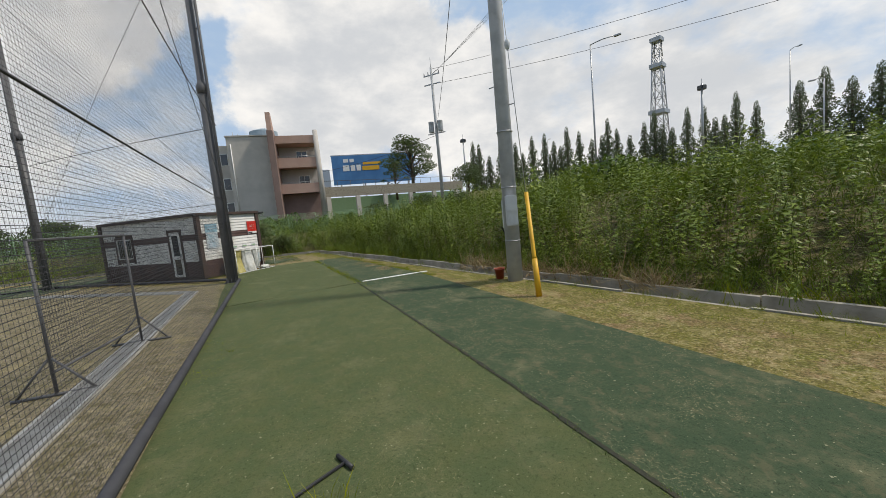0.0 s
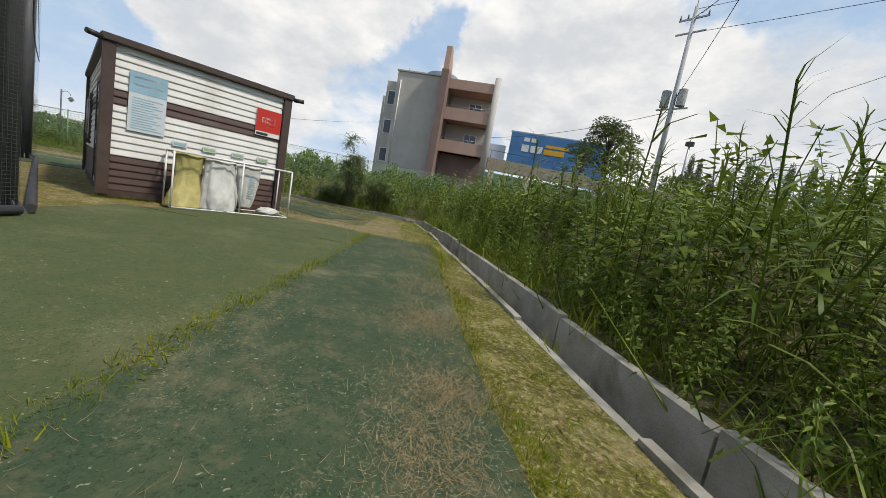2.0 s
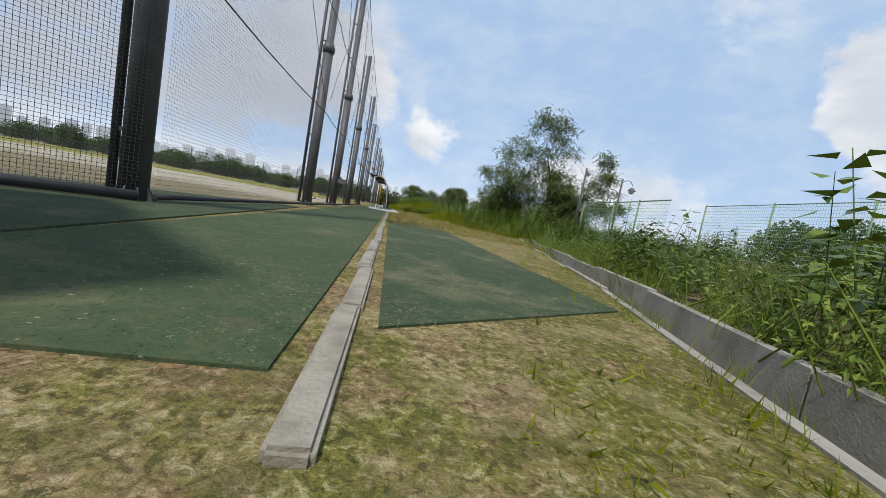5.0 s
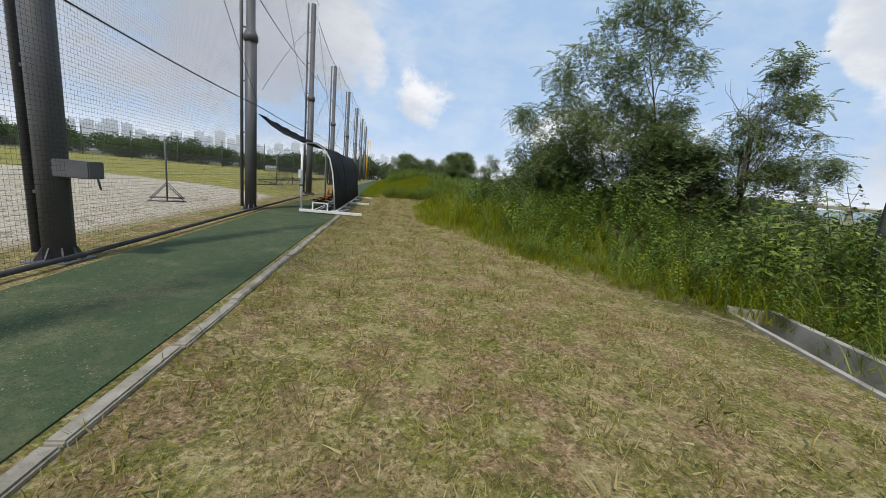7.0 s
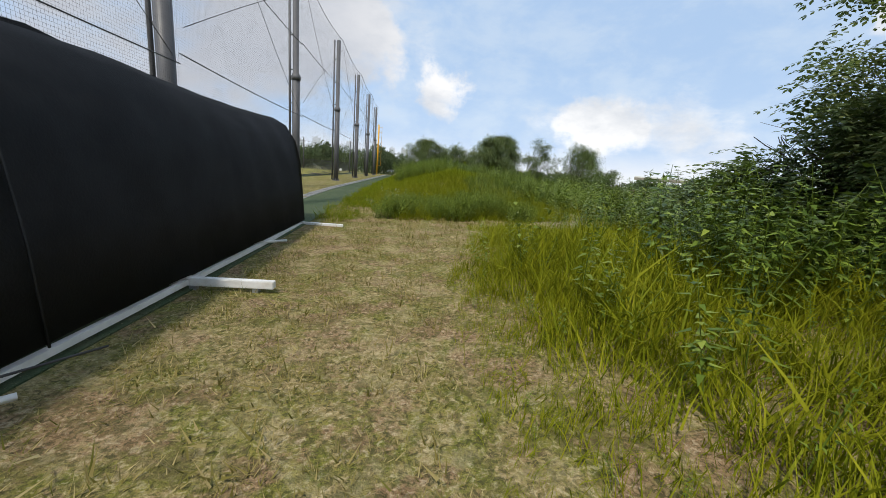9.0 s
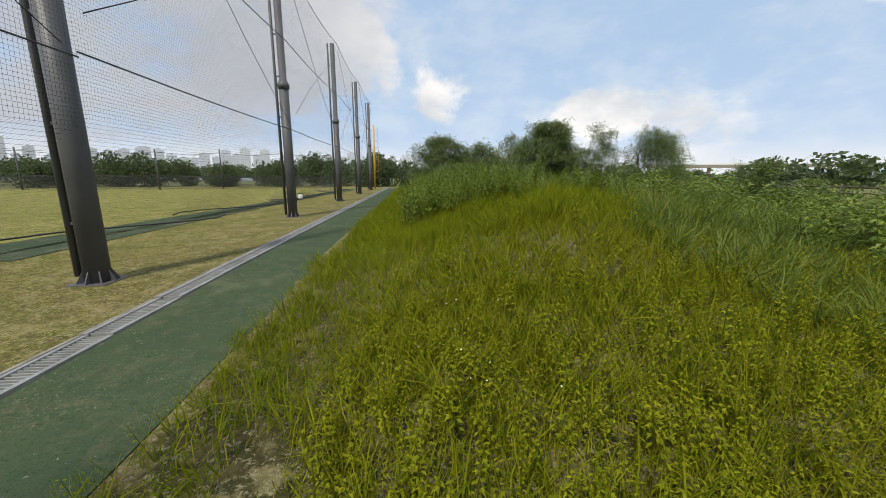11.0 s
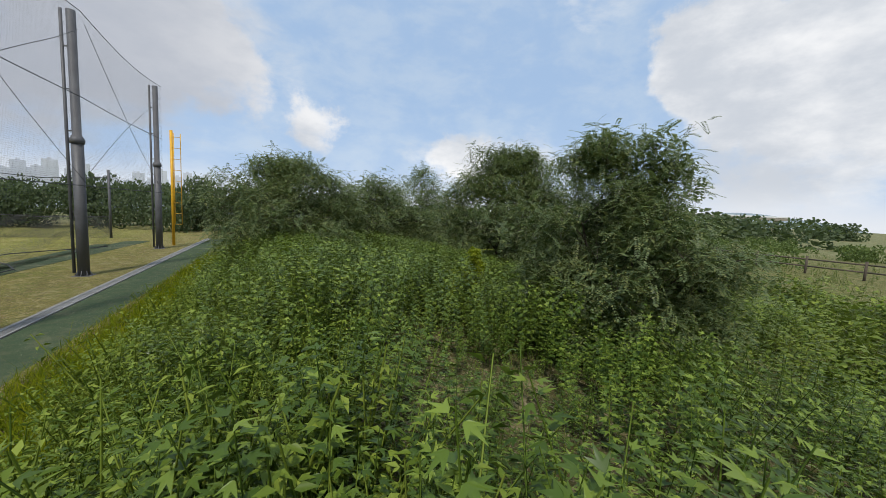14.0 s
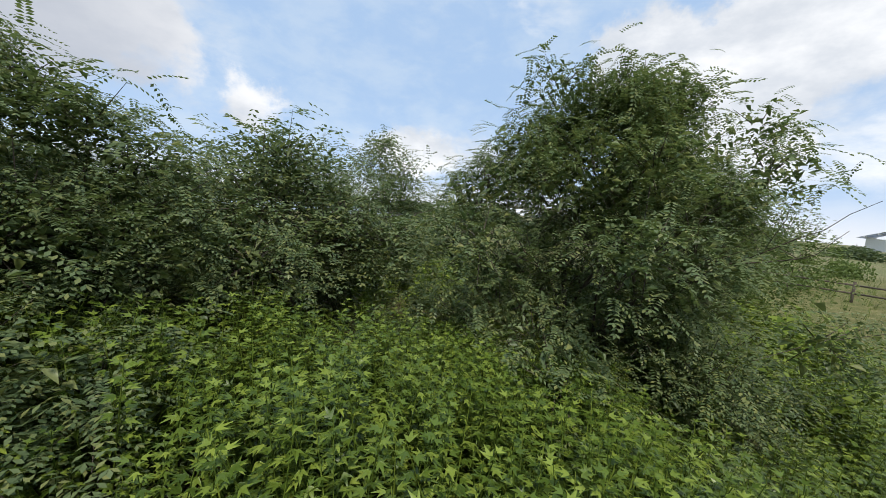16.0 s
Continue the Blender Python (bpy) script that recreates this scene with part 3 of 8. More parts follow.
def lay(name, corners, mat, thick=0.012, step=0.5, label="", category="mat", group="", kind="", lift=0.0, wavy=0.0):
    """A thin sheet with four corners draped over the ground."""
    a, b, c, d = [np.array(p, float) for p in corners]
    nu, nv = max(1, int(np.linalg.norm(b - a) / step)), max(1, int(np.linalg.norm(d - a) / step))
    bm = bmesh.new()
    rows = []
    for j in range(nv + 1):
        row = []
        for i in range(nu + 1):
            u, v = i / nu, j / nv
            p = (a * (1 - u) + b * u) * (1 - v) + (d * (1 - u) + c * u) * v
            if wavy:
                p = p + wavy * np.array([math.sin(9 * v + 3 * u), math.sin(7 * u + 5 * v)])
            row.append(bm.verts.new((p[0], p[1], H(*p) + thick + lift)))
        rows.append(row)
    for r0, r1 in zip(rows, rows[1:]):
        for i in range(nu):
            bm.faces.new((r0[i], r0[i + 1], r1[i + 1], r1[i]))
    bmesh.ops.recalc_face_normals(bm, faces=bm.faces)
    if bm.faces[:][0].normal.z < 0:
        bmesh.ops.reverse_faces(bm, faces=bm.faces)
    rim = [e for e in bm.edges if e.is_boundary]
    down = bmesh.ops.extrude_edge_only(bm, edges=rim)
    for v in {v for g in down["geom"] if isinstance(g, bmesh.types.BMVert) for v in [g]}:
        v.co.z -= thick + 0.01 + lift
    return tagged(part(name, bm, mat), label, category, group, kind)

# ---------------------------------------------------------------- mats, drain, kerbs
TURF = "artificial turf mats"
lay("turf_mat", [(-34, -16.8), (-13, -18.0), (-13, -21.58), (-34, -19.48)], M["turf_light"], label="faded olive artificial turf laid on the ground beside a net", category="turf mat", group=TURF, wavy=0.03)
lay("turf_mat", [(-12.99, -18.0), (-6.0, -18.1), (-6.2, -21.93), (-12.99, -21.58)], M["turf_light"], label="faded olive artificial turf between a net and a hut", category="turf mat", group=TURF, lift=0.002, wavy=0.03)
lay("turf_mat", [(-6.02, -18.3), (-3.75, -19.95), (-4.40, -22.0), (-6.25, -21.93)], M["turf_light"], label="worn green artificial turf in front of a hut", category="turf mat", group=TURF, lift=0.003, wavy=0.05)
lay("turf_mat", [(-34, -19.44), (-13, -21.54), (-13, -23.45), (-34, -21.9)], M["turf_dark"], label="dark green artificial turf strip beside a drain", category="turf mat", group=TURF, lift=0.004, wavy=0.03)
lay("turf_mat", [(-12.99, -21.54), (-4.42, -21.96), (-4.55, -23.3), (-12.99, -23.45)], M["turf_dark"], label="dark green artificial turf strip littered with dry straw", category="turf mat", group=TURF, lift=0.005, wavy=0.03)
lay("turf_mat", [(-2.70, -20.46), (-1.25, -21.45), (2.5, -17.7), (0.95, -16.65)], M["turf_dark"], label="dark green artificial turf littered with cut straw beside a hut", category="turf mat", group=TURF, wavy=0.03)
lay("turf_mat", [(0.9, -14.9), (2.5, -14.85), (2.5, 11.0), (0.45, 11.0)], M["turf_path"], label="green artificial turf path along a net", category="turf mat", group=TURF)
lay("turf_mat", [(0.45, 11.0), (2.5, 11.0), (2.55, 16.6), (1.35, 16.6)], M["turf_path"], label="tapering green artificial turf beside a team shelter", category="turf mat", group=TURF, lift=0.002)
lay("turf_mat", [(2.78, -14.4), (4.6, -13.3), (4.38, -2.7), (2.74, -4.0)], M["turf_dark"], label="worn green artificial turf beside a concrete kerb", category="turf mat", group=TURF)
lay("turf_mat", [(1.35, 16.6), (2.55, 16.6), (2.5, 62.0), (1.35, 62.0)], M["turf_path"], label="narrow green artificial turf path along a net", category="turf mat", group=TURF)
lay("turf_mat", [(-2.2, -11.0), (0.9, -14.9), (0.45, -6.0), (-0.2, -6.0)], M["turf_dark"], label="green artificial turf behind a hut", category="turf mat", group=TURF, lift=0.004)
lay("turf_mat", [(-3.5, 25.5), (-2.6, 25.5), (-2.5, 58.0), (-3.3, 58.0)], M["turf_dark"], label="narrow dark green turf strip on a sports field", category="turf mat", group=TURF, wavy=0.04)
lay("painted_line", [(-12.96, -21.68), (-13.17, -23.72), (-13.05, -23.74), (-12.84, -21.70)], M["white_line"], thick=0.022, label="white painted line across green turf", category="line", step=0.3)


def turf_seam():
    """Open dark joint with ragged edges where two turf strips meet."""
    rng = np.random.default_rng(404)
    bm = bmesh.new()
    pairs_ = []
    for i in range(241):
        u = i / 240
        x, y = -34 + 21 * u + 0.03 * math.sin(3 * u), -19.44 - 2.1 * u + 0.03 * math.sin(7 * u)
        w = 0.013 + 0.012 * rng.random()
        pairs_.append([bm.verts.new((x + 0.1 * o, y + o, H(x, y) + 0.0185)) for o in (-w - 0.008 * rng.random(), w)])
    for (a, b), (c, d) in zip(pairs_, pairs_[1:]):
        bm.faces.new((a, c, d, b))
    tagged(part("turf_seam", bm, M["soil"]), "dark ragged open joint between two turf strips", "seam", kind="structure")


turf_seam()


def drain():
    near, far = offset_line(DRAIN, 0.0), offset_line(DRAIN, DRAIN_WIDE)
    root = thing("drain_channel", label="open concrete drainage channel with a stained floor", category="drain", kind="structure")
    wall = 0.07
    segs = []
    for (a, b), (c, d) in zip(zip(near, near[1:]), zip(far, far[1:])):
        length = math.hypot(b[0] - a[0], b[1] - a[1])
        n = max(1, round(length / 1.9))
        for i in range(n):
            u, v = i / n, (i + 1) / n - 0.004
            q = lambda p, r, t: (p[0] + (r[0] - p[0]) * t, p[1] + (r[1] - p[1]) * t)
            segs.append((q(a, b, u), q(a, b, v), q(c, d, u), q(c, d, v)))
    for i, (a, b, c, d) in enumerate(segs):
        bm = bmesh.new()
        jig = 0.018 * math.sin(i * 2.4)

        def slab(p, q, off0, off1, z0, z1):
            dx, dy = q[0] - p[0], q[1] - p[1]
            n = math.hypot(dx, dy) or 1
            nx, ny = dy / n, -dx / n
            vs = [bm.verts.new((r[0] + nx * o, r[1] + ny * o, z)) for z in (z0, z1) for r, o in ((p, off0), (q, off0), (q, off1), (p, off1))]
            for f in ((0, 1, 2, 3), (7, 6, 5, 4), (0, 4, 5, 1), (1, 5, 6, 2), (2, 6, 7, 3), (3, 7, 4, 0)):
                bm.faces.new([vs[k] for k in f])
        g = H(*a)
        slab(a, b, -0.06, 0.012, g - 0.55, g + 0.018 + jig)
        slab(c, d, -0.012, 0.085, g - 0.55, g + 0.10 + jig)
        bmesh.ops.recalc_face_normals(bm, faces=bm.faces)
        part("concrete_slab", bm, M["concrete"], root)
        bm = bmesh.new()
        slab(a, b, 0.012, DRAIN_WIDE - 0.012, g - 0.6, g - 0.27)
        bmesh.ops.recalc_face_normals(bm, faces=bm.faces)
        part("silted_floor", bm, M["silt"], root, "pale silt on a drain floor")
    for p, q in ((near[0], far[0]), (near[-1], far[-1])):
        g = H(*p)
        across = math.atan2(q[1] - p[1], q[0] - p[0])
        bm = boxed(-0.08, DRAIN_WIDE + 0.09, -0.05, 0.05, -0.6, 0.09, 0.008)
        bmesh.ops.transform(bm, matrix=Matrix.Translation((p[0], p[1], g)) @ Matrix.Rotation(across, 4, "Z"), verts=bm.verts)
        part("end_slab", bm, M["concrete"], root)
    return root


drain()


def drain_cover():
    root = thing("drain_cover", (1.75, -22.7, H(1.2, -22.6) + 0.05), 15, "grey steel grating lying across a drain", "drain cover")
    frame = bmesh.new()
    for y in (-0.19, 0.19):
        box(frame, -0.45, 0.45, y - 0.012, y + 0.012, 0, 0.035)
    for x in (-0.45, 0.45):
        box(frame, x - 0.012, x + 0.012, -0.19, 0.19, 0, 0.035)
    part("frame", frame, M["grate"], root)
    for i in range(24):
        part("bar", boxed(-0.44 + i * 0.038, -0.428 + i * 0.038, -0.18, 0.18, 0.006, 0.032), M["grate"], root)


drain_cover()


def kerbs():
    root = thing("kerb", label="weathered pale concrete kerb between turf and lawn", category="kerb", kind="structure")
    y, i = -15.2, 0
    while y < 7.2:
        ln = 0.98
        x = 2.64 + 0.012 * math.sin(i * 1.9)
        z = H(x, y)
        bm = boxed(x - 0.05, x + 0.05, y, y + ln, z - 0.12, z + 0.035 + 0.006 * math.sin(i * 3.1), 0.012)
        part("kerb_stone", bm, M["kerb"], root)
        y += ln + 0.008
        i += 1


kerbs()


def grating_strip(name, a, b, wide, label):
    """A long galvanised channel grating on the ground."""
    root = thing(name, label=label, category="drain grating", kind="structure")
    a, b = Vector(a), Vector(b)
    d = (b - a).normalized()
    n = Vector((-d.y, d.x))
    length = (b - a).length
    k = int(length / 1.0)
    for i in range(k):
        p = a + d * i
        bm = bmesh.new()
        z = H(p.x, p.y) + 0.015
        for o in (-wide / 2, wide / 2):
            q = p + n * o
            m = Matrix.Translation((q.x, q.y, z)) @ Matrix.Rotation(math.atan2(d.y, d.x), 4, "Z")
            box(bm, 0, 0.99, -0.02, 0.02, -0.02, 0.02, m=m)
        for j in range(22):
            q = p + d * (j * 0.045 + 0.02)
            m = Matrix.Translation((q.x, q.y, z)) @ Matrix.Rotation(math.atan2(d.y, d.x), 4, "Z")
            box(bm, 0, 0.014, -wide / 2, wide / 2, -0.015, 0.012, m=m)
        part("grating_panel", bm, M["grate"], root)
    under = bmesh.new()
    m = Matrix.Translation((a.x, a.y, 0)) @ Matrix.Rotation(math.atan2(d.y, d.x), 4, "Z")
    zs = [H(*(a + d * i)) for i in range(k)]
    box(under, 0, length, -wide / 2 - 0.06, wide / 2 + 0.06, min(zs) - 0.1, min(zs) + 0.006, m=m)
    part("channel_bed", under, M["concrete"], root)
    return root


grating_strip("channel_grating", (-34.0, -15.75), (-9.0, -17.15), 0.3, "galvanised channel grating along a net")
grating_strip("channel_grating", (-9.0, -17.0), (-2.4, -10.9), 0.3, "galvanised channel grating along a net corner")
grating_strip("channel_grating", (1.2, 12.4), (1.2, 62.4), 0.22, "galvanised channel grating beside a turf path")


def edging():
    root = thing("edging", label="thin weathered concrete edging along a channel grating", category="kerb", kind="structure")
    for i in range(49):
        y = 12.4 + i
        x = 1.045 + 0.006 * math.sin(i * 2.3)
        z = H(x, y)
        part("edging_stone", boxed(x - 0.025, x + 0.025, y, y + 0.99, z - 0.1, z + 0.035 + 0.006 * math.sin(i * 3.7), 0.006), M["kerb"], root)


edging()

# ---------------------------------------------------------------- net and its poles
POLES = [(-8.1, -18.3), (-0.25, -11.0), (0.1, -3.6), (0.22, 0.85), (0.1, 7.4), (0.0, 15.7), (-0.2, 24.2), (-0.1, 32.2), (-0.05, 40.3), (-0.05, 48.3), (-0.05, 56.2)]
TALL = [13.0, 13.0, 9.2, 8.9] + [8.9, 8.9] + [8.2] * 5


def net_pole(x, y, tall, turn, plate=False):
    root = thing("net_pole", (x, y, H(x, y) - 0.02), turn, "tall dark grey steel pole holding a black net", "net pole", "poles along the net")
    part("shaft", tubed([(0, 0, 0), (0, 0, tall * 0.52), (0, 0, tall * 0.52), (0, 0, tall)], [0.15, 0.15, 0.115, 0.115], 14), M["pole"], root)
    part("collar", tubed([(0, 0, tall * 0.515), (0, 0, tall * 0.53), (0, 0, tall * 0.545)], [0.18, 0.19, 0.13], 14), M["pole"], root)
    part("net_pipe", tubed([(-0.24, 0, 0.1), (-0.24, 0, tall)], 0.045, 8), M["pole"], root, "thin pipe carrying the net")
    for i in range(6):
        part("bracket", boxed(-0.24, -0.1, -0.02, 0.02, 0.8 + i * tall / 6.5, 0.84 + i * tall / 6.5), M["pole"], root)
    part("base_plate", boxed(-0.24, 0.24, -0.24, 0.24, 0, 0.03, 0.005), M["pole"], root)
    for i in range(8):
        a = 6.2832 * i / 8
        g = bmesh.new()
        vs = [g.verts.new(p) for p in ((0.14, -0.008, 0.03), (0.23, -0.008, 0.03), (0.14, -0.008, 0.2), (0.14, 0.008, 0.03), (0.23, 0.008, 0.03), (0.14, 0.008, 0.2))]
        for f in ((0, 1, 2), (5, 4, 3), (0, 3, 4, 1), (1, 4, 5, 2), (2, 5, 3, 0)):
            g.faces.new([vs[k] for k in f])
        g.transform(Matrix.Rotation(a, 4, "Z"))
        part("stiffener", g, M["pole"], root)
    return root


for i, (px, py) in enumerate(POLES):
    net_pole(px, py, TALL[i], 45 if i == 0 else 0)
net_pole(-25.5, -16.9, 13.0, 90)
net_pole(-37.0, -16.2, 13.0, 90)


def net_panel(a, b, tall, cell=0.05, cord=0.0030, z_low=0.08, dip=0.25, drape=0.0, label="fine black net hung between tall poles"):
    """Square-meshed net between two poles: every cord is a thin ribbon."""
    a, b = np.array(a, float), np.array(b, float)
    length = np.linalg.norm(b - a)
    d = (b - a) / length
    nrm = np.array([-d[1], d[0]])
    base = H(*((a + b) / 2))
    top = tall + H(*a)

    def pos(s, z):
        u = s / length
        bow = 0.12 * np.sin(np.pi * u) * np.sin(np.pi * np.clip((z - base) / (top - base), 0, 1))
        zz = np.where(z > base + 6.0, z - dip * np.sin(np.pi * u) * (z - base - 6.0) / (top - base - 6.0), z)
        skirt = drape * (0.75 + 0.25 * np.sin(2 * np.pi * u + a[1])) * ease(base + 2.3 - z, 0.0, 2.3)
        p = a + d * s[..., None] + nrm * (bow - 0.24 + skirt)[..., None]
        return np.concatenate([p, zz[..., None]], -1)
    parts = []
    k = 7
    zs = np.arange(base + z_low, top, cell)
    s = np.linspace(0, length, k)
    S, Z = np.meshgrid(s, zs)
    lo, hi = pos(S, Z - cord / 2), pos(S, Z + cord / 2)
    v = np.stack([lo, hi], 2).reshape(-1, 3)
    idx = np.arange(len(zs) * k * 2).reshape(len(zs), k, 2)
    f = np.stack([idx[:, :-1, 0], idx[:, 1:, 0], idx[:, 1:, 1], idx[:, :-1, 1]], -1).reshape(-1, 4)
    parts.append((v, f))
    ss = np.arange(cell / 2, length, cell)
    zk = np.linspace(base + z_low, top, 5)
    Z, S = np.meshgrid(zk, ss)
    le, ri = pos(S - cord / 2, Z), pos(S + cord / 2, Z)
    v = np.stack([le, ri], 2).reshape(-1, 3)
    idx = np.arange(len(ss) * 5 * 2).reshape(len(ss), 5, 2)
    f = np.stack([idx[:, :-1, 0], idx[:, :-1, 1], idx[:, 1:, 1], idx[:, 1:, 0]], -1).reshape(-1, 4)
    parts.append((v, f))
    v, f = join(parts)
    root = thing("net", label=label, category="net", group="net bays")
    link("mesh", fast_mesh("mesh", v, f), M["net"], root)
    for z in (top - 0.02, base + 5.6, base + 2.9):
        pts = [tuple(pos(np.array([q]), np.array([z]))[0]) for q in np.linspace(0, length, 9)]
        part("border_rope", tubed(pts, 0.012, 5), M["rope"], root)
    for s0, z0, s1, z1 in ((0.2, top - 0.3, length - 0.2, base + 3.0), (0.2, base + 3.4, length - 0.2, top - 0.6)):
        pts = [tuple(pos(np.array([s0 + (s1 - s0) * u]), np.array([z0 + (z1 - z0) * u]))[0]) for u in np.linspace(0, 1, 7)]
        part("guy_rope", tubed(pts, 0.008, 4), M["rope"], root)
    pts = [tuple(pos(np.array([q]), np.array([base + z_low]))[0]) for q in np.linspace(0, length, 9)]
    part("ground_roll", tubed(pts, 0.055 if a[1] < -12 else 0.032 if not drape else 0.02, 8), M["net"], root, "rolled black edge of the net near the ground")
    return root


chain = [((-37.0, -16.2), 13.0), ((-25.5, -16.9), 13.0)] + list(zip(POLES, TALL))
for (a, ta), (b, tb) in zip(chain, chain[1:]):
    net_panel(a, b, min(ta, tb), cell=0.042 if b[1] < -10 else 0.05, cord=0.0043 if b[1] < -10 else 0.0029, drape=4.6 if a[1] > 14 else 0.0)

# foul pole
fp = thing("foul_pole", (0.2, 57.8, H(0.2, 57.8)), label="tall yellow painted foul pole", category="pole")
part("shaft", tubed([(0, 0, 0), (0, 0, 6.35)], 0.075, 10), M["yellow"], fp)
wing = bmesh.new()
for x in (0.1, 0.42):
    tube(wing, [(x, 0, 1.2), (x, 0, 6.2)], 0.02, 6)
for z in np.arange(1.2, 6.3, 0.6):
    tube(wing, [(0.05, 0, float(z)), (0.42, 0, float(z))], 0.014, 5)
part("wing_screen", wing, M["yellow"], fp)

# ---------------------------------------------------------------- hut
HUT = pose(-3.57, -19.6, 0.0, 0, 0, -48.8)
W_, L_, TOP_ = 3.0, 6.1, 2.62


def hut():
    root = new("hut")
    root.matrix_world = HUT
    tagged(root, "small hut with white lap siding over brown boards and brown trim", "hut")
    body = boxed(-W_ + 0.03, -0.03, 0.03, L_ - 0.03, 0.10, TOP_)
    part("body", body, M["brown_trim"], root)
    lap = 0.125
    # one lap board: a wedge, thicker at its foot; x runs along the wall, outwards is -y
    boards = {}

    def board(length):
        key = round(length, 3)
        if key not in boards:
            bm = bmesh.new()
            vs = [bm.verts.new((x, y, z)) for x in (0, length) for y, z in ((0.0, 0.0), (-0.024, 0.004), (-0.026, 0.02), (-0.006, lap - 0.002), (0.0, lap - 0.002))]
            for i in range(5):
                j = (i + 1) % 5
                bm.faces.new((vs[i], vs[j], vs[5 + j], vs[5 + i]))
            bm.faces.new(vs[4::-1]), bm.faces.new(vs[5:])
            bmesh.ops.recalc_face_normals(bm, faces=bm.faces)
            me = bpy.data.meshes.new("siding_board")
            bm.to_mesh(me)
            bm.free()
            boards[key] = me
        return boards[key]

    def wall(m, length, holes):
        z, i = 0.14, 0
        while z < TOP_ - 0.1:
            brown = z < 0.74 or 1.58 < z < 1.80
            mid = z + lap / 2
            cuts = sorted((a, b) for a, b, lo, hi in holes if lo - 0.05 < mid < hi + 0.05)
            x = 0.09
            for a, b in cuts + [(length - 0.09, length - 0.09)]:
                if a - x > 0.08:
                    me = board(a - x)
                    ob = new("siding_board", me)
                    ob.parent = root
                    if not me.materials:
                        me.materials.append(M["white_side"])
                    ob.material_slots[0].link = "OBJECT"
                    ob.material_slots[0].material = M["brown_side"] if brown else M["white_side"]
                    ob.matrix_basis = m @ Matrix.Translation((x, 0, z))
                x = b
            z += lap
            i += 1
    end = pose(-W_, 0, 0)
    long = pose(0, 0, 0, 0, 0, 90)
    back = pose(0, L_, 0, 0, 0, 180)
    side = pose(-W_, L_, 0, 0, 0, 270)
    wins = [(1.15, 2.35, 1.05, 2.28), (3.2, 4.35, 1.05, 2.28)]
    fwin, door = (0.9, 2.1, 0.95, 2.05), (4.3, 5.15, 0.1, 2.1)
    wall(end, W_, [])
    wall(long, L_, wins)
    wall(back, W_, [])
    wall(side, L_, [fwin, door])
    for x, y in ((0, 0), (-W_, 0), (0, L_), (-W_, L_)):
        part("corner_post", boxed(x - 0.085, x + 0.085, y - 0.085, y + 0.085, 0.06, TOP_, 0.008), M["brown_trim"], root)
    for x0, x1, y0, y1 in ((-W_ - 0.04, 0.04, -0.04, 0.03), (-W_ - 0.04, 0.04, L_ - 0.03, L_ + 0.04), (-0.03, 0.04, 0.0, L_), (-W_ - 0.04, -W_ + 0.03, 0.0, L_)):
        part("sill_board", boxed(x0, x1, y0, y1, 0.02, 0.14, 0.006), M["brown_trim"], root)
    roof = bmesh.new()
    box(roof, -W_ - 0.12, 0.12, -0.12, L_ + 0.12, TOP_, TOP_ + 0.12, 0.015)
    part("roof", roof, M["brown_trim"], root, "flat dark brown roof edge")
    for x, y, a in ((0.1, -0.1, 30), (-W_ - 0.1, -0.1, 150)):
        part("roof_spout", tubed([(x, y, TOP_ + 0.02), (x + 0.22 * math.cos(radians(-a)), y - 0.1, TOP_ + 0.03)], 0.045, 8), M["black"], root)

    def window(m, x0, x1, z0, z1, bars=True):
        w = new("window")
        w.parent = root
        w.matrix_basis = m
        fr = bmesh.new()
        t = 0.1
        box(fr, x0 - t, x0, -0.06, 0.0, z0 - t - 0.12, z1 + t, 0.006)
        box(fr, x1, x1 + t, -0.06, 0.0, z0 - t - 0.12, z1 + t, 0.006)
        box(fr, x0, x1, -0.058, 0.0, z1, z1 + t, 0.006)
        box(fr, x0, x1, -0.058, 0.0, z0 - t, z0, 0.006)
        part("window_trim", fr, M["brown_trim"], w)
        ins = bmesh.new()
        for a, b in ((x0, x0 + 0.05), (x1 - 0.05, x1), ((x0 + x1) / 2 - 0.03, (x0 + x1) / 2 + 0.03)):
            box(ins, a, b, -0.045, -0.005, z0, z1)
        for a, b in ((z0, z0 + 0.05), (z1 - 0.05, z1)):
            box(ins, x0 + 0.05, x1 - 0.05, -0.044, -0.006, a, b)
        part("window_frame", ins, M["white_paint"], w)
        xm = (x0 + x1) / 2
        for a, b in ((x0 + 0.05, xm - 0.03), (xm + 0.03, x1 - 0.05)):
            part("pane", boxed(a, b, -0.028, -0.022, z0 + 0.05, z1 - 0.05), M["glass"], w)
        if bars:
            for i in range(9):
                x = x0 + 0.06 + i * (x1 - x0 - 0.12) / 8
                part("window_bar", tubed([(x, -0.085, z0 + 0.02), (x, -0.085, z1 - 0.02)], 0.006, 5), M["steel"], w)
            for z in (z0 + 0.1, (z0 + z1) / 2, z1 - 0.1):
                part("window_bar", tubed([(x0 - 0.02, -0.085, z), (x1 + 0.02, -0.085, z)], 0.006, 5), M["steel"], w)
    for a, b, lo, hi in wins:
        window(long, a + 0.1, b - 0.1, lo + 0.22, hi - 0.1)
    window(side, fwin[0] + 0.1, fwin[1] - 0.1, fwin[2] + 0.1, fwin[3] - 0.1)
    d = new("door")
    d.parent = root
    d.matrix_basis = side
    fr = bmesh.new()
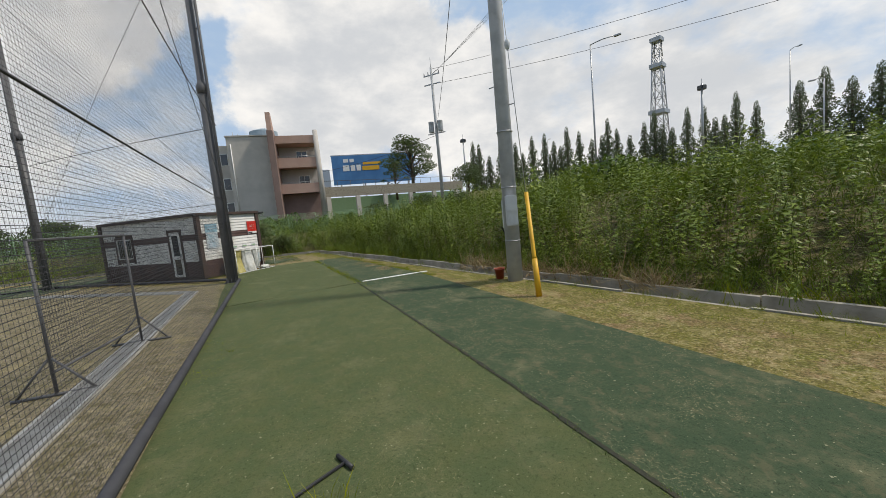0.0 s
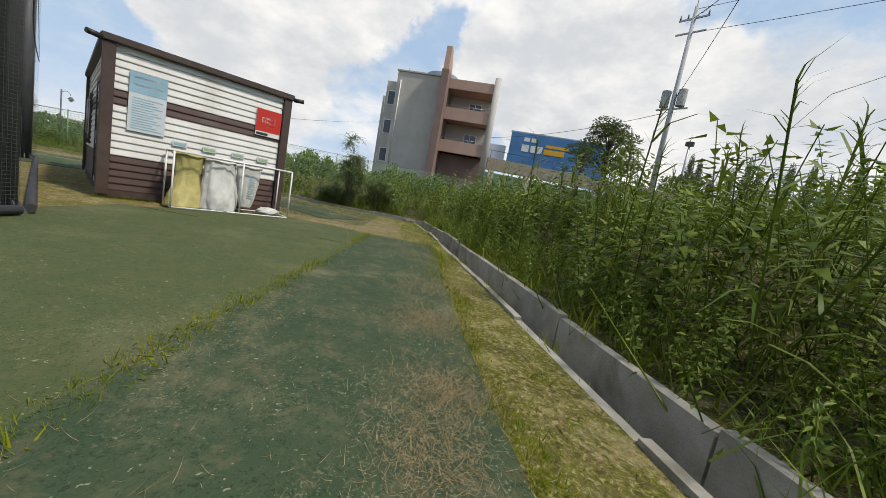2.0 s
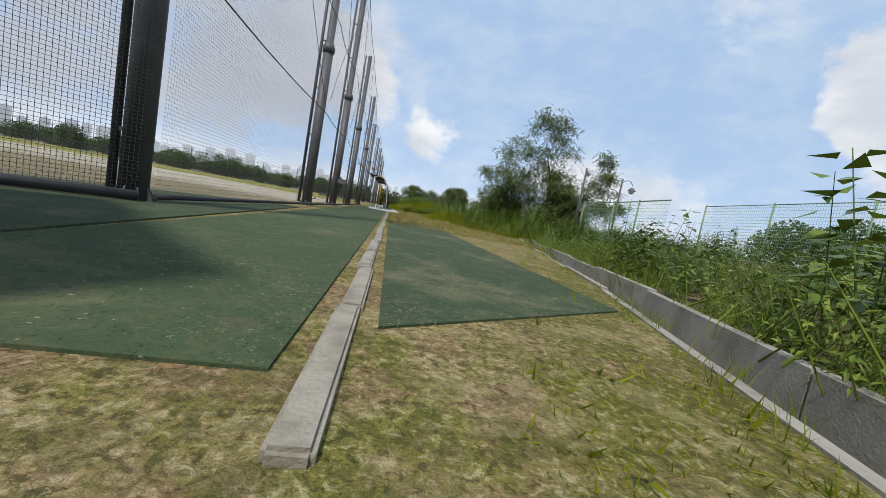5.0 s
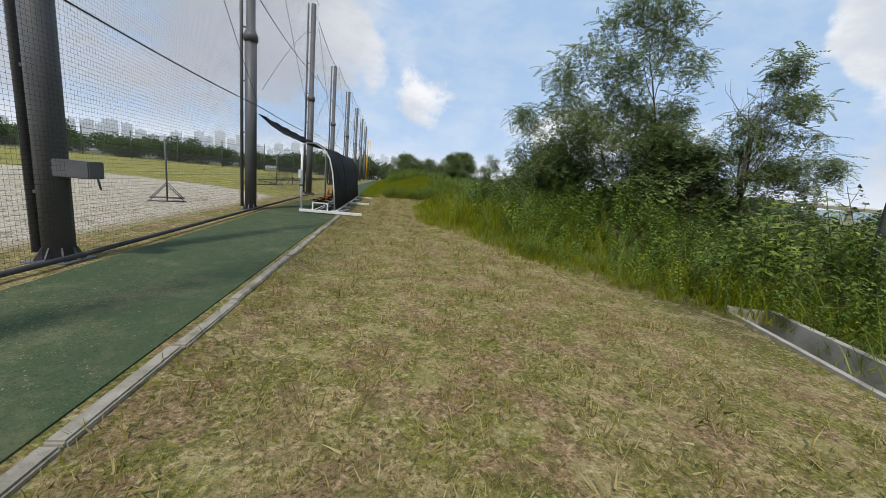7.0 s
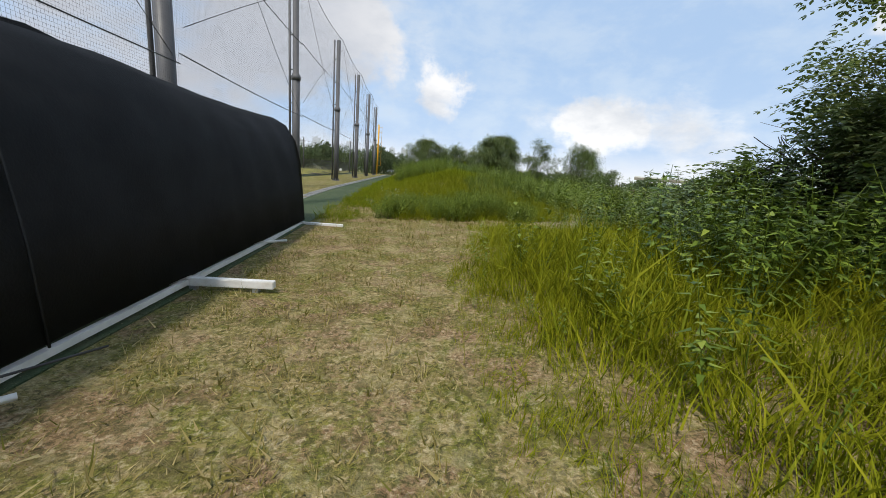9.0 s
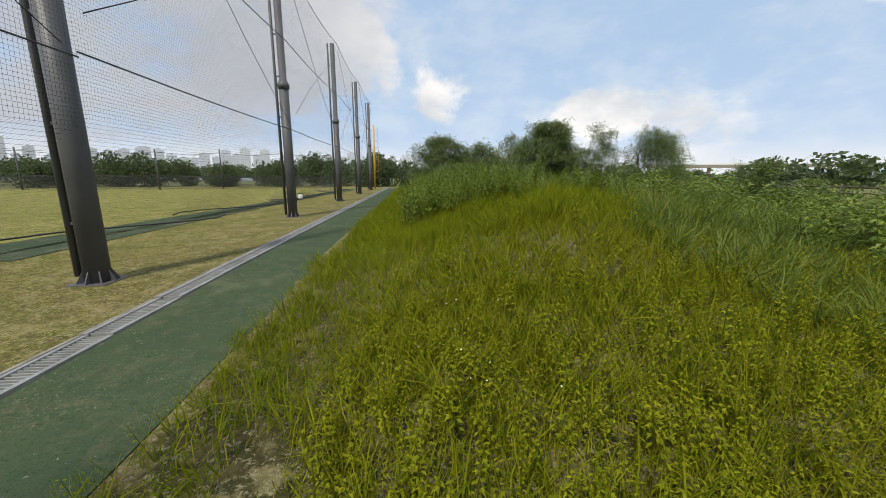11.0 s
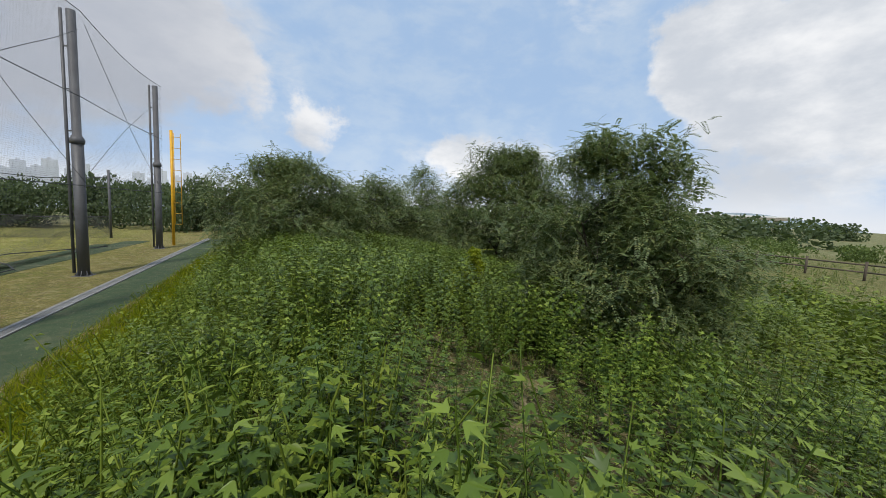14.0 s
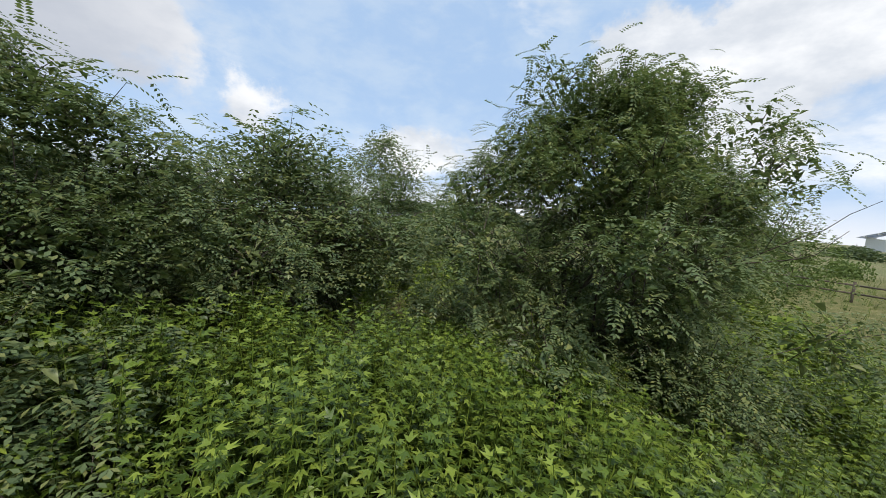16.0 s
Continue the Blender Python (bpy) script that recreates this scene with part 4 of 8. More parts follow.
    for a, b, lo, hi in ((4.3, 4.4, 0.1, 2.15), (5.05, 5.15, 0.1, 2.15), (4.4, 5.05, 2.05, 2.15)):
        box(fr, a, b, -0.05, 0.0, lo, hi, 0.005)
    part("door_frame", fr, M["brown_trim"], d)
    part("door_leaf", boxed(4.4, 5.05, -0.03, 0.0, 0.1, 2.05, 0.005), M["white_paint"], d)
    for z0, z1 in ((0.25, 0.9), (1.05, 1.9)):
        part("door_pane", boxed(4.55, 4.9, -0.036, -0.028, z0, z1), M["glass"], d)
    part("door_handle", boxed(4.95, 5.0, -0.08, -0.03, 1.0, 1.14, 0.008), M["steel"], d)
    part("wall_pipe", tubed([(0.07, 2.62, 2.0), (0.07, 2.55, 1.4), (0.06, 2.45, 0.7), (0.09, 2.42, 0.5)], 0.019, 8), M["box_grey"], root, "pale insulated pipe on the wall")
    part("down_pipe", tubed([(0.11, L_ - 0.12, TOP_), (0.11, L_ - 0.12, 0.1)], 0.03, 8), M["black"], root)
    part("wall_vent", boxed(0.0, 0.05, 5.1, 5.35, 2.15, 2.42, 0.01), M["brown_trim"], root)
    return root


hut()

# ---------------------------------------------------------------- plants
RNG = np.random.default_rng(5)


def blade(length, wide, bend, segs=3):
    """A grass blade that rises and bows over."""
    v, f = [], []
    for i in range(segs + 1):
        t = i / segs
        x, z = bend * length * t * t, length * (t - 0.28 * abs(bend) * t * t)
        w = wide * (1 - t) ** 0.6 * 0.5
        v += [(x, -w, z), (x, w, z)] if i < segs else [(x, 0, z)]
    for i in range(segs - 1):
        a = 2 * i
        f.append((a, a + 1, a + 3, a + 2))
    a = 2 * (segs - 1)
    f.append((a, a + 1, a + 2, a + 2))
    return np.array(v, float), np.array(f)


def rot(a, axis):
    return np.array(Matrix.Rotation(a, 4, axis))


def put_at(m, p):
    m = m.copy()
    m[:3, 3] = p
    return m


def tuft(n, length, wide, spread, rng, segs=2, bend=(0.2, 0.9)):
    parts = []
    for _ in range(n):
        v, f = blade(length * rng.uniform(0.5, 1.0), wide * rng.uniform(0.7, 1.2), rng.uniform(*bend), segs)
        m = put_at(rot(rng.uniform(0, 6.28), "Z"), (*rng.normal(0, spread, 2), -0.02))
        parts.append(strew((v, f), m[None]))
    return join(parts)


def leaf(length, wide, droop):
    """A broad pointed leaf folded along its midrib."""
    v = [(0, 0, 0), (length * 0.35, -wide / 2, 0.03 * length), (length * 0.35, wide / 2, 0.03 * length), (length * 0.45, 0, -0.02 * length - droop * 0.3 * length), (length * 0.75, -wide * 0.32, -droop * 0.5 * length), (length * 0.75, wide * 0.32, -droop * 0.5 * length), (length, 0, -droop * length)]
    f = [(0, 1, 3, 3), (0, 3, 2, 2), (1, 4, 6, 3), (3, 6, 5, 2)]
    return np.array(v, float), np.array(f)


def fix(v, f):
    """Faces as triangles only."""
    tris = []
    for q in f:
        a, b, c, d = q
        tris.append((a, b, c))
        if d != c:
            tris.append((a, c, d))
    return v, np.array(tris)


def weed_plant(rng, tall, whorls, size, lobed=0.75, broad=0.5):
    """A leafy stem: opposite pairs of broad, mostly three-fingered leaves, denser towards the tip."""
    parts = []
    sv = np.array([(0.006 * math.cos(a), 0.006 * math.sin(a), z) for z in (0, tall) for a in (0, 2.1, 4.2)])
    sv[3:, :2] *= 0.4
    sf = np.array([(0, 1, 4), (0, 4, 3), (1, 2, 5), (1, 5, 4), (2, 0, 3), (2, 3, 5)])
    parts.append((sv, sf))
    for i in range(whorls):
        t = 0.25 + 0.75 * (i + 0.6) / whorls
        z = tall * t
        s = size * (1.1 - 0.45 * t) * rng.uniform(0.8, 1.15)
        a0 = i * 1.57 + rng.uniform(-0.4, 0.4)
        for side in (0, 3.14159):
            stalk = 0.35 * s
            fingers = ((0, 1.0), (0.6, 0.85), (-0.6, 0.85), (1.25, 0.55), (-1.25, 0.55)) if lobed > 1 else ((0, 1.0), (0.7, 0.75), (-0.7, 0.75)) if rng.random() < lobed else ((0, 1.1),)
            for da, k in fingers:
                lv, lf = fix(*leaf(s * k, s * broad * k, rng.uniform(0.05, 0.5)))
                m = rot(a0 + side, "Z") @ put_at(np.eye(4), (stalk, 0, 0)) @ rot(da, "Z") @ rot(rng.uniform(-0.45, 0.2) - 0.55 * max(0.0, t - 0.6), "Y")
                m = put_at(np.eye(4), (0, 0, z)) @ m
                parts.append(strew((lv, lf), m[None]))
    return join(parts)


def reed_plant(rng, tall, plume=0):
    parts = []
    sv = np.array([(0.007 * math.cos(a), 0.007 * math.sin(a), z) for z in (0, tall) for a in (0, 2.1, 4.2)])
    sf = np.array([(0, 1, 4), (0, 4, 3), (1, 2, 5), (1, 5, 4), (2, 0, 3), (2, 3, 5)])
    parts.append((sv, sf))
    for i in range(9):
        z = tall * (0.2 + 0.75 * i / 9)
        v, f = fix(*blade(rng.uniform(0.35, 0.6), 0.028, rng.uniform(0.6, 1.2), 3))
        m = put_at(rot(i * 2.4 + rng.uniform(-0.4, 0.4), "Z") @ rot(rng.uniform(0.3, 0.8), "Y"), (0, 0, z))
        parts.append(strew((v, f), m[None]))
    for i in range(plume):
        v, f = fix(*blade(rng.uniform(0.12, 0.24), 0.012, rng.uniform(0.4, 1.0), 2))
        m = put_at(rot(i * 0.5 + rng.uniform(-0.6, 0.6), "Z") @ rot(rng.uniform(0.1, 0.5), "Y"), (0, 0, tall - 0.03 * i))
        parts.append(strew((v, f), m[None]))
    return join(parts)


def spray(rng, length, pairs, size):
    """A feathered leaf: paired oval leaflets on a drooping stalk."""
    parts = []
    q = np.array([(0, 0, 0), (0.55 * size, -0.24 * size, 0.0), (size, 0, -0.10 * size), (0.55 * size, 0.24 * size, 0.0)])
    qf = np.array([(0, 1, 2), (0, 2, 3)])
    for i in range(pairs):
        t = 0.12 + 0.88 * i / (pairs - 1)
        p = (length * t, 0, -0.26 * length * t * t)
        for s in (-1, 1):
            m = put_at(rot(s * (1.25 - 0.3 * t), "Z") @ rot(rng.uniform(0.0, 0.35), "Y") @ rot(rng.uniform(-0.2, 0.2), "X"), p)
            parts.append(strew((q * rng.uniform(0.85, 1.1), qf), m[None]))
    m = put_at(rot(0.3, "Y"), (length, 0, -0.26 * length))
    parts.append(strew((q, qf), m[None]))
    return join(parts)


def sow(name, templates, xy, scale, mat, label, category, lean=0.15, sink=0.0, z=None, flat=None):
    """Plants of a few templates at the given spots on the ground, as one object."""
    n = len(xy)
    pick = RNG.integers(0, len(templates), n)
    mats = turns(n, RNG, scale, lean)
    mats[:, :2, 3] = xy
    mats[:, 2, 3] = (height(xy[:, 0], xy[:, 1]) if z is None else z) - sink
    parts = [strew(t, mats[pick == i]) for i, t in enumerate(templates) if (pick == i).any()]
    v, f = join(parts)
    me = fast_mesh(name, v, f)
    return tagged(link(name, me, mat), label, category, kind="stuff")


def spots(n, x0, x1, y0, y1, keep):
    p = np.c_[RNG.uniform(x0, x1, n), RNG.uniform(y0, y1, n)]
    return p[keep(p[:, 0], p[:, 1])]




def tree(name, x, y, tall, wide, leaves, mat, label, seed, bare=0.25, size=0.06, stretch=0.30, droop=0.0, category="tree", trunk=0.07, group="", pairs=4, lobes=26, puff=(0.28, 0.42), core=220):
    """Trunk, limbs and twigs that fork outwards, with feathered leaves along and round the twigs."""
    rng = np.random.default_rng(seed)
    root = thing(name, (x, y, H(x, y) - 0.05), 0, label, category, group)
    wood = bmesh.new()
    twigs = []

    def limb(p, d, length, r, depth):
        pts, rad = [Vector(p)], [r]
        n = 3
        for i in range(n):
            d = (d + Vector(rng.normal(0, 0.16, 3)) + Vector((0, 0, 0.05 - droop * (depth > 1)))).normalized()
            pts.append(pts[-1] + d * length / n)
            rad.append(r * (1 - 0.45 * (i + 1) / n))
            if depth >= 2:
                twigs.append((pts[-1].copy(), d.copy()))
        tube(wood, pts, rad, 6 if depth < 2 else 4, False)
        if depth < 3:
            for i in range(4 if depth < 2 else 3):
                a = rng.uniform(0, 6.28)
                out = Vector((math.cos(a) * wide / tall * 1.6, math.sin(a) * wide / tall * 1.6, rng.uniform(0.1, 0.9)))
                start = pts[1 + rng.integers(0, n)]
                limb(start, (d * 0.5 + out).normalized(), length * rng.uniform(0.55, 0.8), rad[-1] * 0.75, depth + 1)

    stems = 1 if trunk > 0.1 else 3
    for s in range(stems):
        lean = Vector((rng.normal(0, 0.18), rng.normal(0, 0.18), 1)).normalized()
        limb((rng.normal(0, 0.12) * (stems > 1), rng.normal(0, 0.12) * (stems > 1), 0), lean, tall * 0.42, trunk, 0)
    part("trunk", wood, M["bark"], root)
    tp = np.array([t[0] for t in twigs])
    fit_z, fit_r = 0.86 * tall / tp[:, 2].max(), min(0.72 * wide / np.quantile(np.hypot(tp[:, 0], tp[:, 1]), 0.9), 0.88 * wide / np.hypot(tp[:, 0], tp[:, 1]).max())
    for v in root.children[0].data.vertices:
        v.co.x, v.co.y, v.co.z = v.co.x * fit_r, v.co.y * fit_r, v.co.z * fit_z
    # the crown is a heap of lobes; twigs grow out of each lobe and end in a whorl of feathered leaves
    hub, girth = [], []
    for i in range(lobes):
        reach = 0.0
        while rng.random() > reach:
            h = rng.uniform(bare, 1.0)
            reach = math.sin(math.pi * min(0.97, 0.30 + 0.60 * h)) ** 0.8
        reach *= rng.uniform(0.8, 1.1)
        g = wide * rng.uniform(*puff) * (1.0 - 0.2 * h)
        a = i * 2.4 + rng.uniform(-0.5, 0.5)
        r = max(0.0, wide * reach * rng.uniform(0.6, 1.05) - g)
        hub.append((r * math.cos(a), r * math.sin(a), min(tall * h * rng.uniform(0.9, 1.05), tall - 0.75 * g)))
        girth.append(g)
    hub, girth = np.array(hub), np.array(girth)
    whorls = leaves // 6
    pick = rng.choice(lobes, whorls, p=girth ** 2 / (girth ** 2).sum())
    aim = rng.normal(0, 1, (whorls, 3)) + (0, 0, 0.3)
    aim += 0.9 * np.c_[hub[pick, :2] / wide, np.zeros(whorls)]
    aim /= np.linalg.norm(aim, axis=1)[:, None]
    far = girth[pick] * np.where(rng.random(whorls) < 0.11, rng.uniform(1.05, 1.35, whorls), rng.uniform(0.5, 1.02, whorls))
    tips = hub[pick] + aim * far[:, None] * (1, 1, 0.78)
    ok = tips[:, 2] > max(0.12, bare * tall * 0.8)
    tips, pick, aim = tips[ok], pick[ok], aim[ok]
    # twigs as thin three-sided rods from the lobe's middle to each whorl
    n = len(tips)
    start = hub[pick] * 0.75 + tips * 0.25
    ring = np.array([(0.006, 0, 0), (-0.003, 0.005, 0), (-0.003, -0.005, 0)]) * max(1.0, wide * 0.5)
    rods = np.stack([start[:, None] + ring, tips[:, None] + ring * 0.3], 1).reshape(-1, 3)
    face = np.array([(0, 1, 4), (0, 4, 3), (1, 2, 5), (1, 5, 4), (2, 0, 3), (2, 3, 5)])
    tagged(link("branchwork", fast_mesh("branchwork", rods, (face[None] + 6 * np.arange(n)[:, None, None]).reshape(-1, 3)), M["bark"], root), kind="stuff")
    pos = np.repeat(tips, 6, 0) + rng.normal(0, 0.02 + 0.02 * wide, (n * 6, 3))
    out = np.repeat(np.arctan2(aim[:, 1], aim[:, 0]), 6) + np.tile(np.arange(6) * 1.05, n) + rng.normal(0, 0.3, n * 6)
    pitch = rng.normal(0.12 + droop, 0.38, n * 6)
    t = [spray(rng, stretch * rng.uniform(0.8, 1.2), pairs, size * rng.uniform(0.9, 1.1)) for _ in range(5)]
    sc = rng.uniform(0.6, 1.15, len(pos))
    m = np.zeros((len(pos), 4, 4))
    ca, sa, cp, sp = np.cos(out), np.sin(out), np.cos(pitch), np.sin(pitch)
    m[:, 0, 0], m[:, 0, 1], m[:, 0, 2] = ca * cp, -sa, ca * sp
    m[:, 1, 0], m[:, 1, 1], m[:, 1, 2] = sa * cp, ca, sa * sp
    m[:, 2, 0], m[:, 2, 2] = -sp, cp
    m[:, :3, :3] *= sc[:, None, None]
    m[:, :3, 3], m[:, 3, 3] = pos, 1
    which = rng.integers(0, 5, len(pos))
    # shaded leaves within the lobes
    nc = lobes * core
    deep = rng.choice(lobes, nc, p=girth ** 3 / (girth ** 3).sum())
    way = rng.normal(0, 1, (nc, 3))
    way /= np.linalg.norm(way, axis=1)[:, None]
    spot = hub[deep] + way * (girth[deep] * 0.80 * rng.random(nc) ** 0.5)[:, None] * (1, 1, 0.8)
    card = 0.045 + 0.016 * wide
    q = np.array([(0, 0, 0), (0.5 * card, -0.24 * card, 0.02), (card, 0, -0.1 * card), (0.5 * card, 0.24 * card, 0.02)])
    mc = turns(nc, rng, rng.uniform(0.6, 1.3, nc), 0.5)
    mc[:, :3, 3] = spot
    mc = mc[spot[:, 2] > 0.1]
    inner = strew((q, np.array([(0, 1, 2), (0, 2, 3)])), mc)
    v, f = join([strew(t[i], m[which == i]) for i in range(5)] + [inner])
    link("crown", fast_mesh("crown", v, f), mat, root)
    return root


tree("locust_tree", 12.5, 9.6, 8.4, 3.9, 9000, M["locust"], "tall loose-crowned locust tree rising out of scrub", 3, 0.08, 0.09, 0.42, trunk=0.12, lobes=100, pairs=7, puff=(0.15, 0.26), core=60)
tree("locust_tree", 15.5, 6.1, 6.1, 2.0, 3300, M["locust"], "slender locust tree rising out of scrub", 8, 0.12, 0.085, 0.42, trunk=0.11, lobes=46, pairs=7, puff=(0.2, 0.32), core=45)
for i, (x, y, t, w) in enumerate(((10.8, 9.6, 3.2, 2.2), (13.6, 7.2, 3.0, 2.3), (11.0, 13.2, 2.6, 1.9), (15.2, 10.4, 4.4, 2.5))):
    tree("locust_bush", x, y, t, w, 2800, M["locust"], "dark locust bush in the scrub", 100 + i, 0.02, 0.12, 0.42, category="bush", group="locust bushes", lobes=26)
tree("locust_tree", 11.0, 37.3, 3.75, 2.05, 9000, M["locust"], "dark spreading locust bush with a few yellowing leaves", 11, 0.03, 0.046, 0.28, category="bush", lobes=60, pairs=9, puff=(0.22, 0.36))
tree("locust_tree", 13.2, 43.9, 5.0, 3.05, 13000, M["locust"], "broad dark locust bush on a mound", 21, 0.02, 0.054, 0.32, category="bush", lobes=100, pairs=8, puff=(0.2, 0.34))
tree("locust_tree", 6.2, 44.9, 3.25, 2.75, 9600, M["locust"], "broad dark locust bush beside a path", 31, 0.03, 0.052, 0.32, category="bush", lobes=64, pairs=8, puff=(0.22, 0.36))
tree("locust_tree", 12.8, 51.9, 5.0, 2.8, 4200, M["locust"], "open-crowned locust bush against the sky", 41, 0.15, 0.10, 0.40, category="bush", lobes=26)
tree("locust_tree", 9.3, 47.2, 3.3, 3.0, 5200, M["locust"], "low dark locust bush on a mound", 61, 0.03, 0.09, 0.36, category="bush", lobes=36)
tree("locust_tree", 17.5, 45.6, 5.5, 2.5, 5400, M["locust"], "dark locust bush beside a willow", 63, 0.03, 0.075, 0.34, category="bush", lobes=40, puff=(0.22, 0.36))
tree("willow_tree", 22.6, 46.6, 5.6, 4.0, 5400, M["willow"], "pale green drooping willow", 51, 0.06, 0.08, 0.6, droop=0.7, lobes=38)
tree("willow_shrub", 19.0, 33.6, 2.6, 1.7, 3000, M["willow"], "pale green feathery shrub in a meadow", 52, 0.03, 0.07, 0.45, droop=0.2, category="shrub", lobes=22, trunk=0.04)
tree("locust_seedling", 8.95, 38.5, 1.35, 0.42, 100, M["yellow_leaf"], "young locust shoot with bright yellow-green leaves", 53, 0.3, 0.055, 0.30, category="sapling", lobes=7, trunk=0.016, pairs=9)
tree("locust_sapling", 3.05, -20.1, 3.2, 0.75, 900, M["locust"], "thin locust sapling with feathered leaves", 71, 0.10, 0.060, 0.36, category="sapling", trunk=0.03, lobes=14, pairs=8, core=40)
tree("locust_bush", 4.25, -19.5, 1.6, 1.05, 1900, M["locust"], "dark locust bush beyond a drain", 72, 0.02, 0.05, 0.30, category="bush", group="locust bushes", trunk=0.03, lobes=14)
tree("locust_bush", 3.5, -21.3, 1.5, 1.1, 1700, M["locust"], "dark locust bush beyond a drain", 73, 0.02, 0.05, 0.30, category="bush", group="locust bushes", trunk=0.03, lobes=14)


def arrow(length, wide, droop):
    v = [(0.08 * length, -wide / 2, 0.02 * length), (length, 0, -droop * length), (0.08 * length, wide / 2, 0.02 * length)]
    return np.array(v, float), np.array([(0, 1, 2, 2)])


def palm(length, wide, droop):
    """A broad leaf of three joined pointed lobes, cupped along its midrib."""
    a = -droop * length
    v = [(0, 0, 0), (0.30 * length, 0, 0.02 * length + 0.1 * a), (0.10 * length, -0.16 * wide, 0.03 * length), (0.62 * length, -0.56 * wide, 0.45 * a), (0.42 * length, -0.15 * wide, 0.03 * length + 0.2 * a),
         (length, 0, a), (0.42 * length, 0.15 * wide, 0.03 * length + 0.2 * a), (0.62 * length, 0.56 * wide, 0.45 * a), (0.10 * length, 0.16 * wide, 0.03 * length)]
    f = [(0, 2, 3, 1), (1, 3, 4, 4), (1, 4, 5, 5), (1, 5, 6, 6), (1, 6, 7, 7), (0, 1, 7, 8)]
    return np.array(v, float), np.array(f)


def tris(v, f):
    return fix(v, f)


def kite(length, wide, droop):
    v = [(0, 0, 0), (length * 0.42, -wide / 2, 0.02 * length), (length, 0, -droop * length), (length * 0.42, wide / 2, 0.02 * length)]
    return np.array(v, float), np.array([(0, 1, 2, 3)])


leaf = palm
weeds = [weed_plant(np.random.default_rng(i), 1.0, 13, 0.092, 0.0, 0.95) for i in range(8)]
big_weeds = [weed_plant(np.random.default_rng(210 + i), 1.0, 15, 0.080, 0.0, 1.0) for i in range(8)]
leaf = arrow
bank_weeds = [weed_plant(np.random.default_rng(110 + i), 1.0, 14, 0.11, 0.4, 0.5) for i in range(8)]
far_weeds = [weed_plant(np.random.default_rng(10 + i), 1.0, 8, 0.17, 0.3, 0.6) for i in range(8)]
leaf = kite
herbs = [weed_plant(np.random.default_rng(20 + i), 0.55, 9, 0.055, 0.2, 0.42) for i in range(4)]
reeds = [reed_plant(np.random.default_rng(40 + i), 1.7) for i in range(4)]
plumed = [reed_plant(np.random.default_rng(140 + i), 1.7, 9) for i in range(4)]
tufts = [tris(*tuft(9, 0.42, 0.012, 0.06, np.random.default_rng(60 + i))) for i in range(6)]
longs = [tris(*tuft(16, 0.95, 0.019, 0.07, np.random.default_rng(80 + i), 3, (0.4, 1.1))) for i in range(5)]
arching = [tris(*tuft(11, 0.62, 0.017, 0.06, np.random.default_rng(230 + i), 4, (0.7, 1.5))) for i in range(5)]
shorts = [tris(*tuft(9, 0.06, 0.007, 0.035, np.random.default_rng(90 + i), 1, (0.5, 1.4))) for i in range(5)]


def patch(x, y, f, a=0.0):
    """Slow waves over the plan, for drifts of one plant or another."""
    return np.sin(x * f + 1.3 * np.sin(y * f * 0.7 + a)) + np.sin(y * f * 0.9 + a + np.sin(x * f * 0.6))


def lumps(p):
    """Uneven growth: swells and hollows in the height of the weeds."""
    return np.clip(1.0 + 0.22 * patch(p[:, 0], p[:, 1], 1.3, 0.7) + 0.15 * patch(p[:, 1], p[:, 0], 3.1, 2.0) + 0.13 * patch(p[:, 0], p[:, 1], 7.3, 1.1), 0.32, 1.65)


# bank behind the drain
P = spots(16000, -38, 9, -46, -14, lambda x, y: (beside(x, y) > 0.7) & (beside(x, y) < 17) & ((y < -21.5) | (x < 0)))
d = beside(P[:, 0], P[:, 1])
P = P[RNG.random(len(P)) < np.where(d < 5, 1.0, 0.5)]
d = beside(P[:, 0], P[:, 1])
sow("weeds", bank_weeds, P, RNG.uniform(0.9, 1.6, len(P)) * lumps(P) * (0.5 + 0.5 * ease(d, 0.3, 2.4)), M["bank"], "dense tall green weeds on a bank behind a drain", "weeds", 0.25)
P = spots(2600, -34, 9, -40, -14, lambda x, y: (beside(x, y) > 0.9) & (beside(x, y) < 10) & (patch(x, y, 0.55) > 0.3) & ((y < -21.5) | (x < 0)))
sow("reeds", reeds, P, RNG.uniform(0.55, 0.9, len(P)), M["reed"], "reeds with long drooping leaves among weeds", "reeds", 0.25)
P = spots(80, -12, 1, -27, -23.5, lambda x, y: (beside(x, y) > 0.8) & (beside(x, y) < 3))
sow("reeds", plumed, P, RNG.uniform(0.95, 1.35, len(P)), M["reed"], "tall flowering reeds standing above weeds", "reeds", 0.12)
P = spots(2600, -34, 3, -28, -22, lambda x, y: (beside(x, y) > 0.46) & (beside(x, y) < 1.1))
sow("grass", tufts, P, RNG.uniform(0.6, 1.3, len(P)), M["grass"], "grass hanging over a concrete drain", "grass", 0.4)
P = spots(15000, -26, 9, -27, -1, lambda x, y: (beside(x, y) < 0.03) & (beside(x, y) > -0.85))
sow("verge_grass", shorts, P, RNG.uniform(0.8, 1.8, len(P)), M["grass"], "short yellow-green grass along a drain", "grass", 0.3)
P = spots(7000, -30, 2, -28, -22, lambda x, y: (beside(x, y) > 0.40) & (beside(x, y) < 2.2) & ((beside(x, y) > 0.62) | (patch(x, y, 2.6) > -0.2)))
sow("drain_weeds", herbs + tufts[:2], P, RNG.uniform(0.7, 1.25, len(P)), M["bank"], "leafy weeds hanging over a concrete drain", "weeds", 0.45)
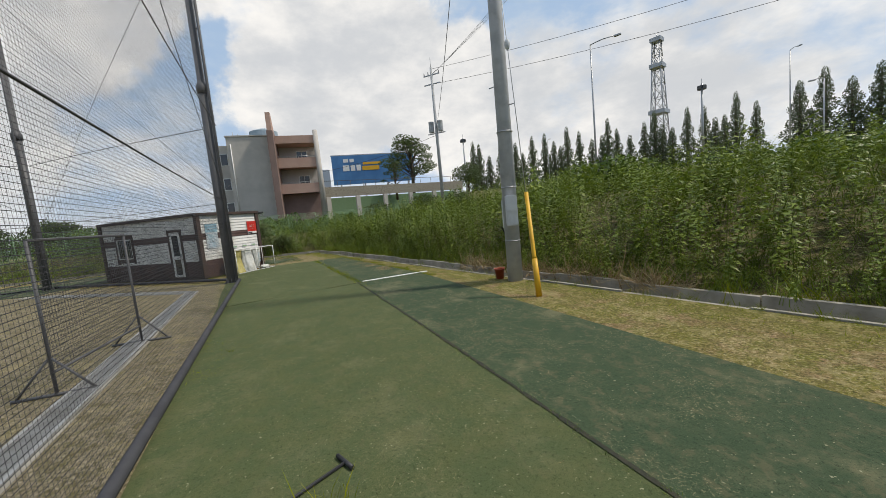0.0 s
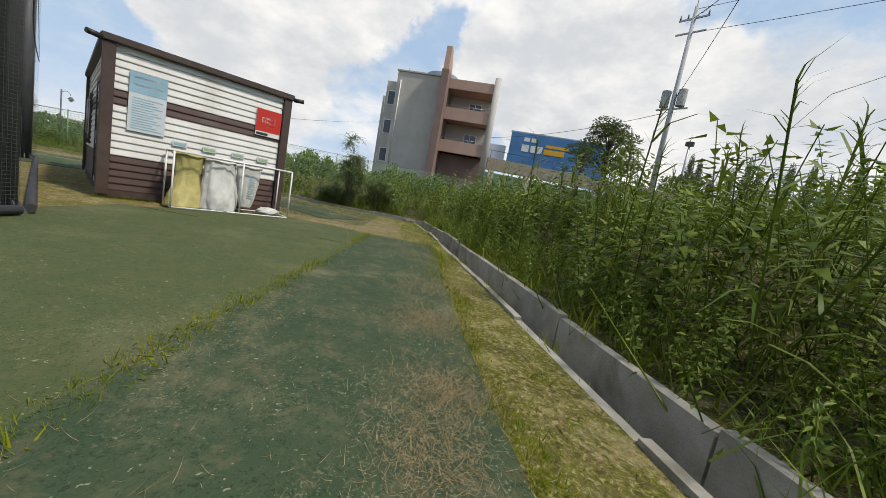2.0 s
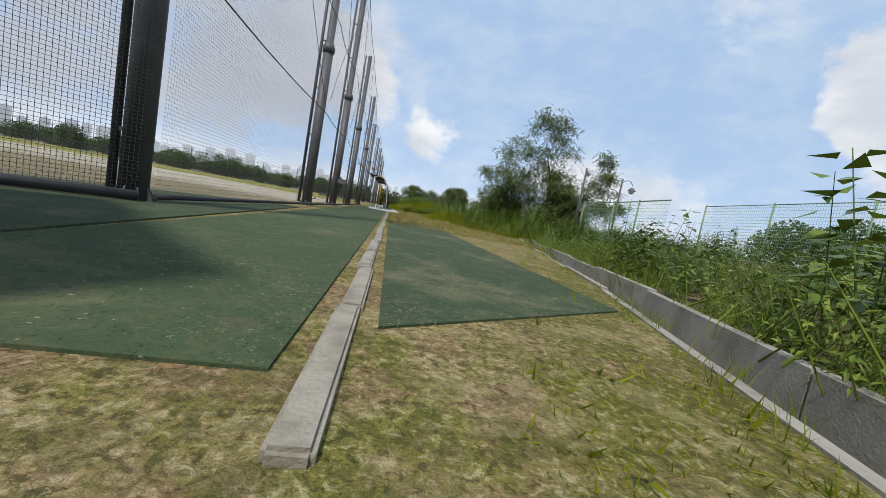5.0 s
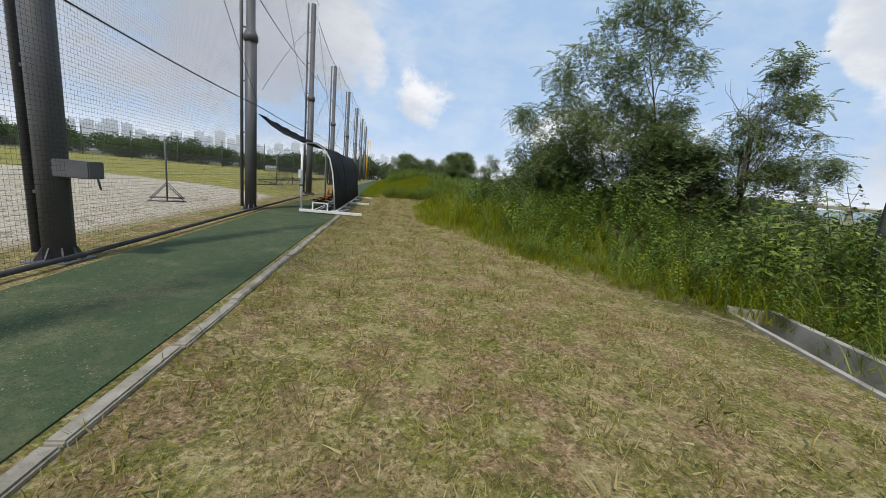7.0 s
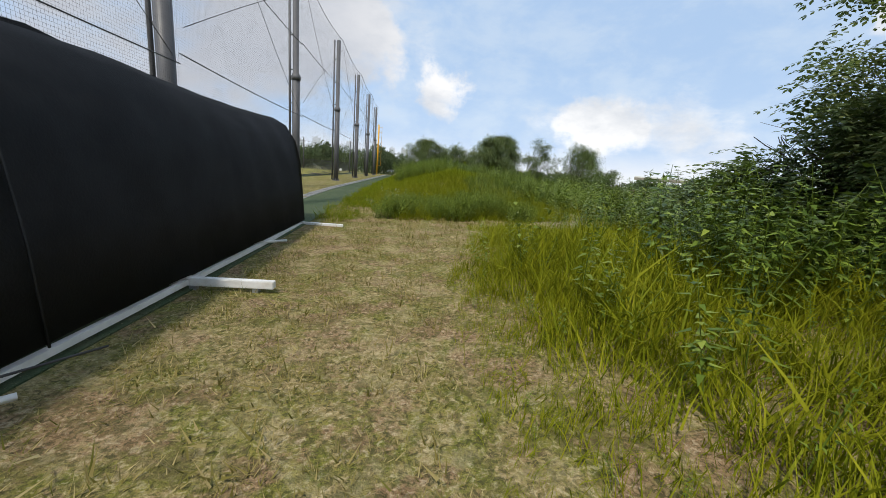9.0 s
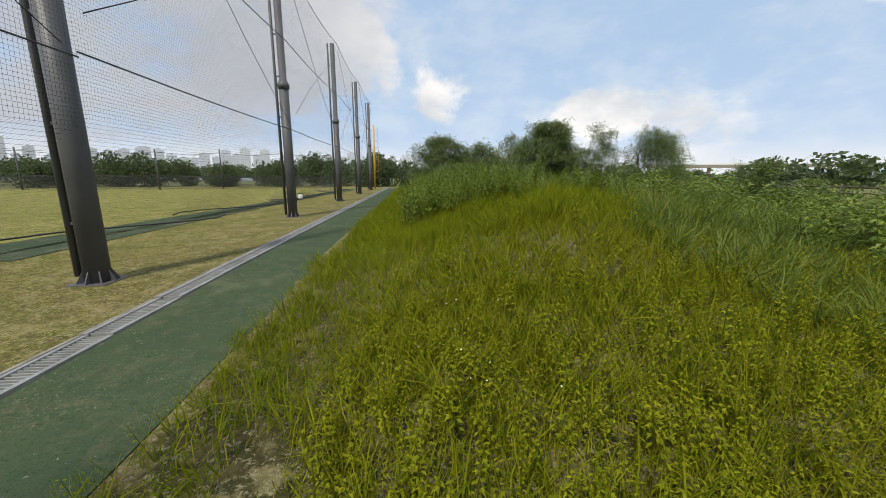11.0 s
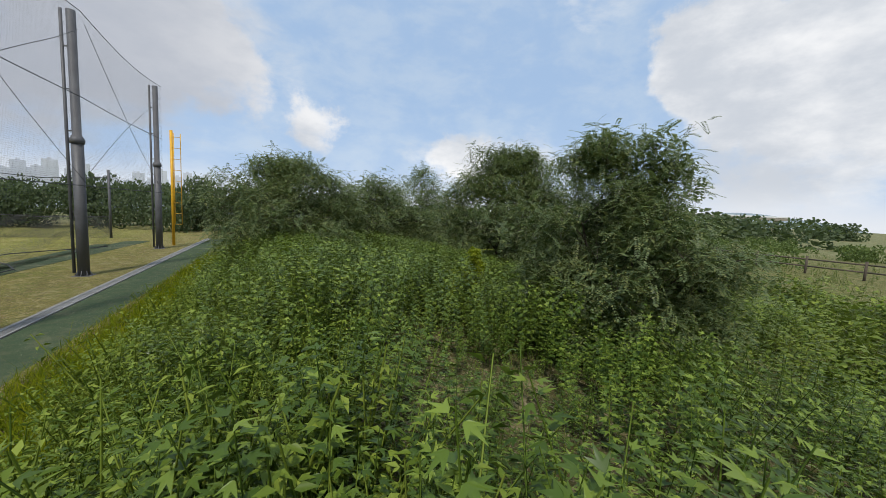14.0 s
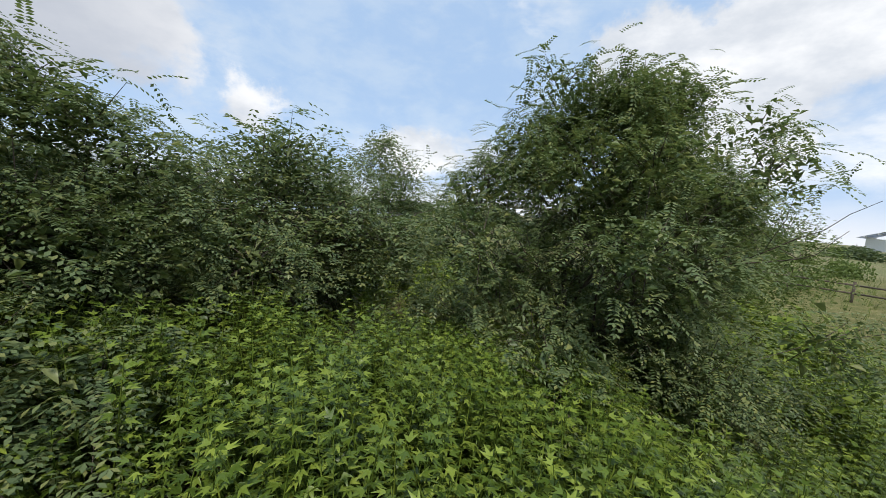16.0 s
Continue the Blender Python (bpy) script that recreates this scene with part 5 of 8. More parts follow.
P = spots(60000, -24, 9, -27, 0, lambda x, y: (beside(x, y) > -0.18) & (beside(x, y) < 0.09) & (patch(x, y, 3.0, 0.5) + RNG.normal(0, 0.5, len(x)) > -0.1))
sow("lip_grass", tufts, P, RNG.uniform(0.15, 0.42, len(P)), M["grass"], "grass growing over the lip of a concrete drain", "grass", 0.45)
P = spots(5200, 1.2, 9.5, -23, 0, lambda x, y: (beside(x, y) > 0.36) & (beside(x, y) < 1.3) & (y > -22.7))
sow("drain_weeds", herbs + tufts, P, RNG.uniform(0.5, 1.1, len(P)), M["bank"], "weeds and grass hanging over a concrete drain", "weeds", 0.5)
P = np.c_[RNG.uniform(-20, -13.5, 170), RNG.uniform(0.42, 0.75, 170)]
P[:, 1] = np.interp(P[:, 0], [-20, -17.2, -13.5], [-24.88, -24.68, -24.37]) - P[:, 1]
sow("dry_reeds", arching[:3], P, RNG.uniform(0.5, 1.0, len(P)), M["straw"], "dry bent grass leaves hanging over a drain", "reeds", 0.5)
# verge past the hut
P = spots(9000, 1.5, 26, -25, 0, lambda x, y: (beside(x, y) > 0.6) & (beside(x, y) < 10) & (y > -22.5))
P = P[RNG.random(len(P)) < np.interp(beside(P[:, 0], P[:, 1]), [0, 4, 10], [1, 0.7, 0.4])]
sow("weeds", far_weeds + herbs * 3, P, RNG.uniform(0.45, 0.85, len(P)) * lumps(P), M["weed"], "green weeds along a drain and a wire fence", "weeds", 0.25)
P = spots(3000, 1.5, 14, -23, 0, lambda x, y: (beside(x, y) > 0.5) & (beside(x, y) < 5) & (y > -22.5))
sow("grass", longs + tufts, P, RNG.uniform(0.35, 0.7, len(P)), M["reed"], "long pale grass beyond a drain", "grass", 0.3)


def scrub(x, y):
    edge = np.interp(y, [-1, 0.8, 2.6, 4.0, 6.0, 7.5, 12, 16], [9.3, 7.6, 6.75, 6.2, 5.4, 5.0, 5.1, 6.0])
    return (x > edge) & (y < 16.5)


def from_edge(p):
    return p[:, 0] - np.interp(p[:, 1], [-1, 0.8, 2.6, 4.0, 6.0, 7.5, 12, 16], [9.3, 7.6, 6.75, 6.2, 5.4, 5.0, 5.1, 6.0])


P = spots(10500, 4.8, 22, -1, 17, lambda x, y: scrub(x, y) & (x > np.interp(y, [-1, 3, 6, 9], [6.4, 6.6, 7.3, 7.8]) + 0.6 * np.sin(y)) & (RNG.random(len(x)) < np.where(x < 12, 1, 0.4)))
sow("weeds", bank_weeds + herbs, P, RNG.uniform(0.5, 1.1, len(P)) * lumps(P) * (0.42 + 0.58 * ease(from_edge(P), 0.3, 3.2)), M["weed"], "dense green weeds beside a dry lawn", "weeds", 0.25)
P = spots(4600, 4.8, 11, -1, 14.5, lambda x, y: scrub(x, y) & (RNG.random(len(x)) < np.where(x < 8.5, 1, 0.4) * np.interp(y, [3, 6.5, 9], [1, 0.35, 0.12])))
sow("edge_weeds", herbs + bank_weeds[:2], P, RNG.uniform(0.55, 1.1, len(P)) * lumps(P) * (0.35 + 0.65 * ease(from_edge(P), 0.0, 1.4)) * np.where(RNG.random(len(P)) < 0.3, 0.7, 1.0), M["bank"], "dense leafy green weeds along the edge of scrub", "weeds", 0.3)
P = spots(15000, 4.8, 10, -1, 17, lambda x, y: scrub(x, y) & (RNG.random(len(x)) < np.interp(y, [1, 5], [0.5, 1.0])))
sow("grass", tufts, P, RNG.uniform(0.45, 1.15, len(P)) * (0.4 + 0.6 * ease(from_edge(P), -0.1, 1.2)) * lumps(P), M["fresh"], "long fresh green grass at the edge of scrub", "grass", 0.25)


def on_mound(x, y):
    return (x > np.interp(y, [17.5, 18.3, 19.5, 30, 62], [4.6, 3.9, 2.65, 2.52, 2.5])) & (y > np.where(x < 6.6, 17.3, 17.75 + 0.36 * (x - 6.9)))


def leafy_part(x, y):
    return on_mound(x, y) & (x > 4.5 + 0.45 * np.sin(y * 0.7) + 0.25 * np.sin(y * 2.3)) & ((y > 27) | (patch(x, y, 0.8) > np.interp(y, [18, 24, 27], [1.1, 0.4, -0.4])))


P = spots(7000, 3.4, 16, 36.6, 44.5, lambda x, y: leafy_part(x, y) & (RNG.random(len(x)) < np.where(x < 12, 1, 0.6)))
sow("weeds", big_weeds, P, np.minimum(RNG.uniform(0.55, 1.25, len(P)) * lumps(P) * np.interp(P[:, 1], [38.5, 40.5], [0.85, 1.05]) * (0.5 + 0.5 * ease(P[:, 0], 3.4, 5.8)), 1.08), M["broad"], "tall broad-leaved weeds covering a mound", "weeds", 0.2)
P = spots(4000, 3.4, 13, 29.2, 36.8, lambda x, y: leafy_part(x, y) & (((x - 6.4) / 1.6) ** 2 + ((y - 28.5) / 1.2) ** 2 > 1))
sow("weeds", weeds, P, RNG.uniform(0.55, 1.0, len(P)) * lumps(P) * np.interp(P[:, 1], [18, 24, 30, 36, 45], [0.55, 0.65, 0.72, 0.82, 0.9]) * (0.5 + 0.5 * ease(P[:, 0], 3.4, 5.8)), M["weed"], "dense leafy weeds covering a mound", "weeds", 0.25)
P = spots(14000, 3.4, 24, 17, 64, lambda x, y: leafy_part(x, y) & ~((x < 14) & (y > 29.5) & (y < 44)) & ((y > 30) | (x > 8.5)))
P = P[(RNG.random(len(P)) < np.interp(P[:, 0], [3, 14, 24], [1, 0.8, 0.5])) & (lumps(P) > 0.62)]
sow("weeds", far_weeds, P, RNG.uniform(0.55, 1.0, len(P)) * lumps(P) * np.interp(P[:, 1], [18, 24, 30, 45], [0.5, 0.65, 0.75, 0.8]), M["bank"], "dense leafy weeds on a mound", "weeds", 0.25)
P = spots(18000, 2.4, 15, 17.3, 62, lambda x, y: on_mound(x, y) & ((x < 4.8) | (y < 31)) & (RNG.random(len(x)) < np.where(x < 8, 1, 0.5)))
sow("grass", tufts, P, RNG.uniform(0.45, 1.0, len(P)), M["grass"], "yellow-green uncut grass on a mound beside a path", "grass", 0.3)
P = spots(9000, 2.52, 5.2, 21, 52, lambda x, y: on_mound(x, y))
sow("grass", tufts, P, RNG.uniform(0.6, 1.2, len(P)) * (0.6 + 0.4 * ease(P[:, 0], 2.5, 3.6)) * (0.5 + 0.5 * ease(P[:, 1], 23, 31)), M["grass"], "dense yellow-green grass sloping down to a path", "grass", 0.3)
P = spots(5500, 4.6, 15, 21, 32, lambda x, y: on_mound(x, y) & (patch(x, y, 0.9, 2.0) > np.interp(y, [19, 24, 31], [0.5, 0.0, 0.8])) & (x > 5.7 + 0.14 * (y - 19)))
sow("long_grass", longs, P, RNG.uniform(0.3, 0.62, len(P)), M["reed"], "clumps of long arching grass among weeds", "grass", 0.3)
P = spots(8200, 3.0, 11, 18.9, 31, lambda x, y: on_mound(x, y) & (x > 3.0 + 0.5 * np.sin(1.3 * y) ** 2) & (RNG.random(len(x)) < np.where(x < 7, 1, 0.6)))
sow("low_weeds", herbs[:1] + tufts, P, RNG.uniform(0.35, 0.9, len(P)) * lumps(P) * np.interp(P[:, 1], [18, 22, 26], [0.6, 0.8, 1.0]), M["fresh"], "low yellow-green weeds covering a mound", "weeds", 0.3)
P = spots(4200, 4.6, 12, 20, 30.5, lambda x, y: on_mound(x, y) & (patch(x, y, 1.4, 3.0) > np.interp(y, [20, 24, 28], [1.6, 0.9, -0.3])) & (x > 5.0 + 0.25 * (30 - y)) & (((x - 6.4) / 1.6) ** 2 + ((y - 28.4) / 1.2) ** 2 > 1))
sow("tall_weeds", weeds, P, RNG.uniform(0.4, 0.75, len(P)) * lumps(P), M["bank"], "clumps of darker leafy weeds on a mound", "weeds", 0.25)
P = np.concatenate([np.c_[RNG.normal(6.4, 0.7, 1000), RNG.normal(28.5, 0.5, 1000)], np.c_[RNG.normal(5.3, 0.4, 200), RNG.normal(38.6, 0.4, 200)]])
Q = spots(4600, 4.3, 9.5, 24.2, 28.2, lambda x, y: on_mound(x, y) & (((x - 6.4) / 1.3) ** 2 + ((y - 28.5) / 1.0) ** 2 > 1))
sow("grass", tufts, Q, RNG.uniform(0.5, 0.95, len(Q)) * lumps(Q), M["grass"], "deep yellow-green grass on the crest of a mound", "grass", 0.3)
sow("arching_grass", arching, P, RNG.uniform(0.55, 1.1, len(P)), M["reed"], "thick clump of broad arching grass on a mound", "grass", 0.15)
# fresh low growth at the foot of the mound
P = spots(9000, 3.6, 9.5, 16.2, 22.5, lambda x, y: (x > np.interp(y, [16.2, 17.8, 18.6, 22.5], [4.5, 4.1, 3.0, 3.0])) & (y > 16.3 + 0.35 * (x - 4.5) + 0.4 * np.sin(3 * x)) & (y > 17.8 + 0.36 * (x - 6.9)))
sow("clover", herbs + tufts[:4], P, RNG.uniform(0.3, 0.75, len(P)), M["fresh"], "fresh green low weeds and clover", "weeds", 0.3)
P = spots(4200, 3.7, 8.2, 16.9, 19.6, lambda x, y: (y > 17.0 + 0.3 * (x - 4.2) + 0.3 * np.sin(3 * x)) & (x > 3.8 + 0.12 * (y - 17) + 0.3 * np.sin(2.2 * y)))
sow("clover", herbs, P, RNG.uniform(0.45, 0.95, len(P)) * lumps(P), M["bank"], "fresh dark green leafy weeds at the foot of a mound", "weeds", 0.3)
P = spots(4200, 3.9, 6.4, 26.5, 42, lambda x, y: on_mound(x, y) & (((x - 6.4) / 1.6) ** 2 + ((y - 28.5) / 1.2) ** 2 > 1))
sow("low_weeds", herbs, P, RNG.uniform(0.7, 1.3, len(P)) * lumps(P), M["bank"], "low leafy weeds between grass and taller weeds", "weeds", 0.3)
# lower meadow to the side
P = spots(4000, 13, 22, 30, 52, lambda x, y: y > 17.75 + 0.36 * (x - 6.9) + 3)
sow("meadow_weeds", far_weeds, P, RNG.uniform(0.5, 1.0, len(P)) * lumps(P), M["bank"], "tall green weeds at the foot of a mound", "weeds", 0.25)
P = spots(8000, 14, 60, 5, 90, lambda x, y: RNG.random(len(x)) < np.interp(x, [14, 25, 60], [1, 0.7, 0.25]))
sow("meadow_weeds", herbs + tufts, P, RNG.uniform(0.9, 1.6, len(P)), M["weed"], "rough green meadow", "weeds", 0.25)
# short lawn blades
P = spots(34000, 2.75, 7.4, -6, 18.5, lambda x, y: ~scrub(x, y) & (patch(x, y, 7.0) > -0.5 + RNG.normal(0, 0.5, len(x))))
sow("lawn_grass", shorts, P, RNG.uniform(0.7, 1.7, len(P)), M["lawn"], "short dry patchy grass", "grass", 0.35)
FLOWERS = ((4.0, 18.35, 60), (4.15, 18.0, 55), (4.25, 18.7, 45), (4.5, 18.4, 30), (5.1, 18.7, 22), (6.0, 18.9, 16), (3.5, 19.4, 9), (4.4, 21.0, 18), (5.2, 22.0, 14))
# white flowers on the mound
stalk = np.array([(-0.002, 0, 0), (0.002, 0, 0), (0.002, 0, 0.5), (-0.002, 0, 0.5)])
head = np.array([(0.0052 * math.cos(a), 0.0052 * math.sin(a), 0.5) for a in (0, 1.57, 3.14, 4.71)])
bloom = (head, np.array([(0, 1, 2), (0, 2, 3)]))
P = np.concatenate([np.c_[RNG.normal(cx, 0.22, n), RNG.normal(cy, 0.24, n)] for cx, cy, n in FLOWERS])
sow("white_flowers", [bloom], P, RNG.uniform(0.8, 1.3, len(P)), M["petal"], "small white daisy-like flowers among grass", "flowers", 0.2)
P = np.c_[RNG.uniform(4.8, 7.4, 40), RNG.uniform(24.6, 26.6, 40)]
sow("yellow_flowers", [bloom], P, RNG.uniform(0.9, 1.3, len(P)), M["yellow_petal"], "few small yellow flowers among grass", "flowers", 0.2)
stick = [(2.75, 16.95), (2.98, 17.02), (3.2, 17.12), (3.4, 17.26)]
tagged(part("stick", tubed([(x, y, H(x, y) + 0.012) for x, y in stick], [0.003, 0.005, 0.004, 0.003], 6), M["bark"]), "thin dry brown stick lying on a lawn", "stick")
# low grass creeping from the lawn over the edge of the turf path
P = spots(5200, 2.35, 4.4, 15.4, 26, lambda x, y: (x > 2.5 + 0.12 * np.sin(2.7 * y)) & (x < np.interp(y, [15.4, 18.6, 19.6, 26], [2.75, 4.4, 3.2, 2.9])) & (patch(x, y, 2.6, 0.8) + RNG.normal(0, 0.6, len(x)) > 0.1))
sow("path_grass", tufts + herbs[:1], P, RNG.uniform(0.16, 0.55, len(P)), M["grass"], "ragged yellow-green grass beside a turf path", "grass", 0.45)
# straw lying on the turf and the bare ground
bit = blade(0.075, 0.0017, 0.45, 3)
bit = tris(bit[0][:, [2, 1, 0]], bit[1])
heaps_ = np.concatenate([np.c_[RNG.normal(cx, s, n), RNG.normal(cy, s, n)] for cx, cy, s, n in ((1.1, -18.0, 0.3, 2200), (1.9, -17.9, 0.25, 1500), (2.1, -17.4, 0.2, 1000), (1.5, -17.3, 0.2, 900), (0.9, -17.4, 0.25, 1200), (0.3, -20.2, 0.35, 1100), (-0.4, -20.8, 0.3, 800), (1.4, -18.9, 0.35, 1100), (0.0, -18.9, 0.3, 900), (1.9, -17.6, 0.22, 900), (0.6, -19.6, 0.4, 800), (2.2, -18.3, 0.2, 500), (-1.2, -20.6, 0.5, 500), (-9.6, -23.1, 0.20, 3200), (-8.4, -23.2, 0.28, 3000), (-10.7, -23.15, 0.17, 2600), (-11.2, -23.05, 0.15, 1500), (-6.4, -23.1, 0.4, 1700), (-4.8, -22.9, 0.4, 600), (-10.4, -23.5, 0.12, 260))])
P = np.concatenate([heaps_, spots(20000, -3.2, 3.4, -22.6, -15.6, lambda x, y: (beside(x, y) < -0.3) & (patch(x, y, 3.3, 0.4) + RNG.normal(0, 0.7, len(x)) > 0.35)), spots(2600, -14, -2, -24, -21.5, lambda x, y: (beside(x, y) < -0.3) & (patch(x, y, 1.1) > 0.1)), spots(700, -24, -6, -24, -19, lambda x, y: beside(x, y) < -0.5), spots(1500, 2.8, 7, -5, 16, lambda x, y: ~scrub(x, y))])


def outside_hut(p):
    """Spots that lie outside the hut's walls."""
    m = HUT.inverted()
    q = p @ np.array(m.to_3x3())[:2, :2].T + np.array(m.translation)[:2]
    return ~((q[:, 0] > -3.1) & (q[:, 0] < 0.08) & (q[:, 1] > -0.1) & (q[:, 1] < 6.2))


P = P[outside_hut(P)]
sow("straw", [bit], P, RNG.uniform(0.25, 1.1, len(P)), M["straw"], "cut dry straw strewn over turf and earth", "straw", 0.10, sink=-0.020)
P = np.concatenate([np.c_[RNG.normal(cx, 0.35, n), RNG.normal(cy, 0.16, n)] for cx, cy, n in ((-6.1, -23.1, 60), (-7.0, -23.25, 90), (-7.5, -23.35, 60), (-5.4, -22.9, 40), (-8.3, -23.3, 70), (-9.5, -23.2, 50), (-4.4, -22.8, 60))])
sow("reed_litter", [(bit[0] * (2.6, 1.7, 1.5), bit[1])], P, RNG.uniform(0.5, 1.2, len(P)), M["straw"], "long dry reed stalks lying on turf", "straw", 0.12, sink=-0.03)
# pile of the artificial turf where it is seen close, and weeds creeping over it
P = spots(15000, -2.9, 3.0, -21.6, -16.4, lambda x, y: (beside(x, y) < -0.55))
P = P[outside_hut(P)]
sow("turf_pile", shorts, P, RNG.uniform(0.35, 0.55, len(P)), M["pile"], "curled green fibres of artificial turf", "turf", 0.35, sink=-0.008)
P = spots(17000, -7, 4.2, -24, -14.5, lambda x, y: (beside(x, y) < -0.06) & ((beside(x, y) > -0.95) | ((patch(x, y, 1.6, 1.0) > 1.0) & (y < x * 0.9 - 20.9))))
P = P[outside_hut(P)]
sow("creeping_weeds", shorts, P, RNG.uniform(0.5, 1.0, len(P)), M["grass"], "low yellow-green weeds creeping over bare earth", "grass", 0.35)
P = np.c_[RNG.uniform(-30, -12.6, 2600), np.zeros(2600)]
P[:, 1] = np.interp(P[:, 0], [-34, -13], [-19.45, -21.55]) + 0.03 * np.sin(3.1 * P[:, 0]) + RNG.normal(0, 0.012, 2600)
sow("seam_grass", shorts, P, RNG.uniform(0.25, 0.6, len(P)), M["weed"], "dark ragged growth along a turf seam", "grass", 0.4, sink=-0.005)
P = spots(2600, -30, -8.5, -19.2, -16.8, lambda x, y: (y < np.interp(x, [-34, -13, -8], [-16.85, -18.05, -18.15])) & (y > np.interp(x, [-34, -13, -8], [-17.4, -18.75, -18.7])) & (patch(x, y, 1.7, 2.0) > 0.0))
sow("creeping_weeds", shorts, P, RNG.uniform(0.4, 1.1, len(P)), M["grass"], "thin yellow-green weeds creeping over turf below a net", "grass", 0.4)
P = np.c_[RNG.normal(-21.2, 0.09, 45), RNG.normal(-18.78, 0.09, 45)]
sow("creeping_weeds", shorts + tufts[:1], P, RNG.uniform(0.15, 0.9, len(P)), M["grass"], "small weeds growing through turf beside a rake", "grass", 0.4)
P = np.c_[RNG.uniform(-14, -4.6, 3800), np.zeros(3800)]
P[:, 1] = np.interp(P[:, 0], [-13, -4.5], [-23.45, -23.3]) + RNG.normal(-0.02, 0.07, 3800) + 0.06 * np.sin(2.3 * P[:, 0])
sow("creeping_weeds", shorts, P, RNG.uniform(0.35, 0.9, len(P)), M["grass"], "yellow-green moss and grass creeping over the edge of turf", "grass", 0.4)
P = np.c_[RNG.uniform(-13, -4.4, 2200), np.zeros(2200)]
P[:, 1] = np.interp(P[:, 0], [-13, -4.42], [-21.56, -21.96]) + RNG.normal(0, 0.05, 2200)
P = P[patch(P[:, 0], P[:, 0], 2.1) > -0.7]
sow("seam_grass", shorts, P, RNG.uniform(0.4, 1.1, len(P)), M["grass"], "yellow-green grass growing along a turf seam", "grass", 0.4)
P = np.concatenate([np.c_[RNG.uniform(-14, -4.4, 900), np.zeros(900)], np.c_[np.full(500, 2.7) + RNG.normal(0.03, 0.04, 500), RNG.uniform(-8, 7, 500)]])
P[:900, 1] = np.interp(P[:900, 0], [-13, -4.42], [-21.56, -21.96]) + RNG.normal(0, 0.035, 900)
sow("seam_grass", shorts, P, RNG.uniform(0.4, 1.1, len(P)), M["fresh"], "small grass growing out of turf seams and a kerb", "grass", 0.4)
eaves = np.concatenate([np.c_[RNG.uniform(-3.1, 0.12, 500), RNG.normal(-0.12, 0.04, 500)], np.c_[RNG.normal(0.13, 0.05, 700), RNG.uniform(-0.1, 6.2, 700)]])
eaves = eaves @ np.array(HUT.to_3x3())[:2, :2].T + np.array(HUT.translation)[:2]
sow("wall_weeds", shorts, eaves, RNG.uniform(0.4, 1.3, len(eaves)), M["grass"], "small weeds growing along the foot of a hut", "weeds", 0.35)

# ---------------------------------------------------------------- beside the hut
def hut_thing(name, u, v, z=0.0, turn=0.0, **k):
    ob = new(name)
    ob.matrix_world = HUT @ pose(u, v, z, 0, 0, turn)
    return tagged(ob, **k)


def poster(name, u0, u1, z0, z1, base, label, bars):
    root = hut_thing(name, 0, 0, label=label, category="sign")
    part("board", boxed(u0, u1, -0.05, -0.036, z0, z1, 0.003), base, root)
    for i, (a, b, c, d, m) in enumerate(bars):
        part("print", boxed(u0 + a * (u1 - u0), u0 + b * (u1 - u0), -0.0535, -0.049, z0 + c * (z1 - z0), z0 + d * (z1 - z0)), m, root)
    return root


lines = [(0.1, 0.9 - 0.12 * ((i * 7) % 3), 0.05 + i * 0.043, 0.065 + i * 0.043, M["blue_poster"]) for i in range(13)]
poster("notice_poster", -2.72, -2.18, 1.24, 2.26, M["pale_poster"], "pale blue notice poster on white siding", [(0.0, 1.0, 0.66, 1.0, M["blue_poster"]), (0.12, 0.8, 0.9, 0.93, M["white_paint"]), (0.1, 0.9, 0.78, 0.81, M["white_paint"])] + lines)
poster("alarm_sign", -0.62, -0.10, 1.70, 2.27, M["white_paint"], "red and white security sign on white siding", [(0.0, 1.0, 0.17, 1.0, M["red_sign"]), (0.04, 0.5, 0.03, 0.12, M["black"])] + [(0.22 + 0.19 * i + dx, 0.22 + 0.19 * i + dx + wx, 0.50 + dz, 0.50 + dz + hz, M["white_paint"]) for i in range(3) for dx, wx, dz, hz in ((0.0, 0.10, 0.16, 0.04), (0.0, 0.10, 0.02, 0.04), (0.0, 0.03, 0.02, 0.17), (0.125, 0.03, -0.02, 0.24))] + [(0.3, 0.7, 0.38, 0.42, M["white_paint"])])
for u in (-2.05, -1.55, -1.02, -0.52):
    poster("bin_label", u, u + 0.24, 1.12, 1.22, M["box_grey"], "small printed sorting label on siding", [(0.1, 0.9, 0.25, 0.75, M["blue_poster"] if u < -1.9 else M["fence_green"])])


def bin_cage():
    root = hut_thing("bin_cage", -1.05, -0.45, 0.012, label="white tubular rack for rubbish sacks against a hut", category="rack")
    x0, x1, y0, y1, h = -1.08, 1.02, -0.36, 0.34, 1.02
    for x in (x0, x1):
        for y in (y0, y1):
            part("post", tubed([(x, y, 0), (x, y, h)], 0.016, 6), M["white_paint"], root)
    part("post", tubed([(0.05, y0, 0), (0.05, y0, h)], 0.016, 6), M["white_paint"], root)
    for z in (0.02, h):
        for y in (y0, y1):
            part("rail", tubed([(x0, y, z), (x1, y, z)], 0.015, 6), M["white_paint"], root)
        for x in (x0, x1):
            part("rail", tubed([(x, y0, z), (x, y1, z)], 0.015, 6), M["white_paint"], root)
    return root


bin_cage()


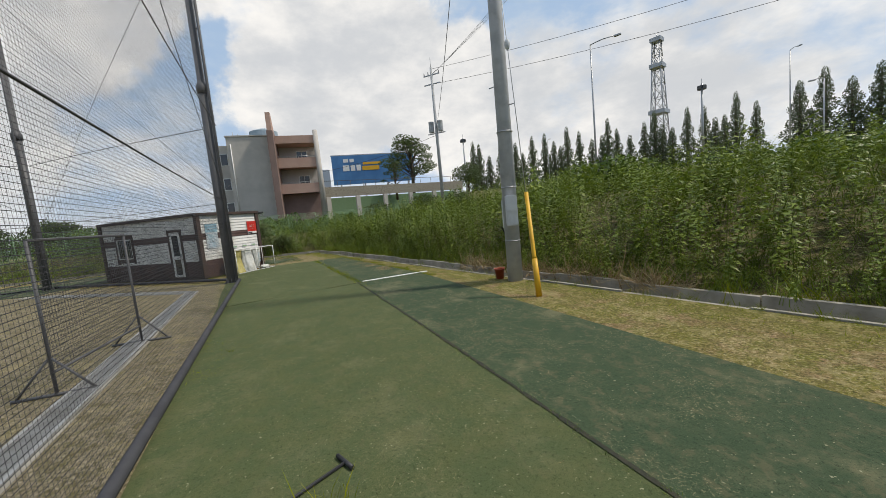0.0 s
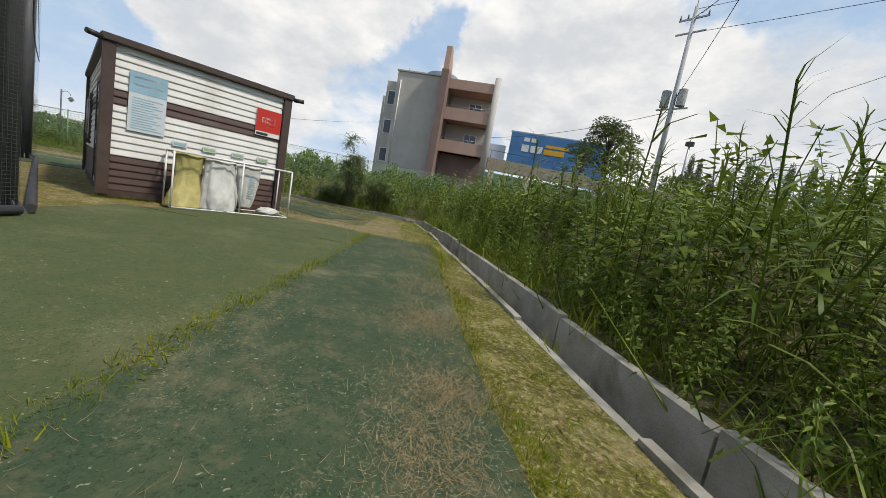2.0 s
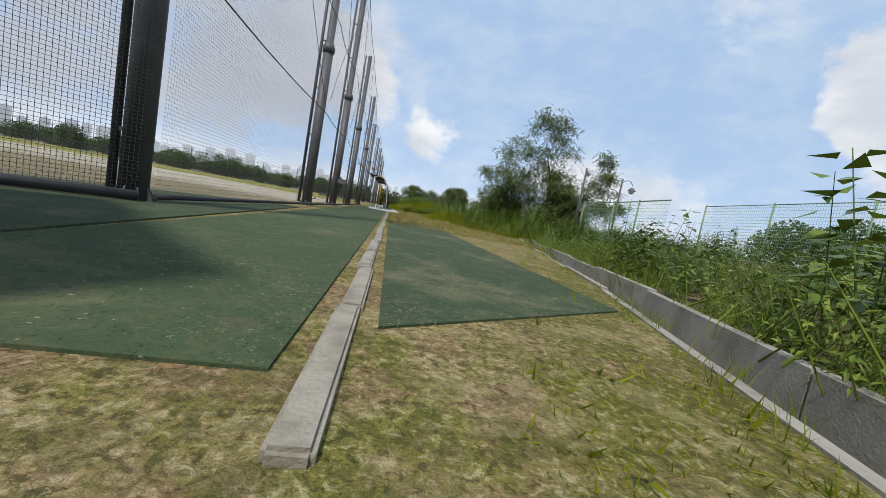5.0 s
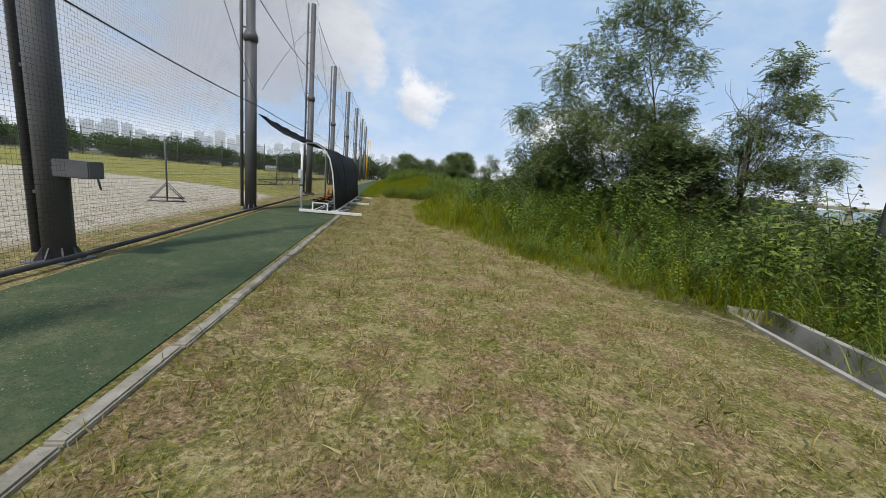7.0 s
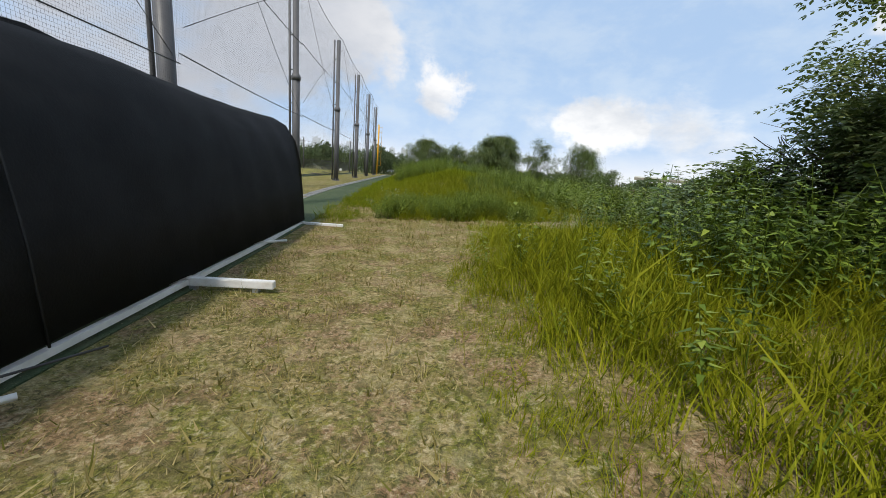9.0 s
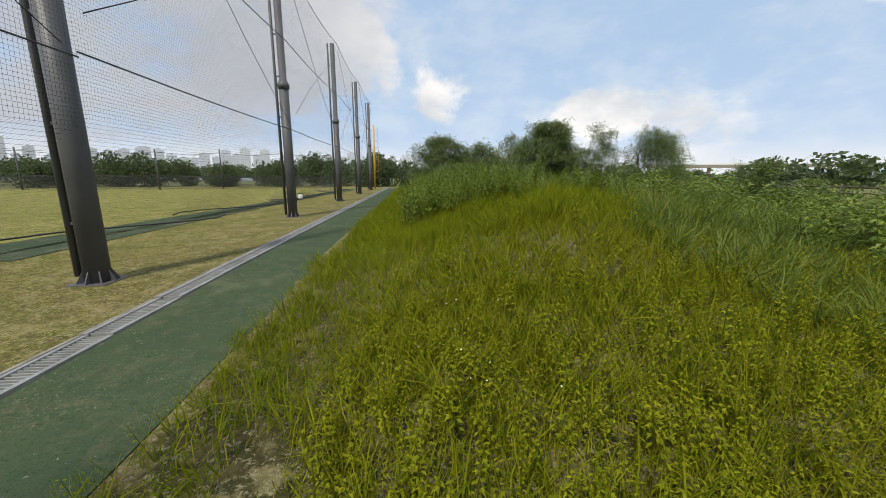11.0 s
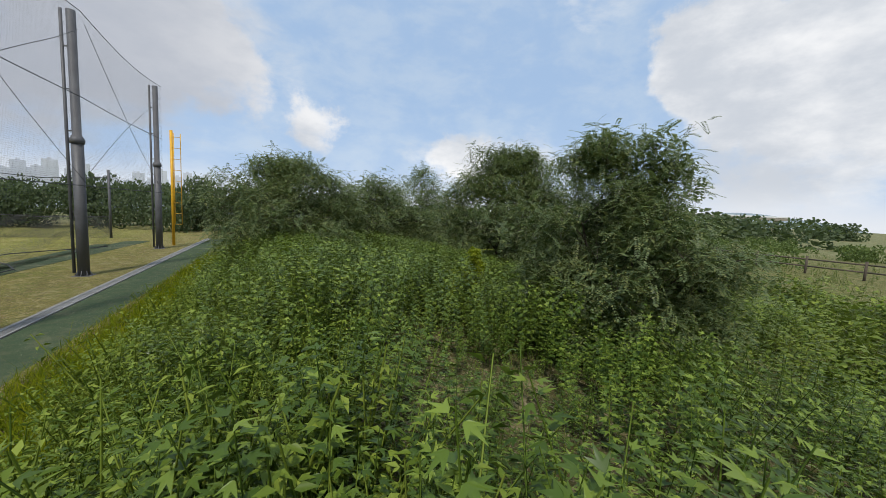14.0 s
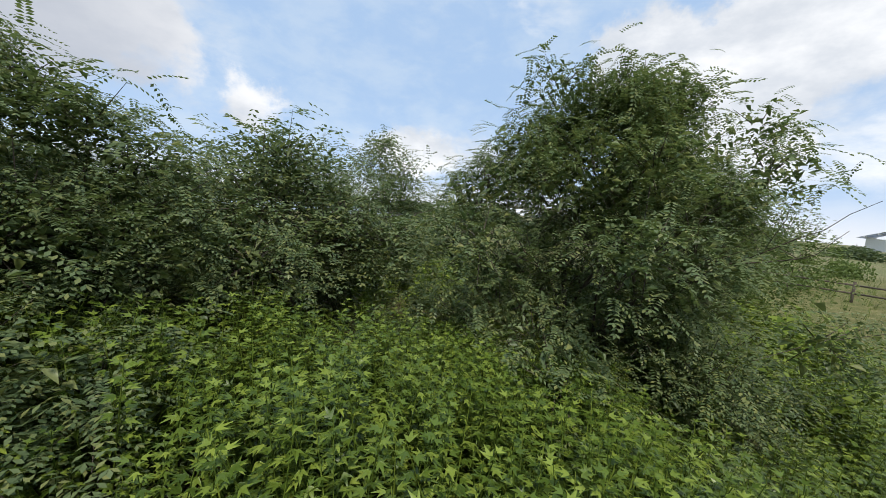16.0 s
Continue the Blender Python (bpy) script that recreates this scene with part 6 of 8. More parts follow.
def sack(u, v, girths, h, mat, label, seed, deep=0.62, z0=0.03, slump=(0.0, 0.0)):
    """A limp plastic sack: a pleated, crumpled skin whose girth changes from its foot to its rim."""
    rng = np.random.default_rng(seed)
    bm = bmesh.new()
    n, k = 44, 26
    rings = []
    ph = rng.uniform(0, 6.28, 8)
    for i in range(k + 1):
        t = i / k
        base = float(np.interp(t, np.linspace(0, 1, len(girths)), girths))
        ring = []
        for j in range(n):
            a = 6.2832 * j / n
            pleat = 0.055 * math.sin(9 * a + ph[0] + 1.2 * math.sin(3 * t + ph[5])) * (0.35 + 0.65 * t) + 0.03 * math.sin(15 * a + ph[1] + 2 * t)
            crumple = 0.06 * math.sin(3 * a + ph[2] + 5 * t) + 0.035 * math.sin(6 * a - 13 * t + ph[3]) + 0.022 * math.sin(11 * a + 21 * t + ph[4])
            r = base * (1 + pleat + crumple * (1.25 - t))
            x = r * math.cos(a) + slump[0] * (1 - t) ** 2
            y = deep * r * math.sin(a) + slump[1] * (1 - t) ** 2
            ring.append(bm.verts.new((x, y, h * t * (1 + 0.015 * math.sin(2 * a + ph[6])))))
        rings.append(ring)
    for a, b in zip(rings, rings[1:]):
        for j in range(n):
            bm.faces.new((a[j], a[(j + 1) % n], b[(j + 1) % n], b[j])).smooth = True
    bm.faces.new(rings[0][::-1])
    top = bm.verts.new((0, 0, h * 0.86))
    for j in range(n):
        bm.faces.new((rings[-1][j], rings[-1][(j + 1) % n], top))
    root = hut_thing("rubbish_sack", u, v, z0, label=label, category="sack", group="sacks in the rack")
    part("skin", bm, mat, root)
    cuff = bmesh.new()
    tube(cuff, [(girths[-1] * 1.04 * math.cos(6.2832 * j / 20), deep * girths[-1] * 1.04 * math.sin(6.2832 * j / 20), h - 0.02 + 0.012 * math.sin(5 * j)) for j in range(21)], 0.022, 6)
    part("folded_rim", cuff, mat, root)
    return root


sack(-1.84, -0.50, (0.33, 0.29, 0.22, 0.19, 0.21, 0.25), 0.99, M["sack_yellow"], "crumpled translucent yellow rubbish sack", 1, 0.6, slump=(-0.06, -0.10))
sack(-1.34, -0.52, (0.34, 0.36, 0.33, 0.29, 0.26, 0.25), 0.97, M["sack_white"], "full crumpled white rubbish sack", 2, 0.7, slump=(0.0, -0.06))
tall_sack = sack(-0.82, -0.56, (0.10, 0.15, 0.18, 0.21, 0.22, 0.23), 0.86, M["sack_white"], "tall limp white printed sack", 3, 0.42, 0.13)
for i in range(9):
    part("print", boxed(0.0, 0.13 - 0.02 * (i % 3), -0.112, -0.104, 0.26 + i * 0.045, 0.275 + i * 0.045), M["blue_poster"], tall_sack)
sack(-0.32, -0.45, (0.20, 0.24, 0.22, 0.14), 0.13, M["sack_white"], "flat white plastic bag on the ground", 4, 0.75)


def air_conditioner():
    root = hut_thing("air_conditioner", 0.42, 2.62, 0.09, 90, label="white outdoor air conditioner unit on blocks beside a hut", category="air conditioner")
    # width runs along the wall; the fan faces away from it (-y)
    w, d, h = 0.80, 0.30, 0.55
    part("casing", boxed(-w / 2, w / 2, -d / 2, d / 2, 0, h, 0.018), M["white_paint"], root)
    part("lid", boxed(-w / 2 - 0.008, w / 2 + 0.008, -d / 2 - 0.008, d / 2 + 0.008, h - 0.02, h + 0.012, 0.008), M["white_paint"], root)
    cx, cz, r = -0.12, 0.27, 0.225
    disc = bmesh.new()
    bmesh.ops.create_cone(disc, cap_ends=True, segments=40, radius1=r, radius2=r, depth=0.01, matrix=Matrix.Translation((cx, -d / 2 - 0.002, cz)) @ Matrix.Rotation(radians(90), 4, "X"))
    part("fan_well", disc, M["black"], root)
    grille = bmesh.new()
    for q in range(1, 9):
        rr = r * q / 8
        tube(grille, [(cx + rr * math.cos(a), -d / 2 - 0.014, cz + rr * math.sin(a)) for a in np.linspace(0, 6.2832, 33)], 0.0035, 4, False)
    for q in range(40):
        a = 6.2832 * q / 40
        tube(grille, [(cx + 0.05 * math.cos(a), -d / 2 - 0.012, cz + 0.05 * math.sin(a)), (cx + r * math.cos(a + 0.35), -d / 2 - 0.012, cz + r * math.sin(a + 0.35))], 0.0025, 4, False)
    part("fan_grille", grille, M["white_paint"], root)
    hub = bmesh.new()
    bmesh.ops.create_cone(hub, cap_ends=True, segments=24, radius1=0.055, radius2=0.05, depth=0.012, matrix=Matrix.Translation((cx, -d / 2 - 0.016, cz)) @ Matrix.Rotation(radians(90), 4, "X"))
    part("hub", hub, M["white_paint"], root)
    bad = bmesh.new()
    bmesh.ops.create_cone(bad, cap_ends=True, segments=28, radius1=0.075, radius2=0.075, depth=0.006, matrix=Matrix.Translation((0.27, -d / 2 - 0.002, 0.40)) @ Matrix.Diagonal((1, 1, 0.45, 1)) @ Matrix.Rotation(radians(90), 4, "X"))
    part("badge", bad, plain("badge_blue", (0.03, 0.07, 0.30), (0.03, 0.06, 0.26), 5, 0.4, 0.0), root)
    for i in range(3):
        part("print", boxed(0.20 + i * 0.05, 0.235 + i * 0.05, -d / 2 - 0.004, -d / 2 + 0.001, 0.30, 0.335), M["red_sign"], root)
    for i in range(5):
        for j in range(2):
            part("side_slot", boxed(-w / 2 - 0.003, -w / 2 + 0.002, -0.12 + j * 0.12, -0.02 + j * 0.12, 0.06 + i * 0.092, 0.125 + i * 0.092), M["black"], root)
    for x in (-0.3, 0.28):
        part("support_block", boxed(x - 0.09, x + 0.09, -0.2, 0.18, -0.1, 0.0, 0.01), M["kerb"], root)


air_conditioner()


def pot(name, at, r, h, mat, label):
    root = thing(name, at, 0, label, "pot")
    bm = bmesh.new()
    prof = [(0, 0.0), (r * 0.72, 0.0), (r * 0.95, h * 0.88), (r * 1.05, h * 0.88), (r * 1.08, h), (r * 0.98, h), (r * 0.92, h * 0.9), (r * 0.7, 0.03), (0, 0.03)]
    rings = [[bm.verts.new((q * math.cos(6.2832 * j / 24), q * math.sin(6.2832 * j / 24), z)) for j in range(24)] for q, z in prof[1:-1]]
    for a, b in zip(rings, rings[1:]):
        for j in range(24):
            bm.faces.new((a[j], a[(j + 1) % 24], b[(j + 1) % 24], b[j])).smooth = True
    bm.faces.new(rings[0][::-1]), bm.faces.new(rings[-1])
    part("pot_body", bm, mat, root)
    soil = bmesh.new()
    bmesh.ops.create_cone(soil, cap_ends=True, segments=20, radius1=r * 0.8, radius2=r * 0.85, depth=0.02, matrix=Matrix.Translation((0, 0, h * 0.6)))
    part("soil", soil, M["bark"], root)


w = HUT @ Vector((0.55, 3.30, 0.02))
pot("plant_pot", (w.x, w.y, 0.01), 0.17, 0.30, M["terracotta"], "red plastic plant pot beside a hut")
pot("plant_pot", (-16.1, -24.3, 0.01), 0.13, 0.26, M["terracotta"], "brown plastic plant pot beside a utility pole")


# ---------------------------------------------------------------- poles by the drain
def utility_pole():
    root = thing("utility_pole", (-16.55, -24.42, -0.05), 20, "grey concrete utility pole with two meter boxes", "utility pole")
    part("shaft", tubed([(0, 0, 0), (0, 0, 6), (0, 0, 12.5)], [0.185, 0.16, 0.125], 18), M["pole_concrete"], root)
    part("conduit", tubed([(0.165, -0.10, 0), (0.155, -0.1, 1.3)], 0.06, 10), M["box_grey"], root)
    for ang, z, dz, wide in ((30, 1.42, 0.62, 0.30), (205, 1.50, 0.62, 0.26)):
        bx = new("meter_box")
        bx.parent = root
        bx.matrix_basis = pose(0, 0, 0, 0, 0, ang - 80)
        part("case", boxed(0.16, 0.36, -wide / 2, wide / 2, z - 0.1, z + dz, 0.02), M["box_grey"], bx)
        part("case_lid", boxed(0.355, 0.385, -wide / 2 + 0.01, wide / 2 - 0.01, z + 0.24, z + dz - 0.01, 0.01), M["box_grey"], bx)
        if ang < 100:
            part("meter_window", boxed(0.384, 0.392, -0.02, 0.11, z + 0.34, z + dz - 0.06), M["black"], bx)
    part("cable", tubed([(0.19, 0.13, 1.38), (0.21, -0.02, 1.2), (0.14, -0.17, 1.05), (0.0, -0.2, 1.02)], 0.018, 6), M["black"], root)
    for z in (1.02, 2.05, 2.3, 3.6):
        part("band", tubed([(0, 0, z), (0, 0, z + 0.025)], 0.188, 18), M["steel"], root)
    lab = bmesh.new()
    for i in range(5):
        box(lab, -0.04, 0.04, -0.196, -0.187, 2.1 + i * 0.04, 2.12 + i * 0.04)
    part("label_print", lab, M["black"], root)
    part("step_bolt", tubed([(-0.17, 0, 4.2), (-0.32, 0, 4.2)], 0.012, 6), M["steel"], root)
    part("step_bolt", tubed([(0.17, 0, 4.7), (0.32, 0, 4.7)], 0.012, 6), M["steel"], root)


utility_pole()
gw = thing("guy_wire", label="steel guy wire with a round insulator", category="cable")
gw_a, gw_b = Vector((-16.55, -24.42, 9.5)), Vector((-17.97, -23.70, 1.2))
part("wire", tubed([gw_a, gw_b], 0.008, 6), M["steel"], gw)
mid = gw_a.lerp(gw_b, 0.52)
ins = bmesh.new()
bmesh.ops.create_uvsphere(ins, u_segments=14, v_segments=10, radius=0.075, matrix=Matrix.Translation(mid) @ Matrix.Diagonal((0.8, 0.8, 1.5, 1)))
part("insulator", ins, M["box_grey"], gw)
yg = thing("yellow_guard", (-18.18, -23.6, 0.0), 0, "bright yellow plastic guard round a guy wire", "guard")
d_ = (gw_a - gw_b).normalized()
part("sleeve", tubed([(0, 0, 0), Vector((0, 0, 0)) + d_ * 0.75], [0.06, 0.055], 12), M["yellow"], yg)
part("upper_sleeve", tubed([d_ * 0.75, d_ * 0.80, d_ * 2.1], [0.055, 0.042, 0.042], 12), M["yellow"], yg)

# small rake left on the turf
rk = thing("ground_rake", (-20.76, -19.06, 0.03), -70, "dark metal T-shaped tool lying on turf", "rake")
part("handle", tubed([(0, 0, 0.0), (-1.2, 0.0, 0.0)], 0.012, 6), M["black"], rk)
part("crossbar", tubed([(0, -0.1, 0.0), (0.02, 0.12, 0.0)], 0.018, 8), M["black"], rk)


# ---------------------------------------------------------------- screens and dugout
def field_screen(x, y, turn, wide, tall, label):
    root = thing("field_screen", (x, y, H(x, y)), turn, label, "screen", "net screens on the field")
    for s in (-wide / 2, wide / 2):
        part("upright", tubed([(s, 0, 0.02), (s, 0, tall)], 0.02, 8), M["pole"], root)
        part("foot", tubed([(s, -0.45, 0.02), (s, 0.45, 0.02)], 0.02, 8), M["pole"], root)
        part("brace", tubed([(s, -0.4, 0.03), (s, 0, 0.5)], 0.014, 6), M["pole"], root)
        part("brace", tubed([(s, 0.4, 0.03), (s, 0, 0.5)], 0.014, 6), M["pole"], root)
    for z in (0.3, tall):
        part("rail", tubed([(-wide / 2, 0, z), (wide / 2, 0, z)], 0.02, 8), M["pole"], root)
    cell, c = 0.05, 0.0028
    parts = []
    xs, zs = np.arange(-wide / 2, wide / 2, cell), np.arange(0.3, tall, cell)
    v = np.array([[(q - c, 0, 0.3), (q + c, 0, 0.3), (q + c, 0, tall), (q - c, 0, tall)] for q in xs]).reshape(-1, 3)
    parts.append((v, np.arange(len(v)).reshape(-1, 4)))
    v = np.array([[(-wide / 2, 0, q - c), (wide / 2, 0, q - c), (wide / 2, 0, q + c), (-wide / 2, 0, q + c)] for q in zs]).reshape(-1, 3)
    parts.append((v, np.arange(len(v)).reshape(-1, 4)))
    v, f = join(parts)
    link("netting", fast_mesh("netting", v, f), M["net"], root)
    return root


field_screen(-16.1, -16.65, -13, 2.15, 1.95, "black tube-framed net screen on A-shaped feet")
field_screen(-2.5, 8.1, 118, 1.1, 1.75, "narrow black tube-framed net screen on a field")
field_screen(-2.3, 20.0, 70, 1.6, 1.75, "black tube-framed net screen on a field")


def dugout():
    g = H(2.3, 9.0) - 0.02
    root = thing("dugout_shelter", (0, 0, g), 0, "team shelter of black shade cloth over a white tube frame", "shelter")
    hoop = [(1.47, 2.02), (1.62, 2.1), (1.85, 2.1), (2.08, 1.98), (2.26, 1.7), (2.36, 1.3), (2.42, 0.8), (2.46, 0.15)]
    ys = (7.55, 11.7, 15.6)
    for y in ys:
        part("post", tubed([(1.47, y, 0.08), (1.47, y, 2.02)], 0.035, 10), M["white_paint"], root)
        part("hoop", tubed([(x, y, z) for x, z in hoop], 0.022, 8), M["white_paint"], root)
        part("base_beam", boxed(1.42, 3.28, y - 0.04, y + 0.04, 0.06, 0.14, 0.006), M["white_paint"], root)
        for x in (1.5, 2.5, 3.1):
            part("foot", boxed(x - 0.03, x + 0.03, y - 0.03, y + 0.03, 0.0, 0.07), M["steel"], root)
    # bench frame under the seats and loose bars at its open end
    for x in (1.80, 2.24):
        part("bench_rail", boxed(x - 0.02, x + 0.02, 7.58, 15.5, 0.33, 0.37), M["white_paint"], root)
        for y in (7.6, 9.6, 11.6, 13.6, 15.4):
            part("bench_leg", boxed(x - 0.02, x + 0.02, y - 0.02, y + 0.02, 0.10, 0.33), M["white_paint"], root)
    for y in (7.6, 9.6, 11.6, 13.6, 15.4):
        part("bench_crossbar", boxed(1.82, 2.22, y - 0.018, y + 0.018, 0.334, 0.366), M["white_paint"], root)
    part("bench_brace", tubed([(1.82, 7.6, 0.12), (2.22, 7.6, 0.33)], 0.012, 6), M["white_paint"], root)
    part("brace", tubed([(2.46, 7.6, 0.12), (2.75, 8.75, 0.10)], 0.028, 8), M["white_paint"], root)
    part("brace", tubed([(2.30, 7.9, 0.12), (2.62, 8.0, 0.12)], 0.024, 8), M["white_paint"], root)
    part("post_clip", boxed(1.415, 1.525, 7.50, 7.60, 0.82, 0.87, 0.01), M["black"], root)
    part("switch_box", boxed(1.40, 1.50, 7.42, 7.5, 1.05, 1.3, 0.01), M["box_grey"], root)
    for x in (1.95, 2.45):
        part("floor_rail", boxed(x - 0.025, x + 0.025, 7.6, 15.55, 0.07, 0.12), M["white_paint"], root)
    for y in (9.5, 13.6):
        part("brace", tubed([(1.95, y - 0.5, 0.12), (2.7, y + 0.3, 0.1)], 0.02, 6), M["white_paint"], root)
    # cloth back with ripples between the hoops
    bm = bmesh.new()
    rows = []
    ny = 40
    for j in range(ny + 1):
        y = 7.5 + (15.7 - 7.5) * j / ny
        sag = 0.05 * math.sin(math.pi * ((y - 7.5) % 4.1) / 4.1)
        row = []
        for x, z in hoop[1:]:
            rip = 0.012 * math.sin(y * 7 + z * 3)
            row.append((x + 0.03 + rip, y, z + 0.02 - sag * (z > 1.5)))
        rows.append(row)
    # sail: upper edge runs from the net pole down to the far end of the shelter
    full = []
    for j, row in enumerate(rows):
        t = j / ny
        tip = Vector((0.25, 7.5, 2.75 - g)).lerp(Vector((1.45, 15.7, 2.12)), t ** 0.8)
        first = Vector(row[0])
        sail = [tip.lerp(first, q) - Vector((0, 0, 0.18 * math.sin(math.pi * q) * (1 - t))) for q in (0.0, 0.25, 0.5, 0.75)]
        for q, s in enumerate(sail):
            s.y = row[0][1]
            s.z += 0.02 * math.sin(row[0][1] * 9) * (1 - q / 4)
        full.append([bm.verts.new(s) for s in sail] + [bm.verts.new(r) for r in row])
    for a, b in zip(full, full[1:]):
        for i in range(len(a) - 1):
            bm.faces.new((a[i], a[i + 1], b[i + 1], b[i])).smooth = True
    bmesh.ops.solidify(bm, geom=bm.faces[:], thickness=0.006)
    part("shade_cloth", bm, M["tarp"], root)
    part("drape_rope", tubed([(2.05, 7.6, 2.03), (2.38, 8.2, 1.45), (2.52, 8.9, 0.75), (2.62, 9.6, 0.25), (2.75, 10.3, 0.12)], 0.008, 5), M["rope"], root)
    part("seam", tubed([(hx + 0.045, 10.2, hz) for hx, hz in hoop[1:]], 0.008, 5), M["tarp"], root)
    for i in range(8):
        y = 7.86 + i * 0.95
        st = new("seat")
        st.parent = root
        st.matrix_basis = pose(2.02, y, 0)
        sh = bmesh.new()
        prof = [(-0.27, 0.385), (-0.25, 0.43), (-0.06, 0.41), (0.1, 0.42), (0.16, 0.5), (0.2, 0.74), (0.22, 0.84)]
        r0 = [[sh.verts.new((x, yy, z)) for x, z in prof] for yy in (-0.21, 0.21)]
        for q in range(len(prof) - 1):
            sh.faces.new((r0[0][q], r0[0][q + 1], r0[1][q + 1], r0[1][q])).smooth = True
        bmesh.ops.solidify(sh, geom=sh.faces[:], thickness=0.02)
        part("seat_shell", sh, M["orange"], st)
        part("seat_mount", boxed(-0.16, 0.16, -0.12, 0.12, 0.368, 0.395), M["black"], st)


dugout()
pb = thing("pole_box", (0.42, 0.85, H(0.2, 0.85) + 1.0), 0, "small dark metal box fixed to a net pole", "box")
part("case", boxed(-0.12, 0.26, -0.12, 0.12, 0.0, 0.2, 0.01), M["pole"], pb)
part("hook", tubed([(0.26, 0, 0.03), (0.29, 0, -0.12)], 0.012, 6), M["pole"], pb)
pb = thing("pole_light", (0.16, 32.2, H(0.2, 32.2) + 0.62), 0, "small white round fitting on a net pole", "fitting")
part("case", boxed(-0.05, 0.1, -0.08, 0.08, 0.0, 0.16, 0.03), M["white_paint"], pb)


# ---------------------------------------------------------------- wire fences
def wire_fence(points, tall, label, mesh=0.075, wire=0.008, step=2.0):
    root = thing("wire_fence", label=label, category="fence", group="green wire fences")
    pts = [Vector(p) for p in points]
    prev = None
    for a, b in zip(pts, pts[1:]):
        n = max(1, round((b - a).length / step))
        for i in range(n):
            p, q = a.lerp(b, i / n), a.lerp(b, (i + 1) / n)
            part("post", tubed([p - Vector((0, 0, 0.4)), p + Vector((0, 0, tall + 0.06))], 0.03, 8), M["fence_post"], root)
            part("top_rail", tubed([p + Vector((0, 0, tall)), q + Vector((0, 0, tall))], 0.018, 6), M["fence_post"], root)
            d = q - p
            ln = d.length
            us = np.arange(0, 1, mesh / ln)
            P0, D = np.array(p), np.array(d)
            hv = []
            for u in us:
                c = P0 + D * u
                e = D / ln * wire / 2
                hv += [c - e + (0, 0, 0.05), c + e + (0, 0, 0.05), c + e + (0, 0, tall), c - e + (0, 0, tall)]
            for z in np.arange(0.05, tall, mesh * 1.6):
                hv += [P0 + (0, 0, z), P0 + D + (0, 0, z), P0 + D + (0, 0, z + wire * 1.3), P0 + (0, 0, z + wire * 1.3)]
            hv = np.array(hv)
            link("wire_panel", fast_mesh("wire_panel", hv, np.arange(len(hv)).reshape(-1, 4)), M["fence_green"], root)
    return root


def on(x, y, dz=0.0):
    return (x, y, H(x, y) + dz)


wire_fence([on(11.45, 0.15), on(11.7, -1.8), on(11.6, -5.0)], 2.0, "pale green welded wire fence panels")
wire_fence([on(16.2, -1.5), on(16.5, -7.0), on(17.7, -12.3), on(18.8, -16.0), on(19.8, -21), on(20.4, -27), on(21.2, -34), on(23, -46)], 2.2, "long green wire fence on metal posts", step=2.6)


def lamp_post(x, y, z, tall, turn):
    root = thing("garden_lamp", (x, y, z), turn, "grey lamp post with a hanging lantern", "lamp post")
    part("post", tubed([(0, 0, 0), (0, 0, tall)], 0.04, 8), M["pole"], root)
    part("bracket", tubed([(0, 0, tall - 0.35)] + [(0.22 - 0.22 * math.cos(a), 0, tall - 0.3 + 0.26 * math.sin(a)) for a in np.linspace(0.2, 3.0, 9)], 0.014, 6), M["pole"], root)
    bm = bmesh.new()
    bmesh.ops.create_cone(bm, segments=14, radius1=0.17, radius2=0.05, depth=0.14, cap_ends=True, matrix=Matrix.Translation((0.45, 0, tall - 0.4)))
    part("shade", bm, M["pole"], root)
    gl = bmesh.new()
    bmesh.ops.create_uvsphere(gl, u_segments=12, v_segments=8, radius=0.12, matrix=Matrix.Translation((0.45, 0, tall - 0.5)))
    part("globe", gl, M["white_paint"], root)


lamp_post(12.6, -0.6, H(12.6, -0.6), 3.2, -30)
fl = thing("flood_lamp", on(11.32, 0.35), 0, "grey pole with a tilted flood lamp", "lamp post")
part("post", tubed([(0, 0, 0), (0, 0, 3.6)], 0.045, 8), M["pole"], fl)
bm = bmesh.new()
bmesh.ops.create_cone(bm, segments=16, radius1=0.19, radius2=0.07, depth=0.22, cap_ends=True, matrix=Matrix.Translation((0.14, 0, 3.43)) @ Matrix.Rotation(radians(-50), 4, "Y"))
part("reflector", bm, M["steel"], fl)

# field boundary far behind the net
for i in range(12):
    x = -4.0 - i * 6.2
    y = 62.0 - i * 0.5
    r = thing("boundary_post", (x, y, H(x, y)), 0, "dark post of a low boundary net", "post", "boundary posts")
    part("shaft", tubed([(0, 0, 0), (0, 0, 4.2)], 0.07, 8), M["pole"], r)
rope = thing("boundary_rope", label="thin rope along a row of dark posts", category="rope")
part("line", tubed([(-4.0 - 6.2 * i / 2, 62.0 - 0.25 * i, 3.9 - 0.25 * (i % 2)) for i in range(23)], 0.02, 4), M["rope"], rope)
part("lower_line", tubed([(-4.0 - 6.2 * i / 2, 62.0 - 0.25 * i, 1.5 - 0.1 * (i % 2)) for i in range(23)], 0.02, 4), M["rope"], rope)
bnet = thing("boundary_net", label="low dark net along the field's far edge", category="net")
me_v = np.array([[(-4.0, 62.0, z), (-72.0, 56.5, z), (-72.0, 56.5, z + 0.02), (-4.0, 62.0, z + 0.02)] for z in np.arange(0.1, 1.5, 0.06)]).reshape(-1, 3)
link("mesh", fast_mesh("mesh", me_v, np.arange(len(me_v)).reshape(-1, 4)), M["net"], bnet)
